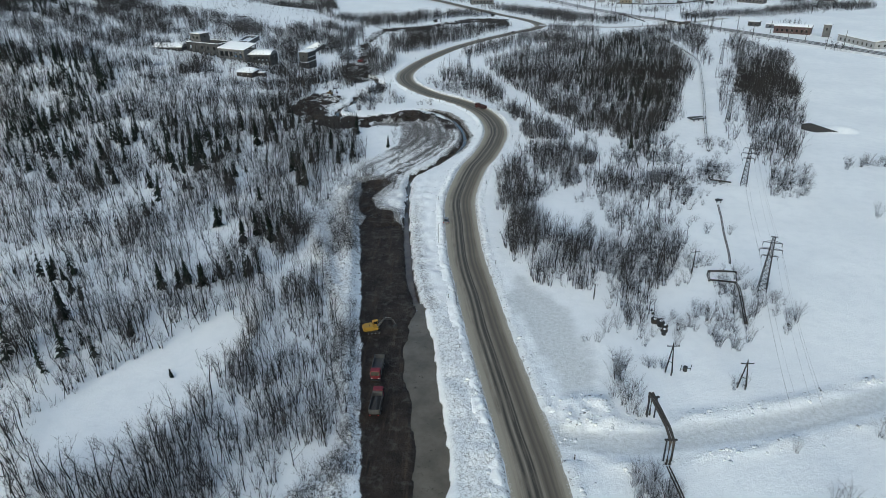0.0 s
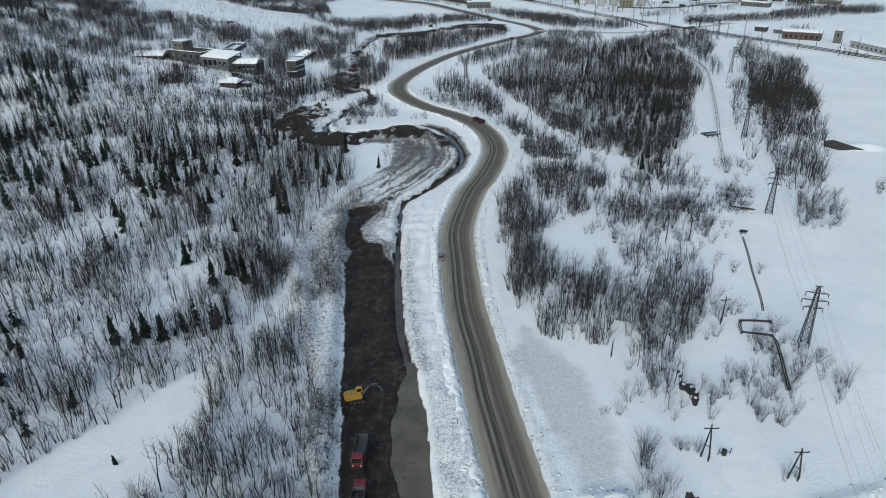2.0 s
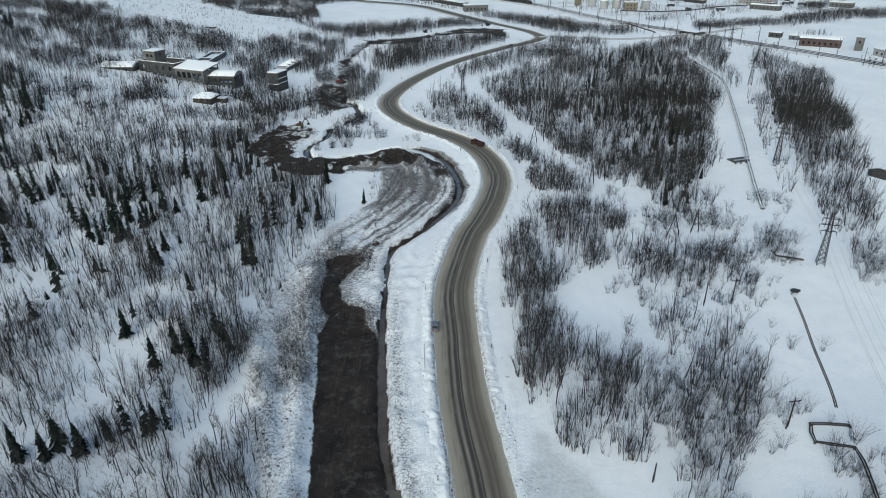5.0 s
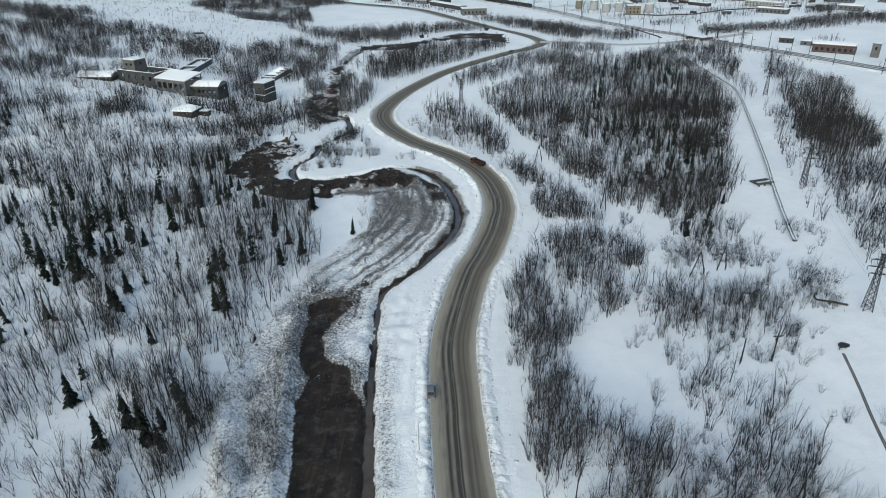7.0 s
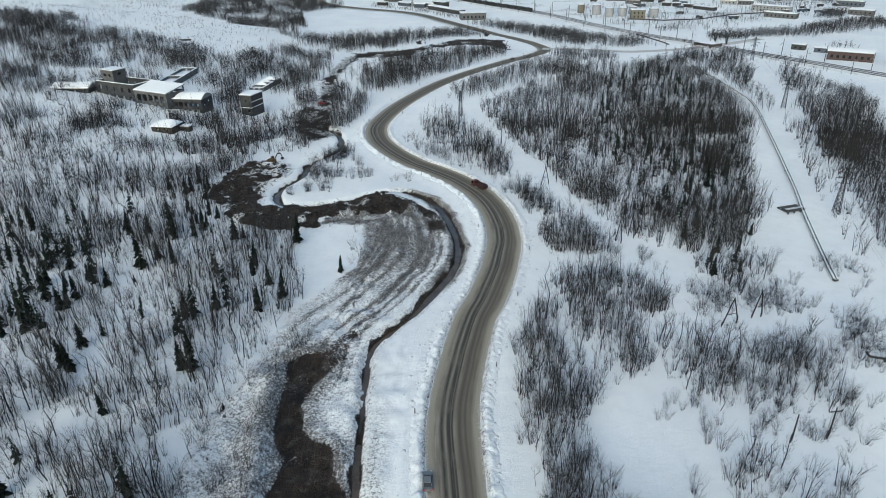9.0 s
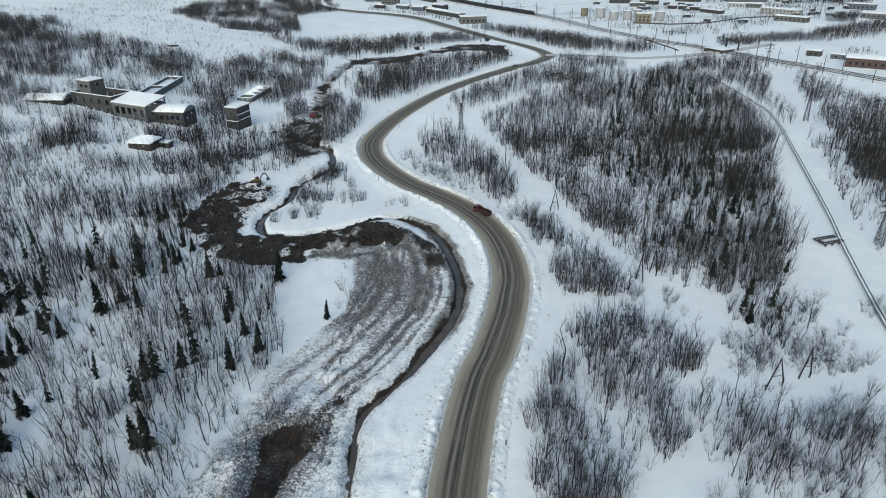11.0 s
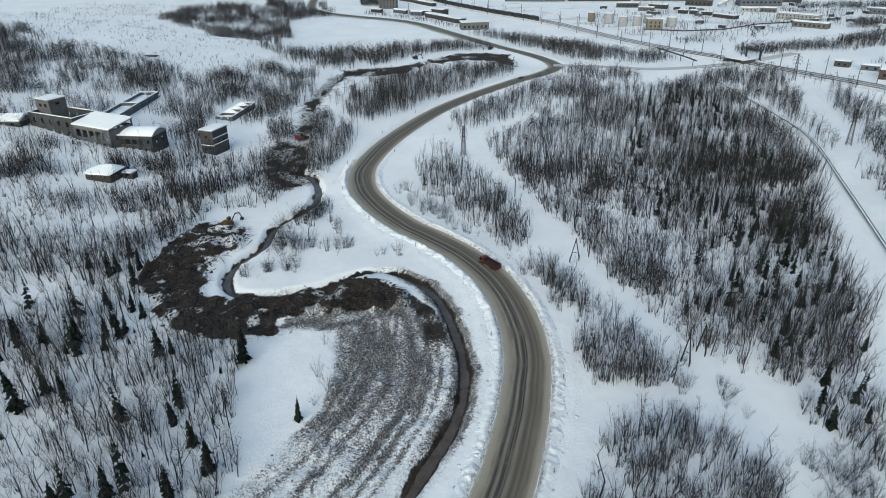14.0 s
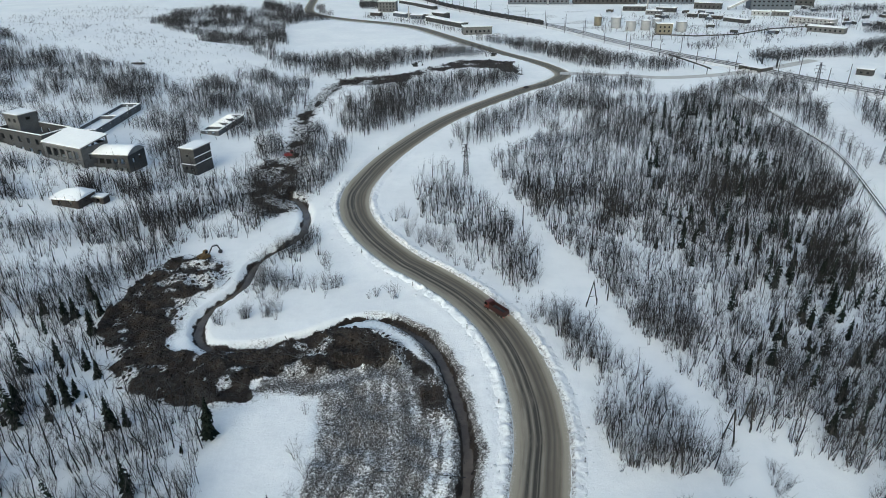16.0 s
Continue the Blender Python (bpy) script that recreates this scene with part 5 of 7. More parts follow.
def rod(bm, a, b, r, r2=None, sides=6):
    """A straight bar between two places."""
    a, b = Vector(a), Vector(b)
    m = Matrix.Translation((a + b) / 2) @ (b - a).to_track_quat("Z", "Y").to_matrix().to_4x4()
    bmesh.ops.create_cone(bm, cap_ends=True, segments=sides, radius1=r, radius2=r if r2 is None else r2, depth=(b - a).length, matrix=m)
    return bm


def rods(*rows, sides=6):
    bm = bmesh.new()
    for r in rows:
        rod(bm, *r, sides=sides)
    return bm


def pipe_mesh(points, r, sides=8):
    """A pipe through places, with mitred bends."""
    p = [Vector(q) for q in points]
    bm = bmesh.new()
    rings = []
    for i, q in enumerate(p):
        d = ((p[min(i + 1, len(p) - 1)] - q).normalized() + (q - p[max(i - 1, 0)]).normalized()).normalized()
        s = d.cross(Vector((0, 0, 1)))
        s = s.normalized() if s.length > 0.05 else Vector((1, 0, 0))
        w = s.cross(d).normalized()
        rings.append([bm.verts.new(q + r * (s * math.cos(k * 2 * math.pi / sides) + w * math.sin(k * 2 * math.pi / sides))) for k in range(sides)])
    for a, b in zip(rings, rings[1:]):
        for k in range(sides):
            bm.faces.new((a[k], a[(k + 1) % sides], b[(k + 1) % sides], b[k]))
    bm.faces.new(rings[0][::-1]), bm.faces.new(rings[-1])
    return bm


def hull(points):
    bm = bmesh.new()
    for p in points:
        bm.verts.new(p)
    bmesh.ops.convex_hull(bm, input=bm.verts[:])
    return bm


def wheel(parent, x, y, r, w):
    """A tyre with a rim as its sub-part."""
    t = part("tyre", soft(rods(((x, y - w / 2, r), (x, y + w / 2, r), r), sides=18), 0.05), RUBBER, parent)
    part("rim", rods(((x, y - w / 2 - 0.01, r), (x, y + w / 2 + 0.01, r), r * 0.55), sides=12), STEEL, t)


STEEL = simple("grey_steel", (0.2, 0.2, 0.2), 0.45, 0.6)
DARK_STEEL = simple("dark_steel", (0.035, 0.035, 0.037), 0.6, 0.3)
LATTICE_STEEL = simple("weathered_lattice_steel", (0.02, 0.021, 0.023), 0.6, 0.3)
RUBBER = simple("tyre_rubber", (0.018, 0.018, 0.018), 0.85)
MUDDY_YELLOW = simple("muddy_yellow_paint", (0.11, 0.07, 0.025), 0.8)
BED_STEEL = simple("worn_bed_steel", (0.09, 0.09, 0.09), 0.6, 0.3)
YELLOW = simple("yellow_machine_paint", (0.36, 0.22, 0.03), 0.5)
RED = simple("red_cab_paint", (0.15, 0.018, 0.024), 0.45)
ORANGE = simple("orange_cab_paint", (0.075, 0.016, 0.012), 0.45)
MAROON = simple("maroon_body_paint", (0.03, 0.010, 0.010), 0.6)
SILVER = simple("silver_car_paint", (0.2, 0.205, 0.215), 0.3, 0.3, 0.08)
CAR_DARK = simple("dark_car_paint", (0.035, 0.037, 0.042), 0.3, 0.2, 0.1)
PANE, _t, _b = material("dark_glass", 0.08)
_b.inputs["Base Color"].default_value = (0.012, 0.014, 0.016, 1)
LAMP_RED = simple("tail_lamp", (0.4, 0.02, 0.02), 0.3)
LAMP_WHITE = simple("head_lamp", (0.7, 0.7, 0.68), 0.25)
OLD_WOOD = simple("weathered_pole_wood", (0.02, 0.019, 0.018), 0.9, 0, 0.35, 2)
CONCRETE = simple("old_concrete", (0.2, 0.2, 0.2), 0.9, 0, 0.3, 0.5)
DARK_CONCRETE = simple("wet_concrete", (0.06, 0.058, 0.056), 0.85, 0, 0.35, 0.6)
MASONRY = simple("grey_silicate_brickwork", (0.095, 0.098, 0.103), 0.9, 0, 0.4, 0.35)
DARK_MASONRY = simple("sooty_brickwork", (0.04, 0.0415, 0.044), 0.9, 0, 0.45, 0.35)
RED_BRICK = simple("red_brickwork", (0.062, 0.042, 0.042), 0.9, 0, 0.3, 0.35)
PLASTER = simple("pale_plaster", (0.27, 0.28, 0.295), 0.85, 0, 0.18, 0.3)
OCHRE = simple("ochre_plaster", (0.14, 0.13, 0.102), 0.85, 0, 0.18, 0.3)
BLUE_SHEET = simple("blue_grey_sheet", (0.075, 0.09, 0.115), 0.6, 0.2, 0.2, 0.3)
RUST = simple("rusty_pipe_wrap", (0.06, 0.053, 0.047), 0.8, 0.2, 0.4, 1.2)
PIPE_GREY = simple("grey_pipe_lagging", (0.06, 0.062, 0.063), 0.7, 0.2, 0.3, 1.0)
PLANK = simple("dark_boards", (0.038, 0.032, 0.029), 0.9, 0, 0.3, 1.5)
CERAMIC = simple("insulator_glaze", (0.05, 0.045, 0.045), 0.3)
SOIL = simple("bare_soil_face", (0.03, 0.03, 0.032), 0.95, 0, 0.4, 0.3)


# ---- vehicles ----
def excavator(at, turn, swing, paint, label, group=""):
    """A tracked digger; turn: the tracks' heading, swing: the upper body's heading, both in degrees."""
    ex = thing("excavator", label, "excavator", at, turn, group)
    for s in (-1, 1):
        tr = part("track", soft(boxes((-2.1, 2.1, s * 1.15 - 0.3, s * 1.15 + 0.3, 0.05, 0.85)), 0.25), DARK_STEEL, ex)
        for k in range(4):
            part("roller", rods(((-1.5 + k, s * 1.15 - 0.33, 0.32), (-1.5 + k, s * 1.15 + 0.33, 0.32), 0.2), sides=10), STEEL, tr)
    part("undercarriage", boxes((-1.2, 1.2, -0.9, 0.9, 0.35, 0.95)), DARK_STEEL, ex)
    r = Matrix.Rotation(radians(swing - turn), 4, "Z")

    def up(name, bm, m, label="", parent=ex):
        bmesh.ops.transform(bm, matrix=r, verts=bm.verts)
        return part(name, bm, m, parent, label)
    up("turntable", rods(((0, 0, 0.95), (0, 0, 1.15), 0.9), sides=16), DARK_STEEL)
    body = up("body", soft(boxes((-2.6, 1.2, -1.3, 1.3, 1.15, 1.85), (-2.5, -0.2, -1.25, 1.25, 1.8, 2.45)), 0.1), paint)
    up("counterweight", soft(boxes((-3.0, -2.3, -1.3, 1.3, 1.2, 2.3)), 0.2), paint)
    up("exhaust", rods(((-1.2, -0.7, 2.4), (-1.2, -0.7, 2.95), 0.08)), DARK_STEEL, "", body)
    cab = up("cab", soft(boxes((0.0, 1.5, 0.35, 1.3, 1.8, 3.1)), 0.08), paint)
    for x0, x1, y0, y1 in ((1.48, 1.52, 0.45, 1.2), (0.15, 1.35, 1.28, 1.32), (0.15, 1.35, 0.33, 0.37)):
        up("window", boxes((x0, x1, y0, y1, 2.1, 2.95)), PANE, "", cab)
    bm = bmesh.new()
    rod(bm, (0.9, -0.25, 1.6), (3.2, -0.25, 3.9), 0.3, 0.26, 4), rod(bm, (3.1, -0.25, 3.85), (5.4, -0.25, 3.3), 0.27, 0.2, 4)
    up("boom", bm, DARK_STEEL)
    up("arm", rods(((5.1, -0.25, 3.6), (6.3, -0.25, 1.0), 0.22, 0.15), sides=4), DARK_STEEL)
    up("bucket", hull([(x, y, z) for y in (-0.8, 0.3) for x, z in ((6.1, 1.2), (6.7, 1.1), (6.5, 0.15), (5.7, 0.1), (5.5, 0.7))]), DARK_STEEL)
    for a, b in (((1.3, -0.25, 1.5), (2.8, -0.25, 3.1)), ((3.4, -0.25, 4.2), (5.2, -0.25, 3.9)), ((5.6, -0.25, 3.2), (6.3, -0.25, 1.5))):
        up("cylinder", rods((a, b, 0.09)), STEEL)
    ex.scale = (0.85, 0.85, 0.85)
    return ex


def dump_truck(at, turn, cab_paint, bed_paint, label, load=None, group=""):
    """A three-axle tipper, nose towards +x."""
    tk = thing("dump_truck", label, "truck", at, turn, group)
    part("chassis", boxes((-3.6, 3.6, -0.45, 0.45, 0.75, 1.05)), DARK_STEEL, tk)
    cab = part("cab", soft(hull([(x, y, z) for y in (-1.22, 1.22) for x, z in ((2.0, 0.95), (3.75, 0.95), (3.8, 1.9), (3.45, 2.9), (2.0, 2.95))]), 0.08), cab_paint, tk)
    part("windscreen", hull([(x, y, z) for y in (-1.05, 1.05) for x, z in ((3.8, 1.95), (3.84, 1.95), (3.53, 2.75), (3.49, 2.75))]), PANE, cab)
    for s in (-1, 1):
        part("side_window", boxes((2.4, 3.4, s * 1.22 - 0.02, s * 1.22 + 0.02, 1.9, 2.65)), PANE, cab)
        part("headlamp", boxes((3.74, 3.82, s * 0.9 - 0.2, s * 0.9 + 0.2, 1.05, 1.3)), LAMP_WHITE, cab)
        part("mirror", boxes((3.4, 3.5, s * 1.45 - 0.1, s * 1.45 + 0.1, 1.9, 2.5)), DARK_STEEL, cab)
        part("mudguard", boxes((-3.2, -0.6, s * 1.0 - 0.22, s * 1.0 + 0.22, 1.06, 1.12)), DARK_STEEL, tk)
    part("bumper", boxes((3.7, 3.95, -1.2, 1.2, 0.5, 0.9)), DARK_STEEL, tk)
    part("fuel_tank", soft(rods(((0.6, 0.95, 0.75), (1.7, 0.95, 0.75), 0.32), sides=12), 0.04), STEEL, tk)
    bed = part("bed", boxes((-3.8, 1.8, -1.25, 1.25, 1.2, 1.32), (-3.8, 1.8, -1.25, -1.17, 1.32, 2.5), (-3.8, 1.8, 1.17, 1.25, 1.32, 2.5), (1.68, 1.8, -1.17, 1.17, 1.32, 2.75), (1.8, 2.3, -1.2, 1.2, 2.68, 2.76)), bed_paint, tk)
    for s in (-1, 1):
        for k in range(5):
            part("rib", boxes((-3.6 + 1.2 * k, -3.5 + 1.2 * k, s * 1.29 - 0.04, s * 1.29 + 0.04, 1.3, 2.5)), bed_paint, bed)
    part("tailgate", boxes((-3.88, -3.81, -1.2, 1.2, 1.25, 2.4)), bed_paint, tk)
    for s in (-1, 1):
        part("tail_lamp", boxes((-3.92, -3.85, s * 1.0 - 0.15, s * 1.0 + 0.15, 0.85, 1.0)), LAMP_RED, tk)
    if load:
        part("load", hull([(x, y, 1.34) for x in (-3.7, 1.6) for y in (-1.1, 1.1)] + [(-2.4, 0.3, 2.25), (0.2, -0.2, 2.35), (1.0, 0.4, 2.1), (-3.2, -0.6, 1.9), (-3.5, 1.0, 1.7), (1.4, -1.0, 1.75)]), load, tk)
    for x in (2.9, -1.3, -2.6):
        for s in (-1, 1):
            wheel(tk, x, s * 1.02, 0.52, 0.34 if x > 0 else 0.5)
    tk.scale = (0.92, 0.84, 0.92)
    return tk


def car(at, turn, paint, label):
    """A saloon car, nose towards +x."""
    c = thing("car", label, "car", at, turn)
    body = part("body", soft(hull([(x, y, z) for y in (-0.86, 0.86) for x, z in ((-2.2, 0.35), (2.2, 0.35), (2.25, 0.65), (1.2, 0.95), (-2.2, 0.98))]), 0.08), paint, c)
    roof = part("roof", soft(hull([(x, s * w, z) for s in (-1, 1) for x, w, z in ((1.05, 0.78, 0.93), (-1.75, 0.78, 0.96), (0.35, 0.62, 1.45), (-1.1, 0.62, 1.45))]), 0.05), paint, c)
    part("windscreen", hull([(x, s * w, z) for s in (-1, 1) for x, w, z in ((0.98, 0.68, 1.0), (0.45, 0.58, 1.4), (1.03, 0.68, 1.0), (0.5, 0.58, 1.4))]), PANE, c)
    part("rear_window", hull([(x, s * w, z) for s in (-1, 1) for x, w, z in ((-1.68, 0.68, 1.02), (-1.18, 0.58, 1.4), (-1.73, 0.68, 1.02), (-1.23, 0.58, 1.4))]), PANE, c)
    for s in (-1, 1):
        part("side_window", hull([(x, s * w, z) for x, w, z in ((0.75, 0.79, 1.02), (-1.5, 0.79, 1.03), (0.3, 0.69, 1.37), (-1.05, 0.69, 1.37), (0.75, 0.74, 1.02), (-1.5, 0.74, 1.03))]), PANE, c)
        part("headlamp", boxes((2.15, 2.26, s * 0.65 - 0.15, s * 0.65 + 0.15, 0.6, 0.72)), LAMP_WHITE, c)
        part("tail_lamp", boxes((-2.24, -2.14, s * 0.68 - 0.15, s * 0.68 + 0.15, 0.7, 0.88)), LAMP_RED, c)
        for x in (1.35, -1.35):
            wheel(c, x, s * 0.78, 0.32, 0.2)
    return c


excavator((-19.2, 129.3), 8, 18, YELLOW, "yellow tracked excavator working on dark dug soil")
dump_truck((-16.4, 113.6), -92, RED, BED_STEEL, "red dump truck with an empty grey bed on dark soil", group="trucks in the dug strip")
dump_truck((-15.3, 102.4), 88, RED, BED_STEEL, "red dump truck loaded with earth on dark soil", SOIL, "trucks in the dug strip")
dump_truck((11.9, 331.0), 128, ORANGE, MAROON, "dump truck with orange cab and maroon body on the slushy road", SOIL)
car((-3.2, 190.8), 92, SILVER, "silver car parked at the edge of the slushy road")
car((46.2, 578.2), 48, CAR_DARK, "dark car driving on the distant slushy road")
excavator((-66.5, 456), 20, 10, RED, "red excavator beside the stony brook")
excavator((-70.7, 361), 100, 60, MUDDY_YELLOW, "muddy yellow excavator on heaped dark soil")
excavator((33, 681), 0, 200, DARK_STEEL, "dark excavator on the far dug patch")
excavator((-22, 647), 0, 30, DARK_STEEL, "dark excavator on the far dug patch")


# ---- poles and power lines ----
def utility_pole(at, turn, high, label, strut=None, arm=1.2, group="wooden poles"):
    """A wooden pole on a dark stub, with a cross-arm and, for a corner pole, a slanting strut (its foot's offset)."""
    p = thing("utility_pole", label, "pole", at, turn, group)
    fx, fy = (strut[0] / 2, strut[1] / 2) if strut else (0, 0)
    part("pole", rods(((0, 0, 0.9), (fx, fy, high), 0.16, 0.11), sides=8), OLD_WOOD, p)
    part("stub", boxes((-0.12, 0.12, 0.12, 0.34, -0.5, 1.9)), DARK_CONCRETE, p, "dark concrete stub")
    if arm:
        part("crossarm", boxes((fx - arm, fx + arm, fy - 0.2, fy - 0.08, high - 0.75, high - 0.58)), OLD_WOOD, p)
        for x in (-arm + 0.1, arm - 0.1):
            part("insulator", rods(((fx + x, fy - 0.14, high - 0.6), (fx + x, fy - 0.14, high - 0.3), 0.07, 0.04)), CERAMIC, p)
        part("insulator", rods(((fx, fy, high), (fx, fy, high + 0.3), 0.07, 0.04)), CERAMIC, p)
    if strut:
        dx, dy = strut
        part("strut", rods(((dx, dy, 0.3), (dx / 2 + 0.05, dy / 2, high - 0.3), 0.15, 0.11), sides=8), OLD_WOOD, p)
        part("strut_stub", boxes((dx - 0.12, dx + 0.12, dy - 0.12, dy + 0.12, -0.5, 1.3)), DARK_CONCRETE, p)
        part("tie", rods(((dx * 0.8, dy * 0.8, high * 0.4), (dx * 0.2, dy * 0.2, high * 0.4), 0.07)), OLD_WOOD, p)
    return p


T_POLE, A_POLE = "weathered wooden utility pole with a short cross-arm", "braced wooden utility pole with a slanting strut"
for x, y, h in ((64.1, 155.9, 7.6), (70.7, 200.8, 7.4), (17.5, 379.2, 7.4)):
    utility_pole((x, y), 8, h, T_POLE)
for x, y, h in ((63.5, 199.8, 6.8), (23.8, 382.8, 7.0), (40.7, 336.2, 6.0), (59.0, 291.1, 5.5)):
    utility_pole((x, y), 0, h, "plain weathered wooden pole standing in snow", arm=0)
for x, y, h, d in ((58.1, 160.8, 7.6, (-2.2, -0.6)), (46.0, 111.5, 8.0, (-0.9, 1.3)), (59.7, 107.0, 7.2, (-1.3, 0.9)), (69.8, 240.6, 7.6, (-4.2, -1.4)), (76.6, 243.0, 7.8, (-2.4, -0.2)), (52.3, 283.9, 8.0, (-1.2, 2.0)),
                   (57.0, 287.5, 8.0, (-1.2, 2.2)), (37.5, 334.0, 7.4, (-2.8, -0.7))):
    utility_pole((x, y), 0, h, A_POLE if y < 120 else "bare braced wooden pole with a slanting strut in snow", d, 1.3 if y < 120 else 0)
utility_pole((35.4, 142.8), 0, 4.6, "short bare wooden post standing in snow", arm=0)
for x, y, h in ((-5.0, 174.5, 6.6), (0.5, 139.6, 6.4)):
    p = thing("road_pole", "slim grey metal pole beside the road", "pole", (x, y), 0, "slim poles beside the road")
    part("pole", rods(((0, 0, -0.3), (0, 0, h), 0.085, 0.06), sides=8), STEEL, p)
    part("bracket", rods(((0, 0, h - 0.1), (0.45, 0, h + 0.05), 0.04)), STEEL, p)
road_d = np.gradient(ROAD, axis=0)
road_d /= np.linalg.norm(road_d, axis=1)[:, None]
for k, side in ((30, 1), (44, -1), (52, -1), (58, 1), (66, 1), (76, -1), (82, 1), (94, 1), (104, 1), (110, -1), (121, -1), (131, -1), (140, -1), (150, -1), (160, -1), (166, 1), (176, -1), (190, -1), (200, 1)):
    q = ROAD[k] + 7.6 * side * np.array([road_d[k, 1], -road_d[k, 0]])
    p = thing("marker_post", "short dark marker post in the roadside snow bank", "post", q, 0, "marker posts along the road")
    part("post", soft(boxes((-0.11, 0.11, -0.08, 0.08, -0.3, 1.25)), 0.02), DARK_STEEL, p)
    part("reflector", boxes((-0.09, 0.09, -0.1, 0.1, 0.75, 0.95)), LAMP_WHITE, p)
p = thing("road_sign", "small dark road sign on a post in snow", "sign", (16.3, 561.5), 40)
part("post", rods(((0, 0, -0.3), (0, 0, 2.6), 0.06)), STEEL, p)
part("panel", boxes((-0.9, 0.9, -0.04, 0.04, 1.4, 2.6)), DARK_STEEL, p)


def pylon(at, turn, high=15.4, foot=1.05, arms=(1.9, 2.6, 2.2), label="dark steel lattice pylon with three cross-arms on snow"):
    """A lattice tower: four legs, crossed bracing, three cross-arms with insulator strings."""
    py = thing("lattice_pylon", label, "pylon", at, turn, "pylons of the power line")
    wide = lambda z: foot + (0.28 - foot) * z / high
    corners = ((-1, -1), (1, -1), (1, 1), (-1, 1))
    for a, b in corners:
        part("leg", rods(((a * foot, b * foot, -0.4), (a * 0.28, b * 0.28, high), 0.085, 0.06), sides=4), LATTICE_STEEL, py)
    levels = np.linspace(0.2, high, 11)
    for i in range(4):
        (a, b), (c, d) = corners[i], corners[(i + 1) % 4]
        for z0, z1 in zip(levels, levels[1:]):
            w0, w1 = wide(z0), wide(z1)
            part("brace", rods(((a * w0, b * w0, z0), (c * w1, d * w1, z1), 0.065), sides=3), LATTICE_STEEL, py)
            part("brace", rods(((c * w0, d * w0, z0), (a * w1, b * w1, z1), 0.065), sides=3), LATTICE_STEEL, py)
            part("tie", rods(((a * w1, b * w1, z1), (c * w1, d * w1, z1), 0.04), sides=3), LATTICE_STEEL, py)
    for h, w in zip((high * 0.66, high * 0.78, high * 0.9), arms):
        for s in (-1, 1):
            for q in (-0.25, 0.25):
                arm = part("crossarm", rods(((0, q, h), (s * w, 0, h), 0.07), sides=4), LATTICE_STEEL, py)
            part("arm_stay", rods(((0, 0, h + 0.7), (s * w, 0, h), 0.055), sides=4), LATTICE_STEEL, py)
            part("insulator", rods(((s * w, 0, h), (s * w, 0, h - 1.0), 0.11, 0.08), sides=6), CERAMIC, arm)
    part("peak", boxes((-0.75, 0.75, -0.12, 0.12, high, high + 0.16)), LATTICE_STEEL, py)
    return py


PYLONS = [(61.4, 89.9), (79.2, 147.0), (103.0, 221.6), (127.6, 305.4), (170.5, 437.0), (206.1, 561.1)]
for a in PYLONS[1:]:
    pylon(a, -17)
pylon((6.8, 429.3), -20, 12.5, 1.0, (1.2, 1.6, 1.3), "small lattice pylon between bare trees on snow")
for k, (a, b) in enumerate(zip(PYLONS, PYLONS[1:])):
    for h, w in ((9.2, 1.9), (11.0, 2.6), (12.9, 2.2)):
        for s in (-1, 1):
            o = np.array([math.cos(radians(-17)), math.sin(radians(-17))]) * w * s
            pts = []
            for t in np.linspace(0, 1, 9):
                q = np.array(a) * (1 - t) + np.array(b) * t + o
                pts.append((q[0], q[1], h - 4 * 1.6 * t * (1 - t)))
            wire = new("power_wire")
            tagged(wire, "thin dark overhead wire sagging between pylons", "wire", "wires of the power line")
            part("strand", pipe_mesh(pts, 0.013, 3), DARK_STEEL, wire)

# ---- heating pipes on low supports ----
def pipeline(name, label, points, high, r, gap, every, material, snow):
    pl = new(name)
    tagged(pl, label, "pipeline")
    line = np.array(points, float)
    d = np.gradient(line, axis=0)
    d /= np.linalg.norm(d, axis=1)[:, None]
    n = np.stack([d[:, 1], -d[:, 0]], 1)
    zs = np.array([top(*q) for q in line]) + high
    for s in (-1, 1):
        q = line + n * gap * s
        part("pipe", pipe_mesh([(a, b, c) for (a, b), c in zip(q, zs)], r), material, pl)
        if snow:
            part("snow_cap", pipe_mesh([(a, b, c + r * 0.62) for (a, b), c in zip(q, zs)], r * 0.8, 6), FRESH_SNOW, pl, "snow lying on the pipe")
    for k in range(0, len(line), every):
        x, y = line[k]
        m = Matrix.Translation((x, y, zs[k] - r)) @ Matrix.Rotation(math.atan2(n[k, 1], n[k, 0]), 4, "Z")
        bm = box(bmesh.new(), -gap - r, gap + r, -0.15, 0.15, -0.25, 0.0, m)
        box(bm, -0.15, 0.15, -0.15, 0.15, -high - 0.5, -0.25, m)
        part("support", bm, DARK_CONCRETE, pl)
    return pl


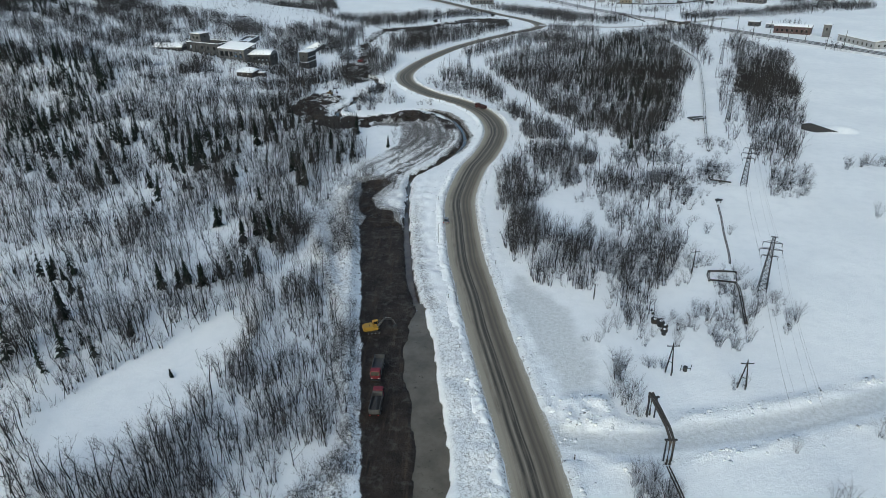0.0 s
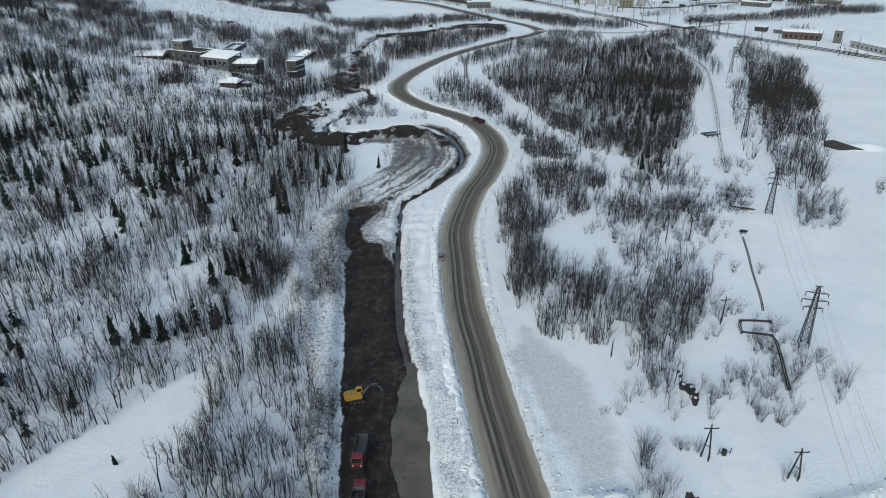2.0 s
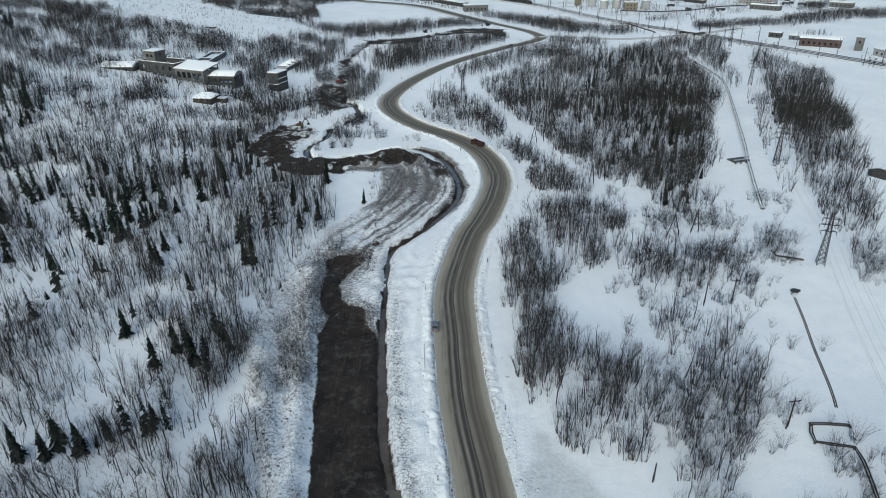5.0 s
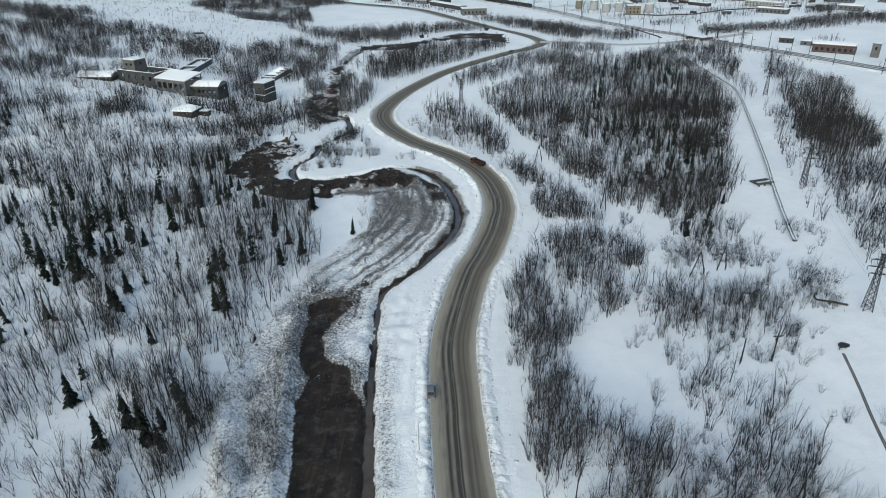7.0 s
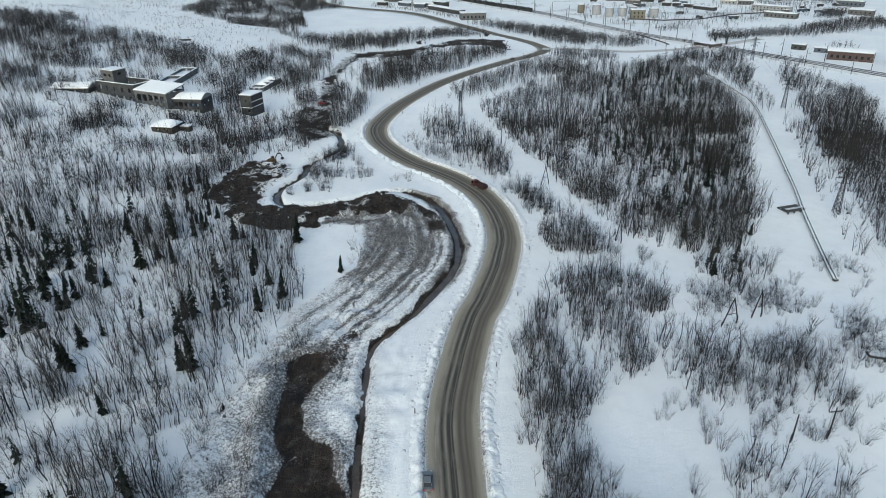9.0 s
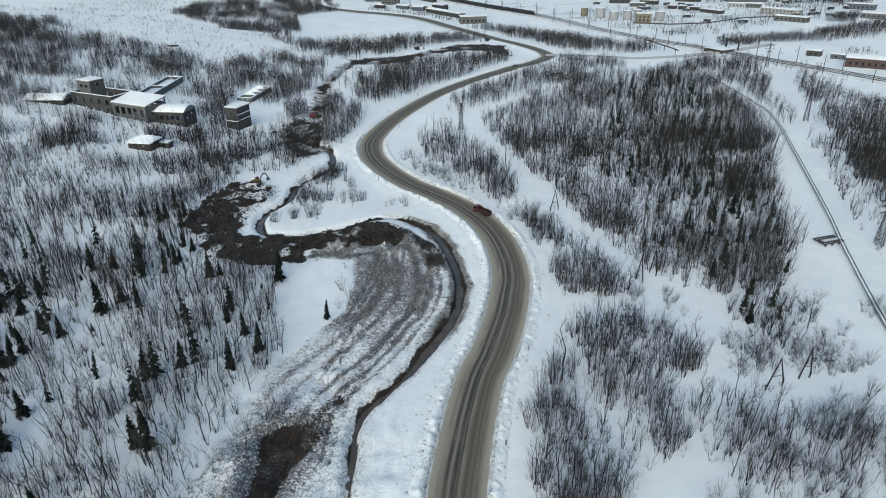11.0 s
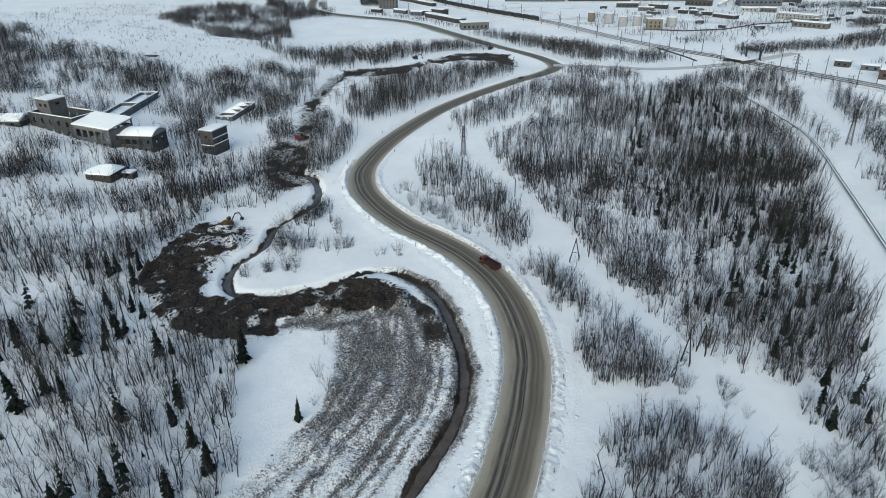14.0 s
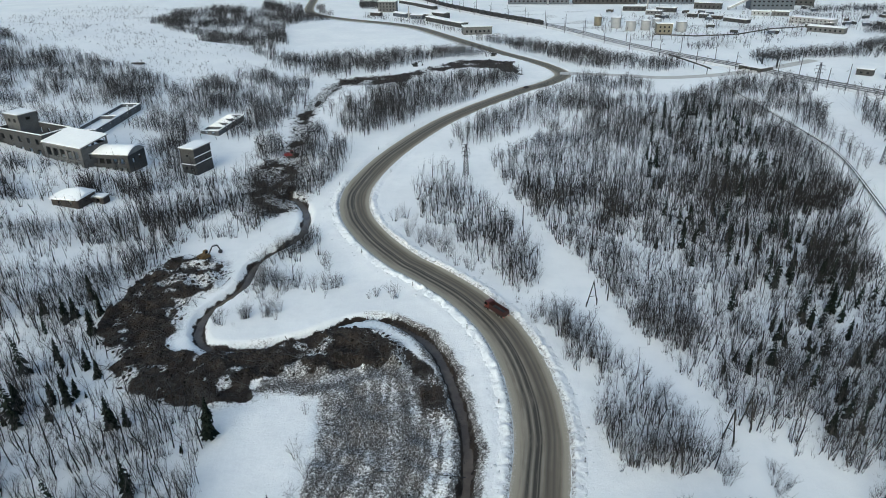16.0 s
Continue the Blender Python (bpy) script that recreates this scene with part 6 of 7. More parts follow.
NORTH_PIPE = spline([(160.9, 579.3), (160.8, 525.3), (161.5, 477.5), (159.1, 446.7), (146.3, 400.2), (125.1, 330.0), (117.5, 306.9), (109.1, 279.5), (103.5, 260.1)], 6)
pipeline("heating_pipeline", "twin snow-topped heating pipes on low supports", NORTH_PIPE, 0.8, 0.28, 0.45, 2, PIPE_GREY, True)
MID_PIPE = spline([(87.7, 203.6), (85.2, 193.2), (82.3, 182.8), (78.6, 168.3), (76.6, 162.0)], 3)
pipeline("heating_pipeline", "half-buried twin rusty heating pipes in snow", MID_PIPE, -0.04, 0.15, 0.18, 3, RUST, False)
LOOP = np.array([(76.2, 156.4), (72.2, 156.9), (69.1, 157.0), (68.0, 154.7), (67.6, 152.2), (70.0, 151.6), (73.9, 150.7), (73.6, 147.4), (72.7, 143.9), (71.1, 138.4), (69.2, 131.6)])
pipeline("heating_pipeline", "twin rusty heating pipes bent in an expansion loop on snow", LOOP, 0.5, 0.14, 0.24, 2, RUST, False)
loop2 = thing("expansion_loop", "square loop of twin grey heating pipes standing out of snow", "pipe", (113.4, 306.8), 18)
for k in (0, 0.9):
    part("pipe", pipe_mesh([(4, -2 + k, 1.0), (-3.5 + k, -2 + k, 1.0), (-3.5 + k, 2 - k, 1.0), (4, 2 - k, 1.0)], 0.25), PIPE_GREY, loop2)
for k in (-2.5, 0, 2.5):
    part("support", boxes((k - 0.2, k + 0.2, -1.9, -1.5, -0.6, 0.8)), DARK_CONCRETE, loop2)
loop3 = thing("pipe_bend", "dark bent pipe end standing out of snow", "pipe", (94.9, 224.7), -12)
part("pipe", pipe_mesh([(4.5, -0.6, 0.6), (1, 0, 0.7), (-2.5, 0.3, 0.8), (-3.2, 0.8, 1.6)], 0.28), RUST, loop3)
part("support", boxes((0.4, 0.8, -0.3, 0.3, -0.5, 0.5)), DARK_CONCRETE, loop3)
cap = thing("pipe_hatch", "dark round hatch roof over a pipe chamber in snow", "hatch", (88.4, 205.2), 10)
part("lid", soft(hull([(1.5, 0, 1.2), (1, 0.8, 1.1), (0, 1.1, 1.25), (-1, 0.8, 1.1), (-1.5, 0, 1.0), (-0.8, -0.9, 1.0), (0.8, -0.9, 1.1), (0.1, 0, 1.5)]), 0.05), DARK_STEEL, cap)
part("frame", rods(((-0.8, 0, -0.5), (-0.8, 0, 1.1), 0.1), ((0.8, 0, -0.5), (0.8, 0, 1.1), 0.1), ((0, 0.5, -0.5), (0, 0.5, 1.1), 0.1)), DARK_STEEL, cap)
portal = thing("pipe_portal", "tall dark pipe arch carried over the snowy side track", "pipe arch", (38.4, 92.7), 0, z=0.0)
for s in (-0.29, 0.29):
    part("pipe", pipe_mesh([(s - 0.3, 6.9, -0.5), (s - 0.3, 6.9, 5.3), (s - 0.2, 3.5, 5.35), (s + 0.2, -2.4, 5.35), (s, -6, 5.3), (s - 0.1, -6.1, -0.5)], 0.27), RUST, portal)
for y in (6.2, -5.3):
    for s in (-0.7, 0.7):
        part("post", rods(((s, y, -0.5), (s, y, 5.05), 0.15), sides=6), DARK_STEEL, portal)
    part("beam", boxes((-1.1, 1.1, y - 0.15, y + 0.15, 4.85, 5.1)), DARK_STEEL, portal)
south = spline([(38.2, 86.1), (38.6, 79.6), (39.3, 67.4), (39.2, 51.6)], 3)
pipeline("heating_pipeline", "low rusty pipe half covered by snow", south, 0.0, 0.16, 0.24, 3, RUST, False)

# dark wreckage and boxes in the snow field
heap = thing("scrap_heap", "black heap of scrap half buried in snow", "scrap", (48.6, 130.5), 20)
for k, (x, y, s, h, a) in enumerate(((0, 1.8, 1.0, 1.1, 10), (0.7, 0.4, 1.2, 1.3, 40), (0.9, -0.9, 0.8, 0.8, 70), (-0.2, -2.2, 0.9, 0.7, 15), (-1.0, -3.1, 0.7, 0.6, 50), (0.2, 3.0, 0.5, 0.7, 30), (1.8, 5.2, 0.35, 0.5, 0), (2.4, 6.6, 0.3, 0.4, 20))):
    bm = hull([(s * math.cos(i * 0.9 + k), s * 0.8 * math.sin(i * 0.9 + k), z * h) for i in range(7) for z in (-0.3, 0.7 + 0.3 * math.sin(i * 2.1 + k))])
    bmesh.ops.transform(bm, matrix=pose(x, y, 0, 0, 0, a), verts=bm.verts)
    part("piece", bm, DARK_STEEL if k % 3 else PLANK, heap)
    if k < 4:
        part("snow_cap", hull([(x + 0.5 * s * math.cos(i), y + 0.4 * s * math.sin(i), h * 0.9 + 0.16 * (i % 2)) for i in range(6)]), FRESH_SNOW, heap)
crate = thing("rusty_winch", "dark rusty winch with a drum standing in snow", "winch", (49.4, 113.4), 5)
part("drum", rods(((0, 0, -0.2), (0, 0, 1.1), 0.45), sides=12), DARK_STEEL, crate)
for x in (-1.1, 1.1):
    part("post", rods(((x, 0, -0.3), (x + 0.2, 0, 1.5), 0.07)), DARK_STEEL, crate)
part("bar", rods(((-1.1, 0, 0.5), (1.2, 0, 0.6), 0.06)), DARK_STEEL, crate)

# bare face of a mound in the open field
mound = thing("earth_mound", "snow-covered mound with a bare dark earth face", "mound", (164.5, 288.5), 0, z=-0.3)
v = []
for i in range(25):
    for j in range(13):
        x, y = -24 + 2 * i, -15 + 2.5 * j
        h = 2.1 * math.exp(-(x / 15) ** 4 * 0.6) * math.exp(-(y / 8.5) ** 2)
        v.append((x * 0.62 + 4, y * 0.7 + 2, h * (0.85 + 0.3 * float(wave(x, y, 5, 16))) - 0.4))
me = mesh_of("mound", np.array(v), np.array([[a * 13 + b, (a + 1) * 13 + b, (a + 1) * 13 + b + 1, a * 13 + b + 1] for a in range(24) for b in range(12)]))
me.polygons.foreach_set("use_smooth", np.ones(len(me.polygons), bool))
ob = new("snow_cover", me)
ob.parent = mound
me.materials.append(SNOW_GROUND)
part("earth_face", hull([(-10, 1.5, -0.6), (-8.5, 4.5, 2.0), (-6, 2, 3.2), (-4, -1, 2.6), (0, -2.6, 1.5), (4.5, -3.4, 0.5), (-1, -4.2, -0.4), (-6.5, -3.4, -0.4), (-7.4, 2.6, 2.9)]), SOIL, mound)

# ---- buildings ----
def holed(bm, length, height, thick, holes, m):
    """A wall from (0,0,0) along x with openings (x0, x1, z0, z1) right through it."""
    xs = sorted({0.0, length, *[a for h in holes for a in h[:2]]})
    zs = sorted({0.0, height, *[a for h in holes for a in h[2:]]})
    for x0, x1 in zip(xs, xs[1:]):
        run = None
        for z0, z1 in zip(zs, zs[1:]):
            cx, cz = (x0 + x1) / 2, (z0 + z1) / 2
            if any(h[0] < cx < h[1] and h[2] < cz < h[3] for h in holes):
                if run:
                    box(bm, x0, x1, 0, thick, *run, m)
                run = None
            else:
                run = (run[0], z1) if run else (z0, z1)
        if run:
            box(bm, x0, x1, 0, thick, *run, m)
    bmesh.ops.remove_doubles(bm, verts=bm.verts[:], dist=0.001)
    return bm


def window_row(length, n, w, z0, z1, pad=1.5):
    gap = (length - 2 * pad) / n
    return [(pad + gap * (k + 0.5) - w / 2, pad + gap * (k + 0.5) + w / 2, z0, z1) for k in range(n)]


def shell(parent, lx, ly, h, wall, rows, at=(0, 0, 0), thick=0.45, ends=(), deep=1.5, glaze=None, flue=False):
    """Four walls with window openings; rows: (count, width, low, high) on the long sides, ends: the same on the short sides."""
    x, y, z = at
    for k, (px, py, a, length, spec) in enumerate(((x, y, 0, lx, rows), (x + lx, y + ly, 180, lx, rows), (x + lx, y + thick, 90, ly - 2 * thick, ends), (x, y + ly - thick, 270, ly - 2 * thick, ends))):
        holes = [q for n, w, z0, z1 in spec for q in window_row(length, n, w, z0 + deep, z1 + deep, 1.0)]
        m = pose(px, py, z - deep, 0, 0, a)
        wl = part("wall", holed(bmesh.new(), length, h + deep, thick, holes, m), wall, parent)
        if glaze:
            for x0, x1, z0, z1 in holes:
                part("pane", box(bmesh.new(), x0, x1, thick * 0.5, thick * 0.5 + 0.05, z0, z1, m), glaze, wl)


def snow_roof(parent, x0, x1, y0, y1, z, rise=0.0, over=0.5, axis="x", slab=CONCRETE, depth=0.35):
    """A roof slab with lying snow; rise: height of the ridge, which runs along the axis."""
    def form(lift, t, o):
        a0, a1, b0, b1 = x0 - o, x1 + o, y0 - o, y1 + o
        if axis == "x":
            c = (b0 + b1) / 2
            low = [(a0, b0, z + lift), (a1, b0, z + lift), (a1, b1, z + lift), (a0, b1, z + lift), (a0, c, z + rise + lift), (a1, c, z + rise + lift)]
        else:
            c = (a0 + a1) / 2
            low = [(a0, b0, z + lift), (a1, b0, z + lift), (a1, b1, z + lift), (a0, b1, z + lift), (c, b0, z + rise + lift), (c, b1, z + rise + lift)]
        return hull(low + [(p[0], p[1], p[2] + t) for p in low])
    part("roof", form(0, 0.25, over), slab, parent)
    part("roof_snow", soft(form(0.26, depth, over - 0.12), 0.12), FRESH_SNOW, parent, "thick snow on the roof")


# ruined works in the woods
ruin = thing("ruined_works", "derelict grey brick works with empty windows and snowy roofs", "building", (-157, 435.5), -26, z=5.6)
hall = new("hall")
hall.parent = ruin
shell(hall, 22, 12, 7.9, MASONRY, ((5, 2.7, 3.3, 6.6), (5, 2.7, -0.4, 1.9)), thick=0.5, ends=((2, 1.6, 3.2, 5.5),))
part("roof", hull([(-0.4, -0.4, 7.9), (22.4, -0.4, 7.9), (22.4, 12.4, 10.2), (-0.4, 12.4, 10.2), (-0.4, -0.4, 8.2), (22.4, -0.4, 8.2), (22.4, 12.4, 10.5), (-0.4, 12.4, 10.5)]), CONCRETE, hall)
part("roof_snow", soft(hull([(-0.3, -0.3, 8.22), (22.3, -0.3, 8.22), (22.3, 12.3, 10.52), (-0.3, 12.3, 10.52), (-0.3, -0.1, 8.6), (22.3, -0.1, 8.6), (22.3, 12.3, 10.9), (-0.3, 12.3, 10.9)]), 0.12), FRESH_SNOW, hall, "thick snow on the roof")
part("gable", boxes((0, 0.5, 11.5, 12, 7.9, 10.0), (21.5, 22, 11.5, 12, 7.9, 10.0)), MASONRY, hall)
wing = new("wing")
wing.parent = ruin
wing.matrix_basis = pose(20.6, 3.6, -1.6, 0, 0, 18)
shell(wing, 16, 11.5, 6.2, DARK_MASONRY, ((5, 1.9, 2.9, 4.9), (5, 1.9, -0.4, 1.4)), ends=((2, 1.5, 2.6, 4.6),), deep=2.5)
arch = [(11.5 * k / 8, 6.2 + 1.9 * math.sin(math.pi * k / 8)) for k in range(9)]
part("gable", hull([(x, y, z) for x in (0.0, 0.45) for y, z in arch]), MASONRY, wing, "arched end wall")
part("gable", hull([(x, y, z) for x in (15.55, 16.0) for y, z in arch]), MASONRY, wing, "arched end wall")
part("roof", hull([(x, y, z + t) for x in (-0.4, 16.4) for y, z in arch for t in (0.03, 0.25)]), CONCRETE, wing)
part("roof_snow", hull([(x, y, z + t) for x in (-0.3, 16.3) for y, z in arch for t in (0.26, 0.6)]), FRESH_SNOW, wing, "thick snow on the arched roof")
court = new("roofless_block")
court.parent = ruin
shell(court, 28.5, 13, 9.8, DARK_MASONRY, ((5, 1.8, 5.6, 7.8), (5, 2.0, 1.2, 3.6)), (-28.8, 0.6, 0.6), ends=((3, 1.8, 5.0, 7.4),), deep=3.0)
part("wall_snow", boxes((-28.8, -0.3, 0.6, 1.05, 10.4, 10.65), (-19.9, -0.3, 13.15, 13.6, 10.4, 10.65), (-28.8, -28.35, 1.05, 5.3, 10.4, 10.65), (-0.75, -0.3, 1.05, 13.15, 10.4, 10.65)), FRESH_SNOW, court, "snow on the wall tops")
part("partition", boxes((-9, -8.6, 1.2, 13, -1, 7.5)), DARK_CONCRETE, court)
lift = new("tower")
lift.parent = ruin
shell(lift, 9, 8, 14.2, MASONRY, ((2, 1.6, 11.2, 12.6),), (-29.0, 5.4, 0.6), ends=((1, 2.0, 11.8, 13.0),), deep=3)
snow_roof(lift, -29.0, -20.0, 5.4, 13.4, 14.8, 0.0, 0.4)
low = new("low_wing")
low.parent = ruin
low.matrix_basis = pose(-46, -12, 5.2, 0, 0, 24)
shell(low, 19, 9, 1.9, DARK_MASONRY, ((4, 1.4, 0.3, 1.3),), deep=3)
snow_roof(low, 0, 19, 0, 9, 1.9, 1.7, 0.6, depth=0.8)

tower = thing("brick_tower", "square derelict brick tower with a flat snowy roof", "building", (-104, 434.7), -19, z=0.8)
shell(tower, 6.6, 10, 9.8, DARK_MASONRY, ((1, 1.0, 6.8, 7.6), (2, 1.0, 1.4, 2.6)), thick=0.4, ends=((2, 1.2, 4.2, 5.4),))
snow_roof(tower, 0, 6.6, 0, 10, 9.8, 0.0, 0.35)
for x0, x1, y0, y1, z0 in ((-0.06, 6.66, -0.06, 0.0, 3.6), (6.6, 6.68, 0, 10, 3.9), (6.6, 6.68, 0, 10, 6.6)):
    part("ledge_snow", boxes((x0, x1, y0, y1, z0, z0 + 0.3)), FRESH_SNOW, tower, "snow on a wall ledge")

hut = thing("snowy_hut", "small dark hut under a thick humped snow roof", "hut", (-133, 394.4), -10, z=4.0)
shell(hut, 10, 8.5, 2.7, PLANK, ((2, 1.0, 0.9, 1.9),), thick=0.25, ends=((1, 1.0, 0.9, 1.9),))
bm = hull([(-0.8, -0.8, 2.6), (10.7, -0.8, 2.5), (10.8, 9.2, 2.7), (-0.8, 9.2, 2.7), (3, 4.5, 4.6), (7.5, 5, 4.9), (-0.6, 3, 3.3), (10.5, 4, 3.6), (5, -0.6, 3.2), (5, 9, 3.6)])
part("roof_snow", soft(bm, 0.15), FRESH_SNOW, hut, "thick humped snow on the roof")
shed = thing("snowy_shed", "low dark shed with snow on its flat roof", "shed", (-121.8, 399), -10, z=3.0)
shell(shed, 4.2, 3.2, 1.9, PLANK, ((1, 1.0, 0.2, 1.6),), thick=0.2)
snow_roof(shed, 0, 4.2, 0, 3.2, 1.9, 0.0, 0.3)


def roofless(at, turn, lx, ly, h, z, label, gable):
    r = thing("roofless_ruin", label, "ruin", at, turn, "roofless ruins in the woods", z)
    shell(r, lx, ly, h, MASONRY, ((2, 1.3, 0.2, 0.95),), thick=0.5, ends=((5, 1.3, 0.2, 0.95),), deep=2)
    part("wall_snow", soft(boxes((-0.1, lx + 0.1, -0.1, 0.6, h, h + 0.4), (-0.1, lx + 0.1, ly - 0.6, ly + 0.1, h, h + 0.4), (-0.1, 0.6, 0.6, ly - 0.6, h, h + 0.4), (lx - 0.6, lx + 0.1, 0.6, ly - 0.6, h, h + 0.4)), 0.1), FRESH_SNOW, r, "snow on the wall tops")
    part("floor_snow", boxes((0.5, lx - 0.5, 0.5, ly - 0.5, -0.4, 0.15)), FRESH_SNOW, r, "deep snow inside the walls")
    for k in range(1, 4):
        y = ly * k / 4
        if gable:
            part("gable", hull([(0.5, y, 0), (lx - 0.5, y, 0), (0.5, y, h), (lx - 0.5, y, h), (lx / 2, y, h + 2), (0.5, y + 0.4, 0), (lx - 0.5, y + 0.4, 0), (0.5, y + 0.4, h), (lx - 0.5, y + 0.4, h), (lx / 2, y + 0.4, h + 2)]), MASONRY, r)
            part("beam", hull([(0.3, y - 0.1, h), (lx / 2, y - 0.1, h + 2), (lx - 0.3, y - 0.1, h), (0.3, y + 0.5, h + 0.3), (lx / 2, y + 0.5, h + 2.3), (lx - 0.3, y + 0.5, h + 0.3)]), FRESH_SNOW, r)
        elif k == 2:
            part("partition", boxes((0.5, lx - 0.5, y, y + 0.4, 0.15, h)), MASONRY, r)
            part("partition_snow", boxes((0.5, lx - 0.5, y - 0.1, y + 0.5, h, h + 0.35)), FRESH_SNOW, r, "snow on the partition")
    return r


roofless((-113.5, 484), -8, 8.5, 28, 1.3, 2.2, "roofless brick ruin with snowy wall tops", True)
roofless((-161.5, 466), 0, 9.5, 46, 1.5, 8.0, "long roofless brick ruin with snowy wall tops", False)


def block(at, turn, lx, ly, h, wall, rows, label, rise=0.0, name="building", glaze=PANE, chimney=0.0, roof=CONCRETE):
    b = thing(name, label, "building", at, turn, z=float(lie(*at)))
    shell(b, lx, ly, h, wall, rows, glaze=glaze, thick=0.4, ends=((2, 1.4, 1.2, 2.6),))
    snow_roof(b, 0, lx, 0, ly, h, rise, 0.5, "x", roof)
    if chimney:
        part("chimney", rods(((lx * 0.8, ly / 2, h), (lx * 0.8, ly / 2, h + chimney), 0.5, 0.4), sides=10), RED_BRICK, b)
    return b


# beside the railway
block((256.6, 562), -32, 27, 11, 5.5, RED_BRICK, ((7, 1.5, 1.5, 3.5),), "long red brick building with a snowy roof", 1.2)
block((288, 522), -80, 38, 12, 4.5, PLASTER, ((8, 1.5, 1.2, 2.8),), "low pale building with a snowy roof by the railway", 1.0)
block((285, 540), -35, 5, 5, 9, MASONRY, ((1, 1.2, 5, 7),), "narrow brick tower building by the railway", 0.0, "tower_building")
block((252, 603), -40, 9, 6, 3.5, DARK_MASONRY, ((2, 1.4, 1.0, 2.2),), "small dark shed by the railway", 0.4, "shed")
block((262, 590), -40, 16, 6, 3.0, BLUE_SHEET, ((3, 1.4, 1.0, 2.2),), "low blue-grey shed with a snowy roof", 0.5, "shed")
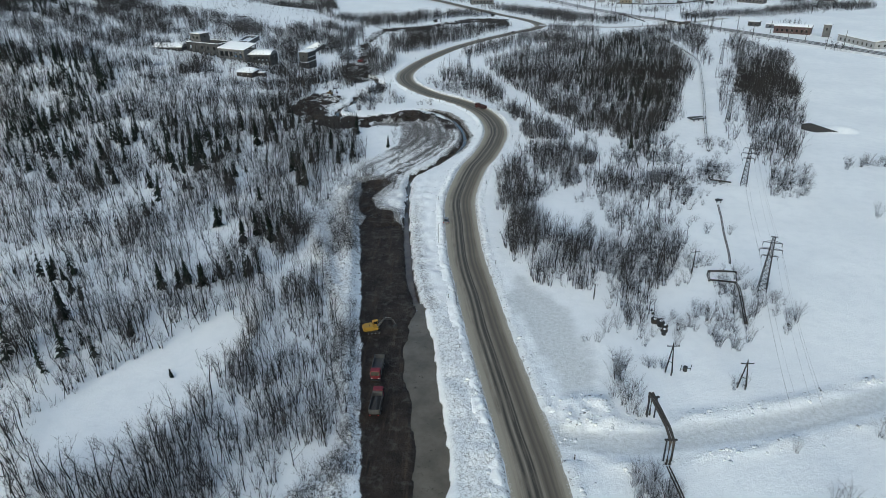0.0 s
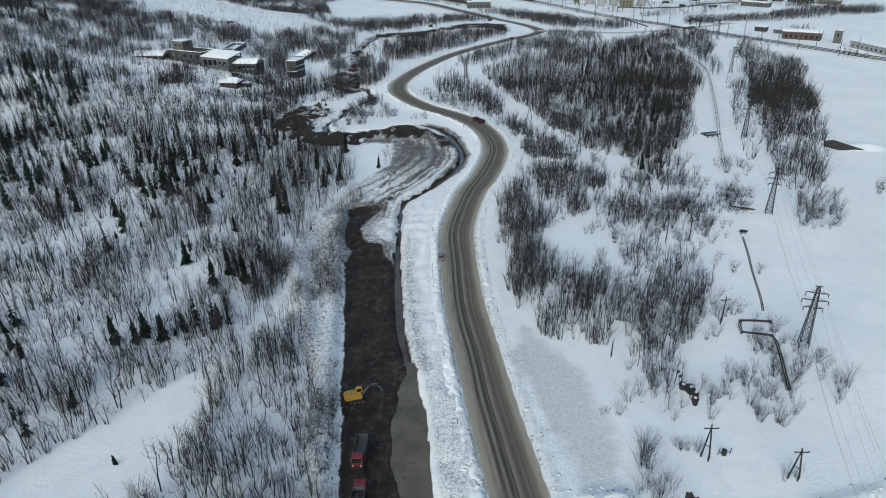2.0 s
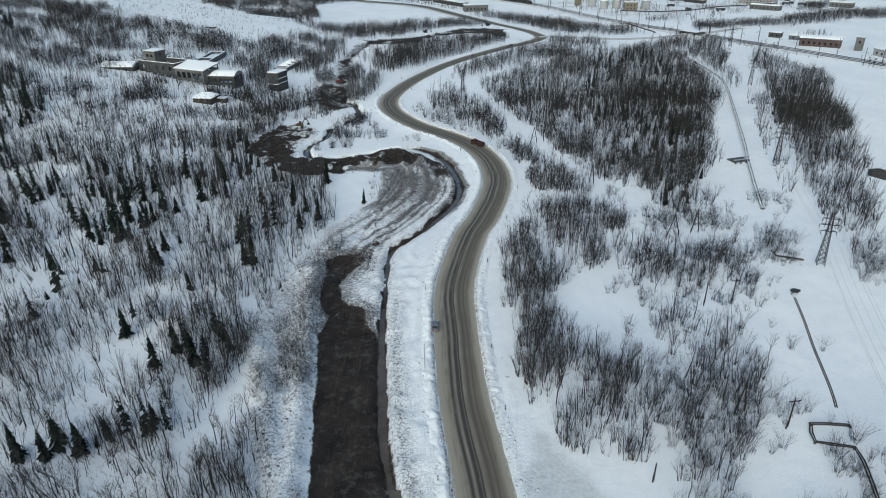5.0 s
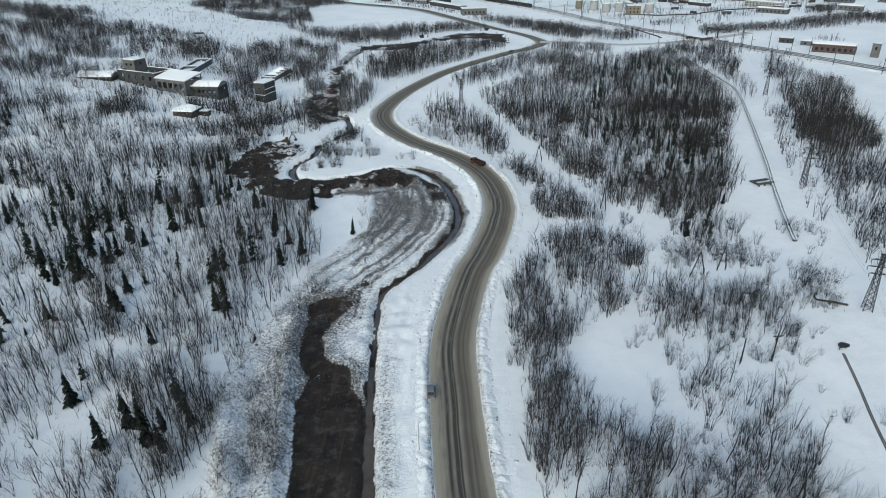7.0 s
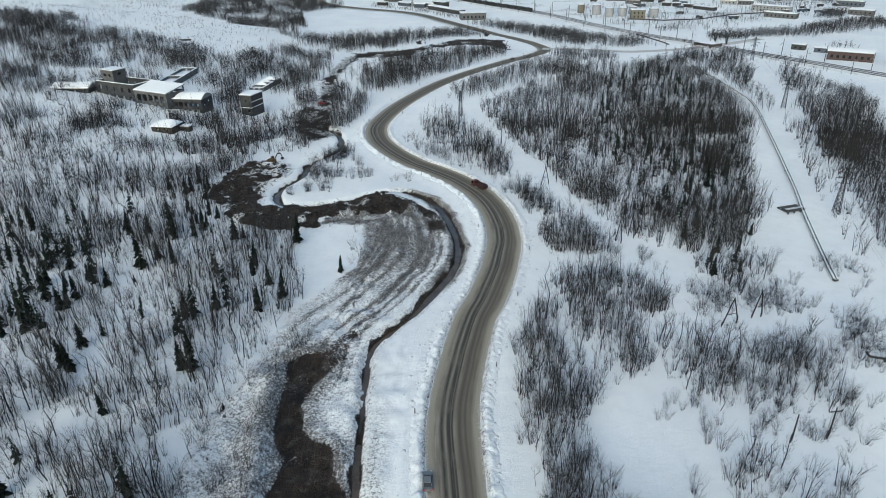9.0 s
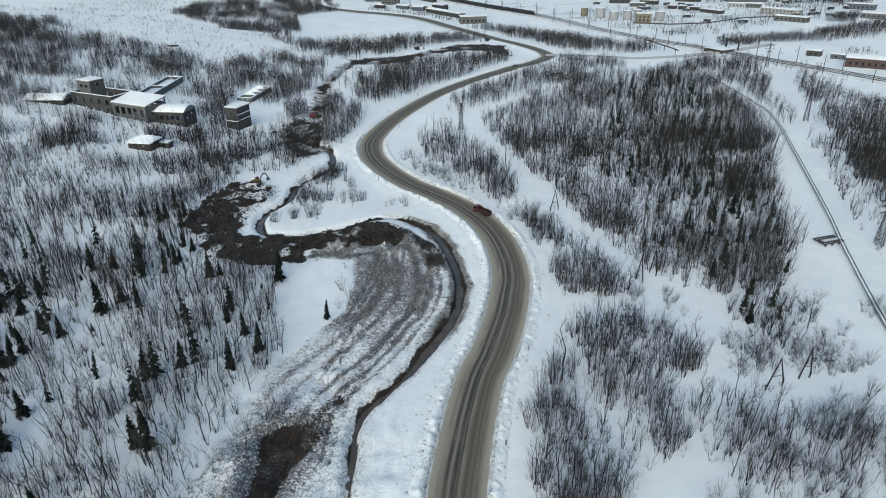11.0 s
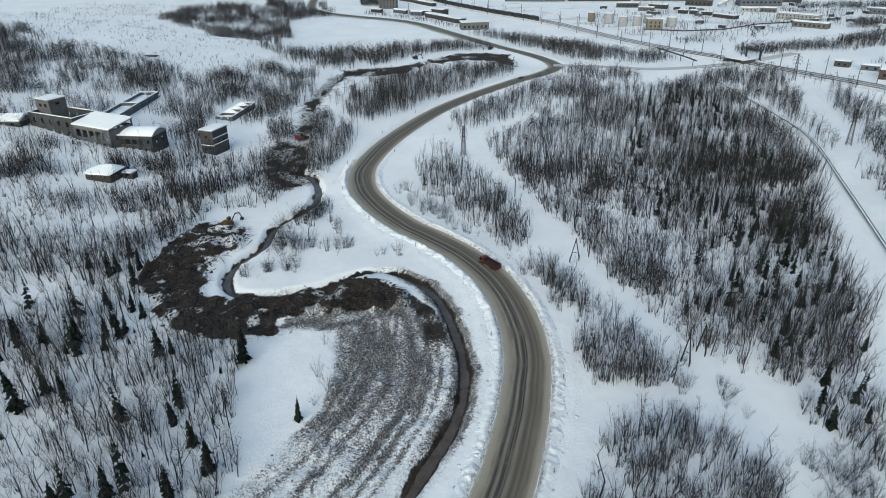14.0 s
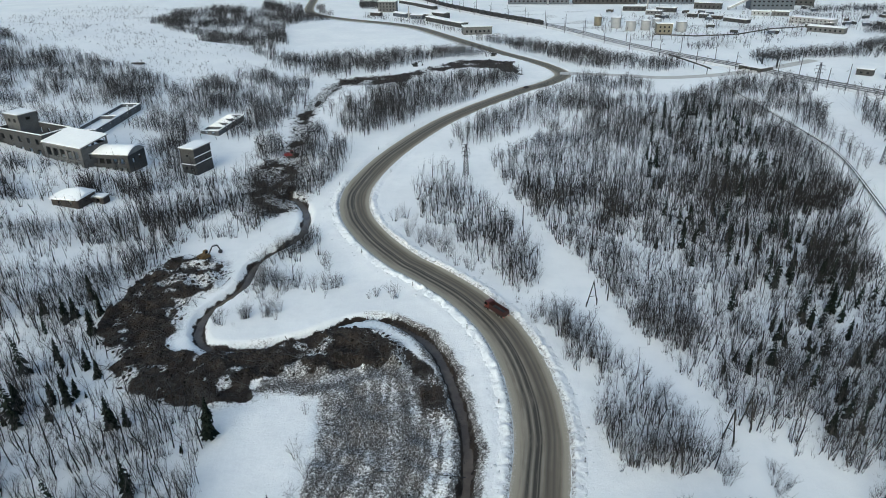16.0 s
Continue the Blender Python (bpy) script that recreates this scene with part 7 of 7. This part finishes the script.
# the far settlement
TOWN = [
    ((-22, 882), -57, 62, 9, 3.6, DARK_MASONRY, ((14, 1.6, 1.0, 2.6),), "long low dark shed with a snowy roof", 0.5),
    ((14, 786), 7, 25, 13, 6.0, MASONRY, ((6, 1.6, 1.4, 3.4),), "grey concrete shed with a flat snowy roof", 0.0),
    ((-16, 896), -45, 17, 9, 6.0, DARK_MASONRY, ((3, 1.5, 1.2, 3),), "dark sheet-clad shed with a snowy roof", 0.6),
    ((-58, 924), -49, 21, 8, 3.0, BLUE_SHEET, ((5, 1.3, 1.0, 2.2),), "low blue-grey shed with a snowy roof", 0.8),
    ((-38, 897), -20, 13, 7, 3.4, BLUE_SHEET, ((3, 1.3, 1.0, 2.2),), "small blue-grey shed with a snowy roof", 0.8),
    ((-27, 905), -48, 15, 7, 3.6, MASONRY, ((3, 1.3, 1.0, 2.4),), "small grey shed with a snowy roof", 0.6),
    ((-83, 931), -31, 12, 6, 2.6, PLANK, ((3, 1.2, 0.8, 1.8),), "low dark wooden shed with a snowy roof", 0.6),
    ((-77, 959), -6, 20, 12, 10.5, MASONRY, ((5, 1.5, 1.2, 3), (5, 1.5, 4.4, 6.2), (5, 1.5, 7.4, 9.2)), "grey three-storey block with a snowy roof", 0.0),
    ((-60, 1051), -57, 42, 6, 3.0, DARK_MASONRY, ((9, 1.4, 1.0, 2.2),), "long low dark shed by the railway", 0.4),
    ((-37, 1013), -61, 42, 6, 3.2, DARK_MASONRY, ((9, 1.4, 1.0, 2.2),), "long low dark shed by the railway", 0.4),
    ((179, 777), -6, 13, 9, 8.0, OCHRE, ((3, 1.4, 1.4, 3.0), (3, 1.4, 4.6, 6.2)), "ochre block building with a snowy roof", 0.0),
    ((309, 781), -45, 29, 9, 4.2, MASONRY, ((7, 1.5, 1.2, 2.8),), "low grey shed with a snowy roof", 0.4),
    ((318, 833), -50, 38, 11, 5.4, PLASTER, ((10, 1.3, 1.0, 2.0), (10, 1.3, 3.2, 4.4)), "long pale building with rows of windows and a flat snowy roof", 0.0),
    ((307, 891), -27, 17, 9, 3.4, PLASTER, ((4, 1.4, 1.0, 2.4),), "low pale store with a snowy roof", 0.5),
    ((324, 884), -27, 16, 9, 3.8, MASONRY, ((4, 1.4, 1.0, 2.4),), "low grey store with a snowy roof", 0.5),
    ((270, 953), -27, 28, 11, 6, DARK_MASONRY, ((6, 1.6, 1.2, 3.4),), "dark store with a flat snowy roof", 0.0),
    ((264, 852), -58, 25, 7, 2.8, DARK_MASONRY, ((5, 1.4, 0.9, 2.0),), "low dark garage row with a snowy roof", 0.3),
    ((240, 884), -40, 9, 5, 3.0, DARK_MASONRY, ((2, 1.4, 0.9, 2.0),), "small dark shed in the yard", 0.3),
    ((249, 876), -40, 8, 5, 3.4, DARK_MASONRY, ((2, 1.4, 0.9, 2.0),), "small dark shed in the yard", 0.3),
    ((258, 868), -40, 10, 5, 3.0, PLANK, ((2, 1.4, 0.9, 2.0),), "small dark wooden shed in the yard", 0.3),
    ((325, 936), -7, 44, 20, 11, BLUE_SHEET, ((9, 2.4, 3, 4.6), (9, 2.4, 7, 8.6)), "large dark blue-grey industrial hall", 0.6),
    ((372, 975), -20, 36, 16, 8, DARK_MASONRY, ((7, 1.8, 2, 4),), "large dark industrial hall", 1.0),
    ((205, 908), -26, 16, 8, 3.4, MASONRY, ((4, 1.4, 1.2, 2.4),), "low grey store with a snowy roof", 0.4),
    ((222, 930), -30, 20, 8, 3.8, DARK_MASONRY, ((4, 1.4, 1.2, 2.4),), "low dark store with a snowy roof", 0.4),
    ((190, 942), -12, 24, 8, 4.2, DARK_MASONRY, ((5, 1.4, 1.2, 2.4),), "low dark store with a snowy roof", 0.4),
    ((420, 860), -40, 26, 10, 5, BLUE_SHEET, ((6, 1.4, 1.4, 3.0),), "blue building with a snowy roof", 0.0),
    ((470, 850), -42, 30, 10, 5, MASONRY, ((6, 1.4, 1.4, 3.0),), "grey building with a snowy roof", 0.0),
    ((395, 790), -40, 22, 9, 4.0, MASONRY, ((5, 1.4, 1.2, 2.6),), "low grey building with a snowy roof", 0.6),
    ((72, 1020), -8, 72, 18, 9, BLUE_SHEET, ((14, 2.0, 2, 4), (14, 2.0, 5.4, 7.4)), "very long blue-grey industrial hall", 0.4),
    ((148, 1012), -7, 74, 18, 9, DARK_MASONRY, ((14, 2.0, 2, 4), (14, 2.0, 5.4, 7.4)), "very long dark industrial hall", 0.4),
    ((226, 1006), -8, 60, 18, 8, BLUE_SHEET, ((12, 2.0, 2, 4),), "long blue-grey industrial hall", 0.4),
]
for at, turn, lx, ly, h, wall, rows, label, rise in TOWN:
    block(at, turn, lx, ly, h, wall, rows, label, rise)


def tank(at, r, h, paint, label):
    t = thing("storage_tank", label, "tank", at, 0, "tanks by the railway yard", 0.0)
    part("shell", rods(((0, 0, -0.5), (0, 0, h), r), sides=28), paint, t)
    part("roof_snow", rods(((0, 0, h), (0, 0, h + 0.9), r * 0.98, r * 0.3), sides=28), FRESH_SNOW, t, "snow on the tank")
    bm = bmesh.new()
    for k in range(12):
        rod(bm, (r + 0.1, -0.3, h * k / 12), (r + 0.1, 0.3, h * k / 12), 0.05, sides=4)
    for y in (-0.3, 0.3):
        rod(bm, (r + 0.1, y, 0), (r + 0.1, y, h + 0.8), 0.06, sides=4)
    part("ladder", bm, STEEL, t)
    part("rim", rods(((0, 0, h - 0.3), (0, 0, h), r + 0.08), sides=28), STEEL, t)


for x, y, r, h, paint, label in ((153, 816, 4.4, 9, PLASTER, "streaked pale storage tank with snow on top"), (162, 798, 4.2, 8, PLASTER, "pale round storage tank with snow on top"), (176, 801, 4.2, 8, PLASTER, "pale round storage tank with snow on top"),
                                 (204, 790, 4.6, 8, PLASTER, "pale round storage tank with snow on top"), (190, 816, 4, 7, PLASTER, "pale round storage tank with snow on top"), (140, 832, 3.4, 8, OCHRE, "ochre round storage tank with snow on top")):
    tank((x, y), r, h, paint, label)

# ---- railway ----
RAIL = spline([(-62, 1140), (-22.7, 1061), (5, 991), (51, 904), (98, 825), (137, 728), (165, 672), (191, 633), (211, 596), (229, 566), (241, 546), (270, 495), (310, 425)], 8)
tagged(ribbon("railway_bed", RAIL, np.array([-9, -6.5, -6, 0, 6, 6.5, 9]), lambda x, y, u: np.interp(np.abs(u), [0, 6.5, 9], [0.9, 0.85, -0.2]), simple("trampled_ballast_snow", (0.66, 0.67, 0.685), 0.9, 0, 0.25, 0.15)),
       "snowy railway bed with several tracks", "railway", kind="structure")
d = np.gradient(RAIL, axis=0)
d /= np.linalg.norm(d, axis=1)[:, None]
right = np.stack([d[:, 1], -d[:, 0]], 1)
for track_at in (-4.4, 0.0, 4.4):
    rails = new("rail_track")
    tagged(rails, "dark steel rails on a snowy bed", "rails", "tracks of the railway")
    for s in (-0.76, 0.76):
        q = RAIL + right * (track_at + s)
        part("rail", pipe_mesh([(a, b, 1.0) for a, b in q], 0.11, 4), DARK_STEEL, rails)


def wagon(at, turn, kind):
    w = thing("tank_wagon" if kind else "freight_wagon", "dark tank wagon standing on the railway" if kind else "dark open freight wagon standing on the railway", "wagon", at, turn, "wagons of the standing train", 1.1)
    part("underframe", boxes((-6, 6, -1.3, 1.3, 0.7, 1.05)), DARK_STEEL, w)
    if kind:
        part("tank", soft(rods(((-5.6, 0, 2.45), (5.6, 0, 2.45), 1.45), sides=16), 0.25), DARK_STEEL, w)
        part("dome", rods(((0, 0, 3.7), (0, 0, 4.3), 0.6), sides=10), DARK_STEEL, w)
    else:
        part("body", boxes((-6, 6, -1.45, -1.35, 1.05, 3.2), (-6, 6, 1.35, 1.45, 1.05, 3.2), (-6, -5.9, -1.35, 1.35, 1.05, 3.2), (5.9, 6, -1.35, 1.35, 1.05, 3.2)), DARK_STEEL, w)
        part("load", soft(boxes((-5.8, 5.8, -1.3, 1.3, 1.1, 2.9)), 0.3), SOIL, w)
    for x in (-4, 4):
        part("bogie", boxes((x - 1.2, x + 1.2, -1.1, 1.1, 0.0, 0.7)), DARK_STEEL, w)


run = np.concatenate([[0], np.cumsum(np.linalg.norm(np.diff(RAIL, axis=0), axis=1))])
side_line = RAIL + right * 4.4
for k in range(19):
    s = 92 + 13.6 * k
    x, y = np.interp(s, run, side_line[:, 0]), np.interp(s, run, side_line[:, 1])
    x2, y2 = np.interp(s + 4, run, side_line[:, 0]), np.interp(s + 4, run, side_line[:, 1])
    wagon((x, y), math.degrees(math.atan2(y2 - y, x2 - x)), 1)
for k in range(26):
    s = 110 + 31 * k
    for off in (-10.5, 10.5):
        x, y = np.interp(s, run, (RAIL + right * off)[:, 0]), np.interp(s, run, (RAIL + right * off)[:, 1])
        if y < 470:
            continue
        a = np.interp(s, run, np.degrees(np.arctan2(d[:, 1], d[:, 0])))
        m = thing("catenary_mast", "grey mast with a bracket beside the railway", "mast", (x, y), a + (90 if off > 0 else -90), "masts along the railway", -0.3)
        part("mast", rods(((0, 0, 0), (0, 0, 11.5), 0.25, 0.17), sides=6), DARK_CONCRETE, m)
        part("bracket", rods(((0, 0, 8.6), (4.2, 0, 7.6), 0.07), ((0, 0, 9.8), (4.2, 0, 7.7), 0.05)), STEEL, m)
for x, y, h in ((-40, 902, 11), (214, 935, 22), (352, 960, 26), (118, 1008, 20)):
    stack = thing("chimney_stack", "slender pale chimney standing among sheds", "chimney", (x, y), 0, "chimneys of the works", 0.0)
    part("shaft", rods(((0, 0, -0.5), (0, 0, h), 0.9, 0.55), sides=12), PLASTER, stack)
    part("rim", rods(((0, 0, h), (0, 0, h + 0.4), 0.7), sides=12), DARK_CONCRETE, stack)
gallery = thing("conveyor_gallery", "sloping pale conveyor gallery leading up into a hall", "gallery", (300, 934), 8, z=0.0)
part("tube", hull([(0, -1.5, 0), (0, 1.5, 0), (0, -1.5, 2.6), (0, 1.5, 2.6), (26, -1.5, 11), (26, 1.5, 11), (26, -1.5, 13.6), (26, 1.5, 13.6)]), PLASTER, gallery)
part("roof_snow", hull([(0, -1.6, 2.62), (0, 1.6, 2.62), (0, -1.6, 3.0), (0, 1.6, 3.0), (26, -1.6, 13.62), (26, 1.6, 13.62), (26, -1.6, 14), (26, 1.6, 14)]), FRESH_SNOW, gallery)
for x in (9, 18):
    part("trestle_leg", rods(((x, -1.2, -0.5), (x, -1.0, 0.42 * x), 0.2), ((x, 1.2, -0.5), (x, 1.0, 0.42 * x), 0.2), sides=5), DARK_STEEL, gallery)
spot = np.random.default_rng(21)
for k in range(46):
    x, y = 130 + 300 * spot.random(), 700 + 240 * spot.random()
    if abs(x - 1) > 0.5 * y or float(zone(np.array([x]), np.array([y]), YARD)[0]) < 2:
        continue
    post = thing("lamp_post", "thin dark lamp post standing in the snowy yard", "post", (x, y), 360 * spot.random(), "lamp posts of the yard", -0.2)
    part("pole", rods(((0, 0, 0), (0, 0, 8 + 3 * spot.random()), 0.17, 0.11), sides=5), DARK_STEEL, post)
    part("arm", rods(((0, 0, 7.8), (1.6, 0, 8.2), 0.07), sides=4), DARK_STEEL, post)
for k in range(26):
    x, y = 170 + 250 * spot.random(), 760 + 190 * spot.random()
    if abs(x - 1) > 0.5 * y:
        continue
    truck = thing("parked_truck", "dark box truck parked in a snowy yard", "truck", (x, y), 360 * spot.random(), "trucks parked in the yard", 0.0)
    part("cab", soft(boxes((2.2, 4.0, -1.15, 1.15, 0.5, 2.6)), 0.2), CAR_DARK, truck)
    part("box", boxes((-3.6, 2.0, -1.2, 1.2, 0.9, 3.1)), (DARK_MASONRY, BLUE_SHEET, RUST)[k % 3], truck)
    part("snow_cap", soft(boxes((-3.5, 1.9, -1.1, 1.1, 3.12, 3.35)), 0.08), FRESH_SNOW, truck)
    for wx in (-2.4, 2.9):
        for wy in (-1.05, 1.05):
            part("wheel", rods(((wx, wy - 0.15, 0.48), (wx, wy + 0.15, 0.48), 0.48), sides=12), RUBBER, truck)
# bridge over the branch road, gantry and trestle
bridge = thing("railway_bridge", "dark concrete railway bridge over the branch road", "bridge", (197, 619), -60, z=0.0)
part("deck", boxes((-8, 8, -6, 6, 2.3, 2.9)), DARK_CONCRETE, bridge)
part("deck_snow", soft(boxes((-8.2, 8.2, -6.2, 6.2, 2.91, 3.2)), 0.08), FRESH_SNOW, bridge, "snow on the deck")
for s in (-1, 1):
    part("abutment", boxes((s * 7 - 1.0, s * 7 + 1.0, -6, 6, -0.6, 2.29)), DARK_CONCRETE, bridge)
gantry = thing("loading_gantry", "dark steel gantry frame on snow beyond the railway", "gantry", (212, 633), -75, z=0.0)
for x in (-7, 7):
    part("post", boxes((x - 0.4, x + 0.4, -0.4, 0.4, -0.4, 6)), DARK_STEEL, gantry)
part("beam", boxes((-7.6, 7.6, -0.5, 0.5, 5.6, 6.6)), DARK_STEEL, gantry)
trestle = thing("pipe_trestle", "raised dark pipe trestle crossing the snow by the railway", "trestle", (158, 627), 0, z=0.0)
part("pipe", pipe_mesh([(-6, 28, 4.2), (-3, 18, 4.2), (4, -14, 4.2), (5, -22, 4.2)], 0.45), RUST, trestle)
for x, y in ((-5, 25), (-1.5, 12), (1.5, -2), (4.5, -18)):
    part("post", rods(((x, y, -0.4), (x, y, 4.0), 0.22), sides=6), DARK_STEEL, trestle)
# a fence of low walls and the yard pipe beyond the railway
yard = thing("yard_pipe", "long dark pipe on posts across the snowy yard", "pipe", (225, 732), 0, z=0.0)
part("pipe", pipe_mesh([(-55, 22, 3.0), (-25, 10, 3.0), (10, 14, 3.2), (48, 40, 3.4), (90, 52, 3.4)], 0.5), RUST, yard)
for x, y in ((-50, 20), (-30, 12), (-10, 11.5), (10, 14), (30, 27), (48, 40), (70, 46)):
    part("post", rods(((x, y, -0.4), (x, y, 3.0), 0.2), sides=6), DARK_STEEL, yard)
log = thing("fallen_shed", "snow-covered wrecked shed on the open hillside", "shed", (-193, 606), -8, z=float(lie(-193, 606)))
log.scale = (0.55, 0.8, 0.5)
part("roof", hull([(-8, -1.5, 0), (8, -1.5, 0.5), (8, 2, 0.5), (-8, 2, 0), (-8, 1, 2.0), (8, 1, 2.6)]), PLANK, log)
part("roof_snow", hull([(-8, 0.6, 2.0), (8, 0.6, 2.6), (8, 2.2, 0.7), (-8, 2.2, 0.3), (-8, 1.2, 2.3), (8, 1.2, 2.9)]), FRESH_SNOW, log)
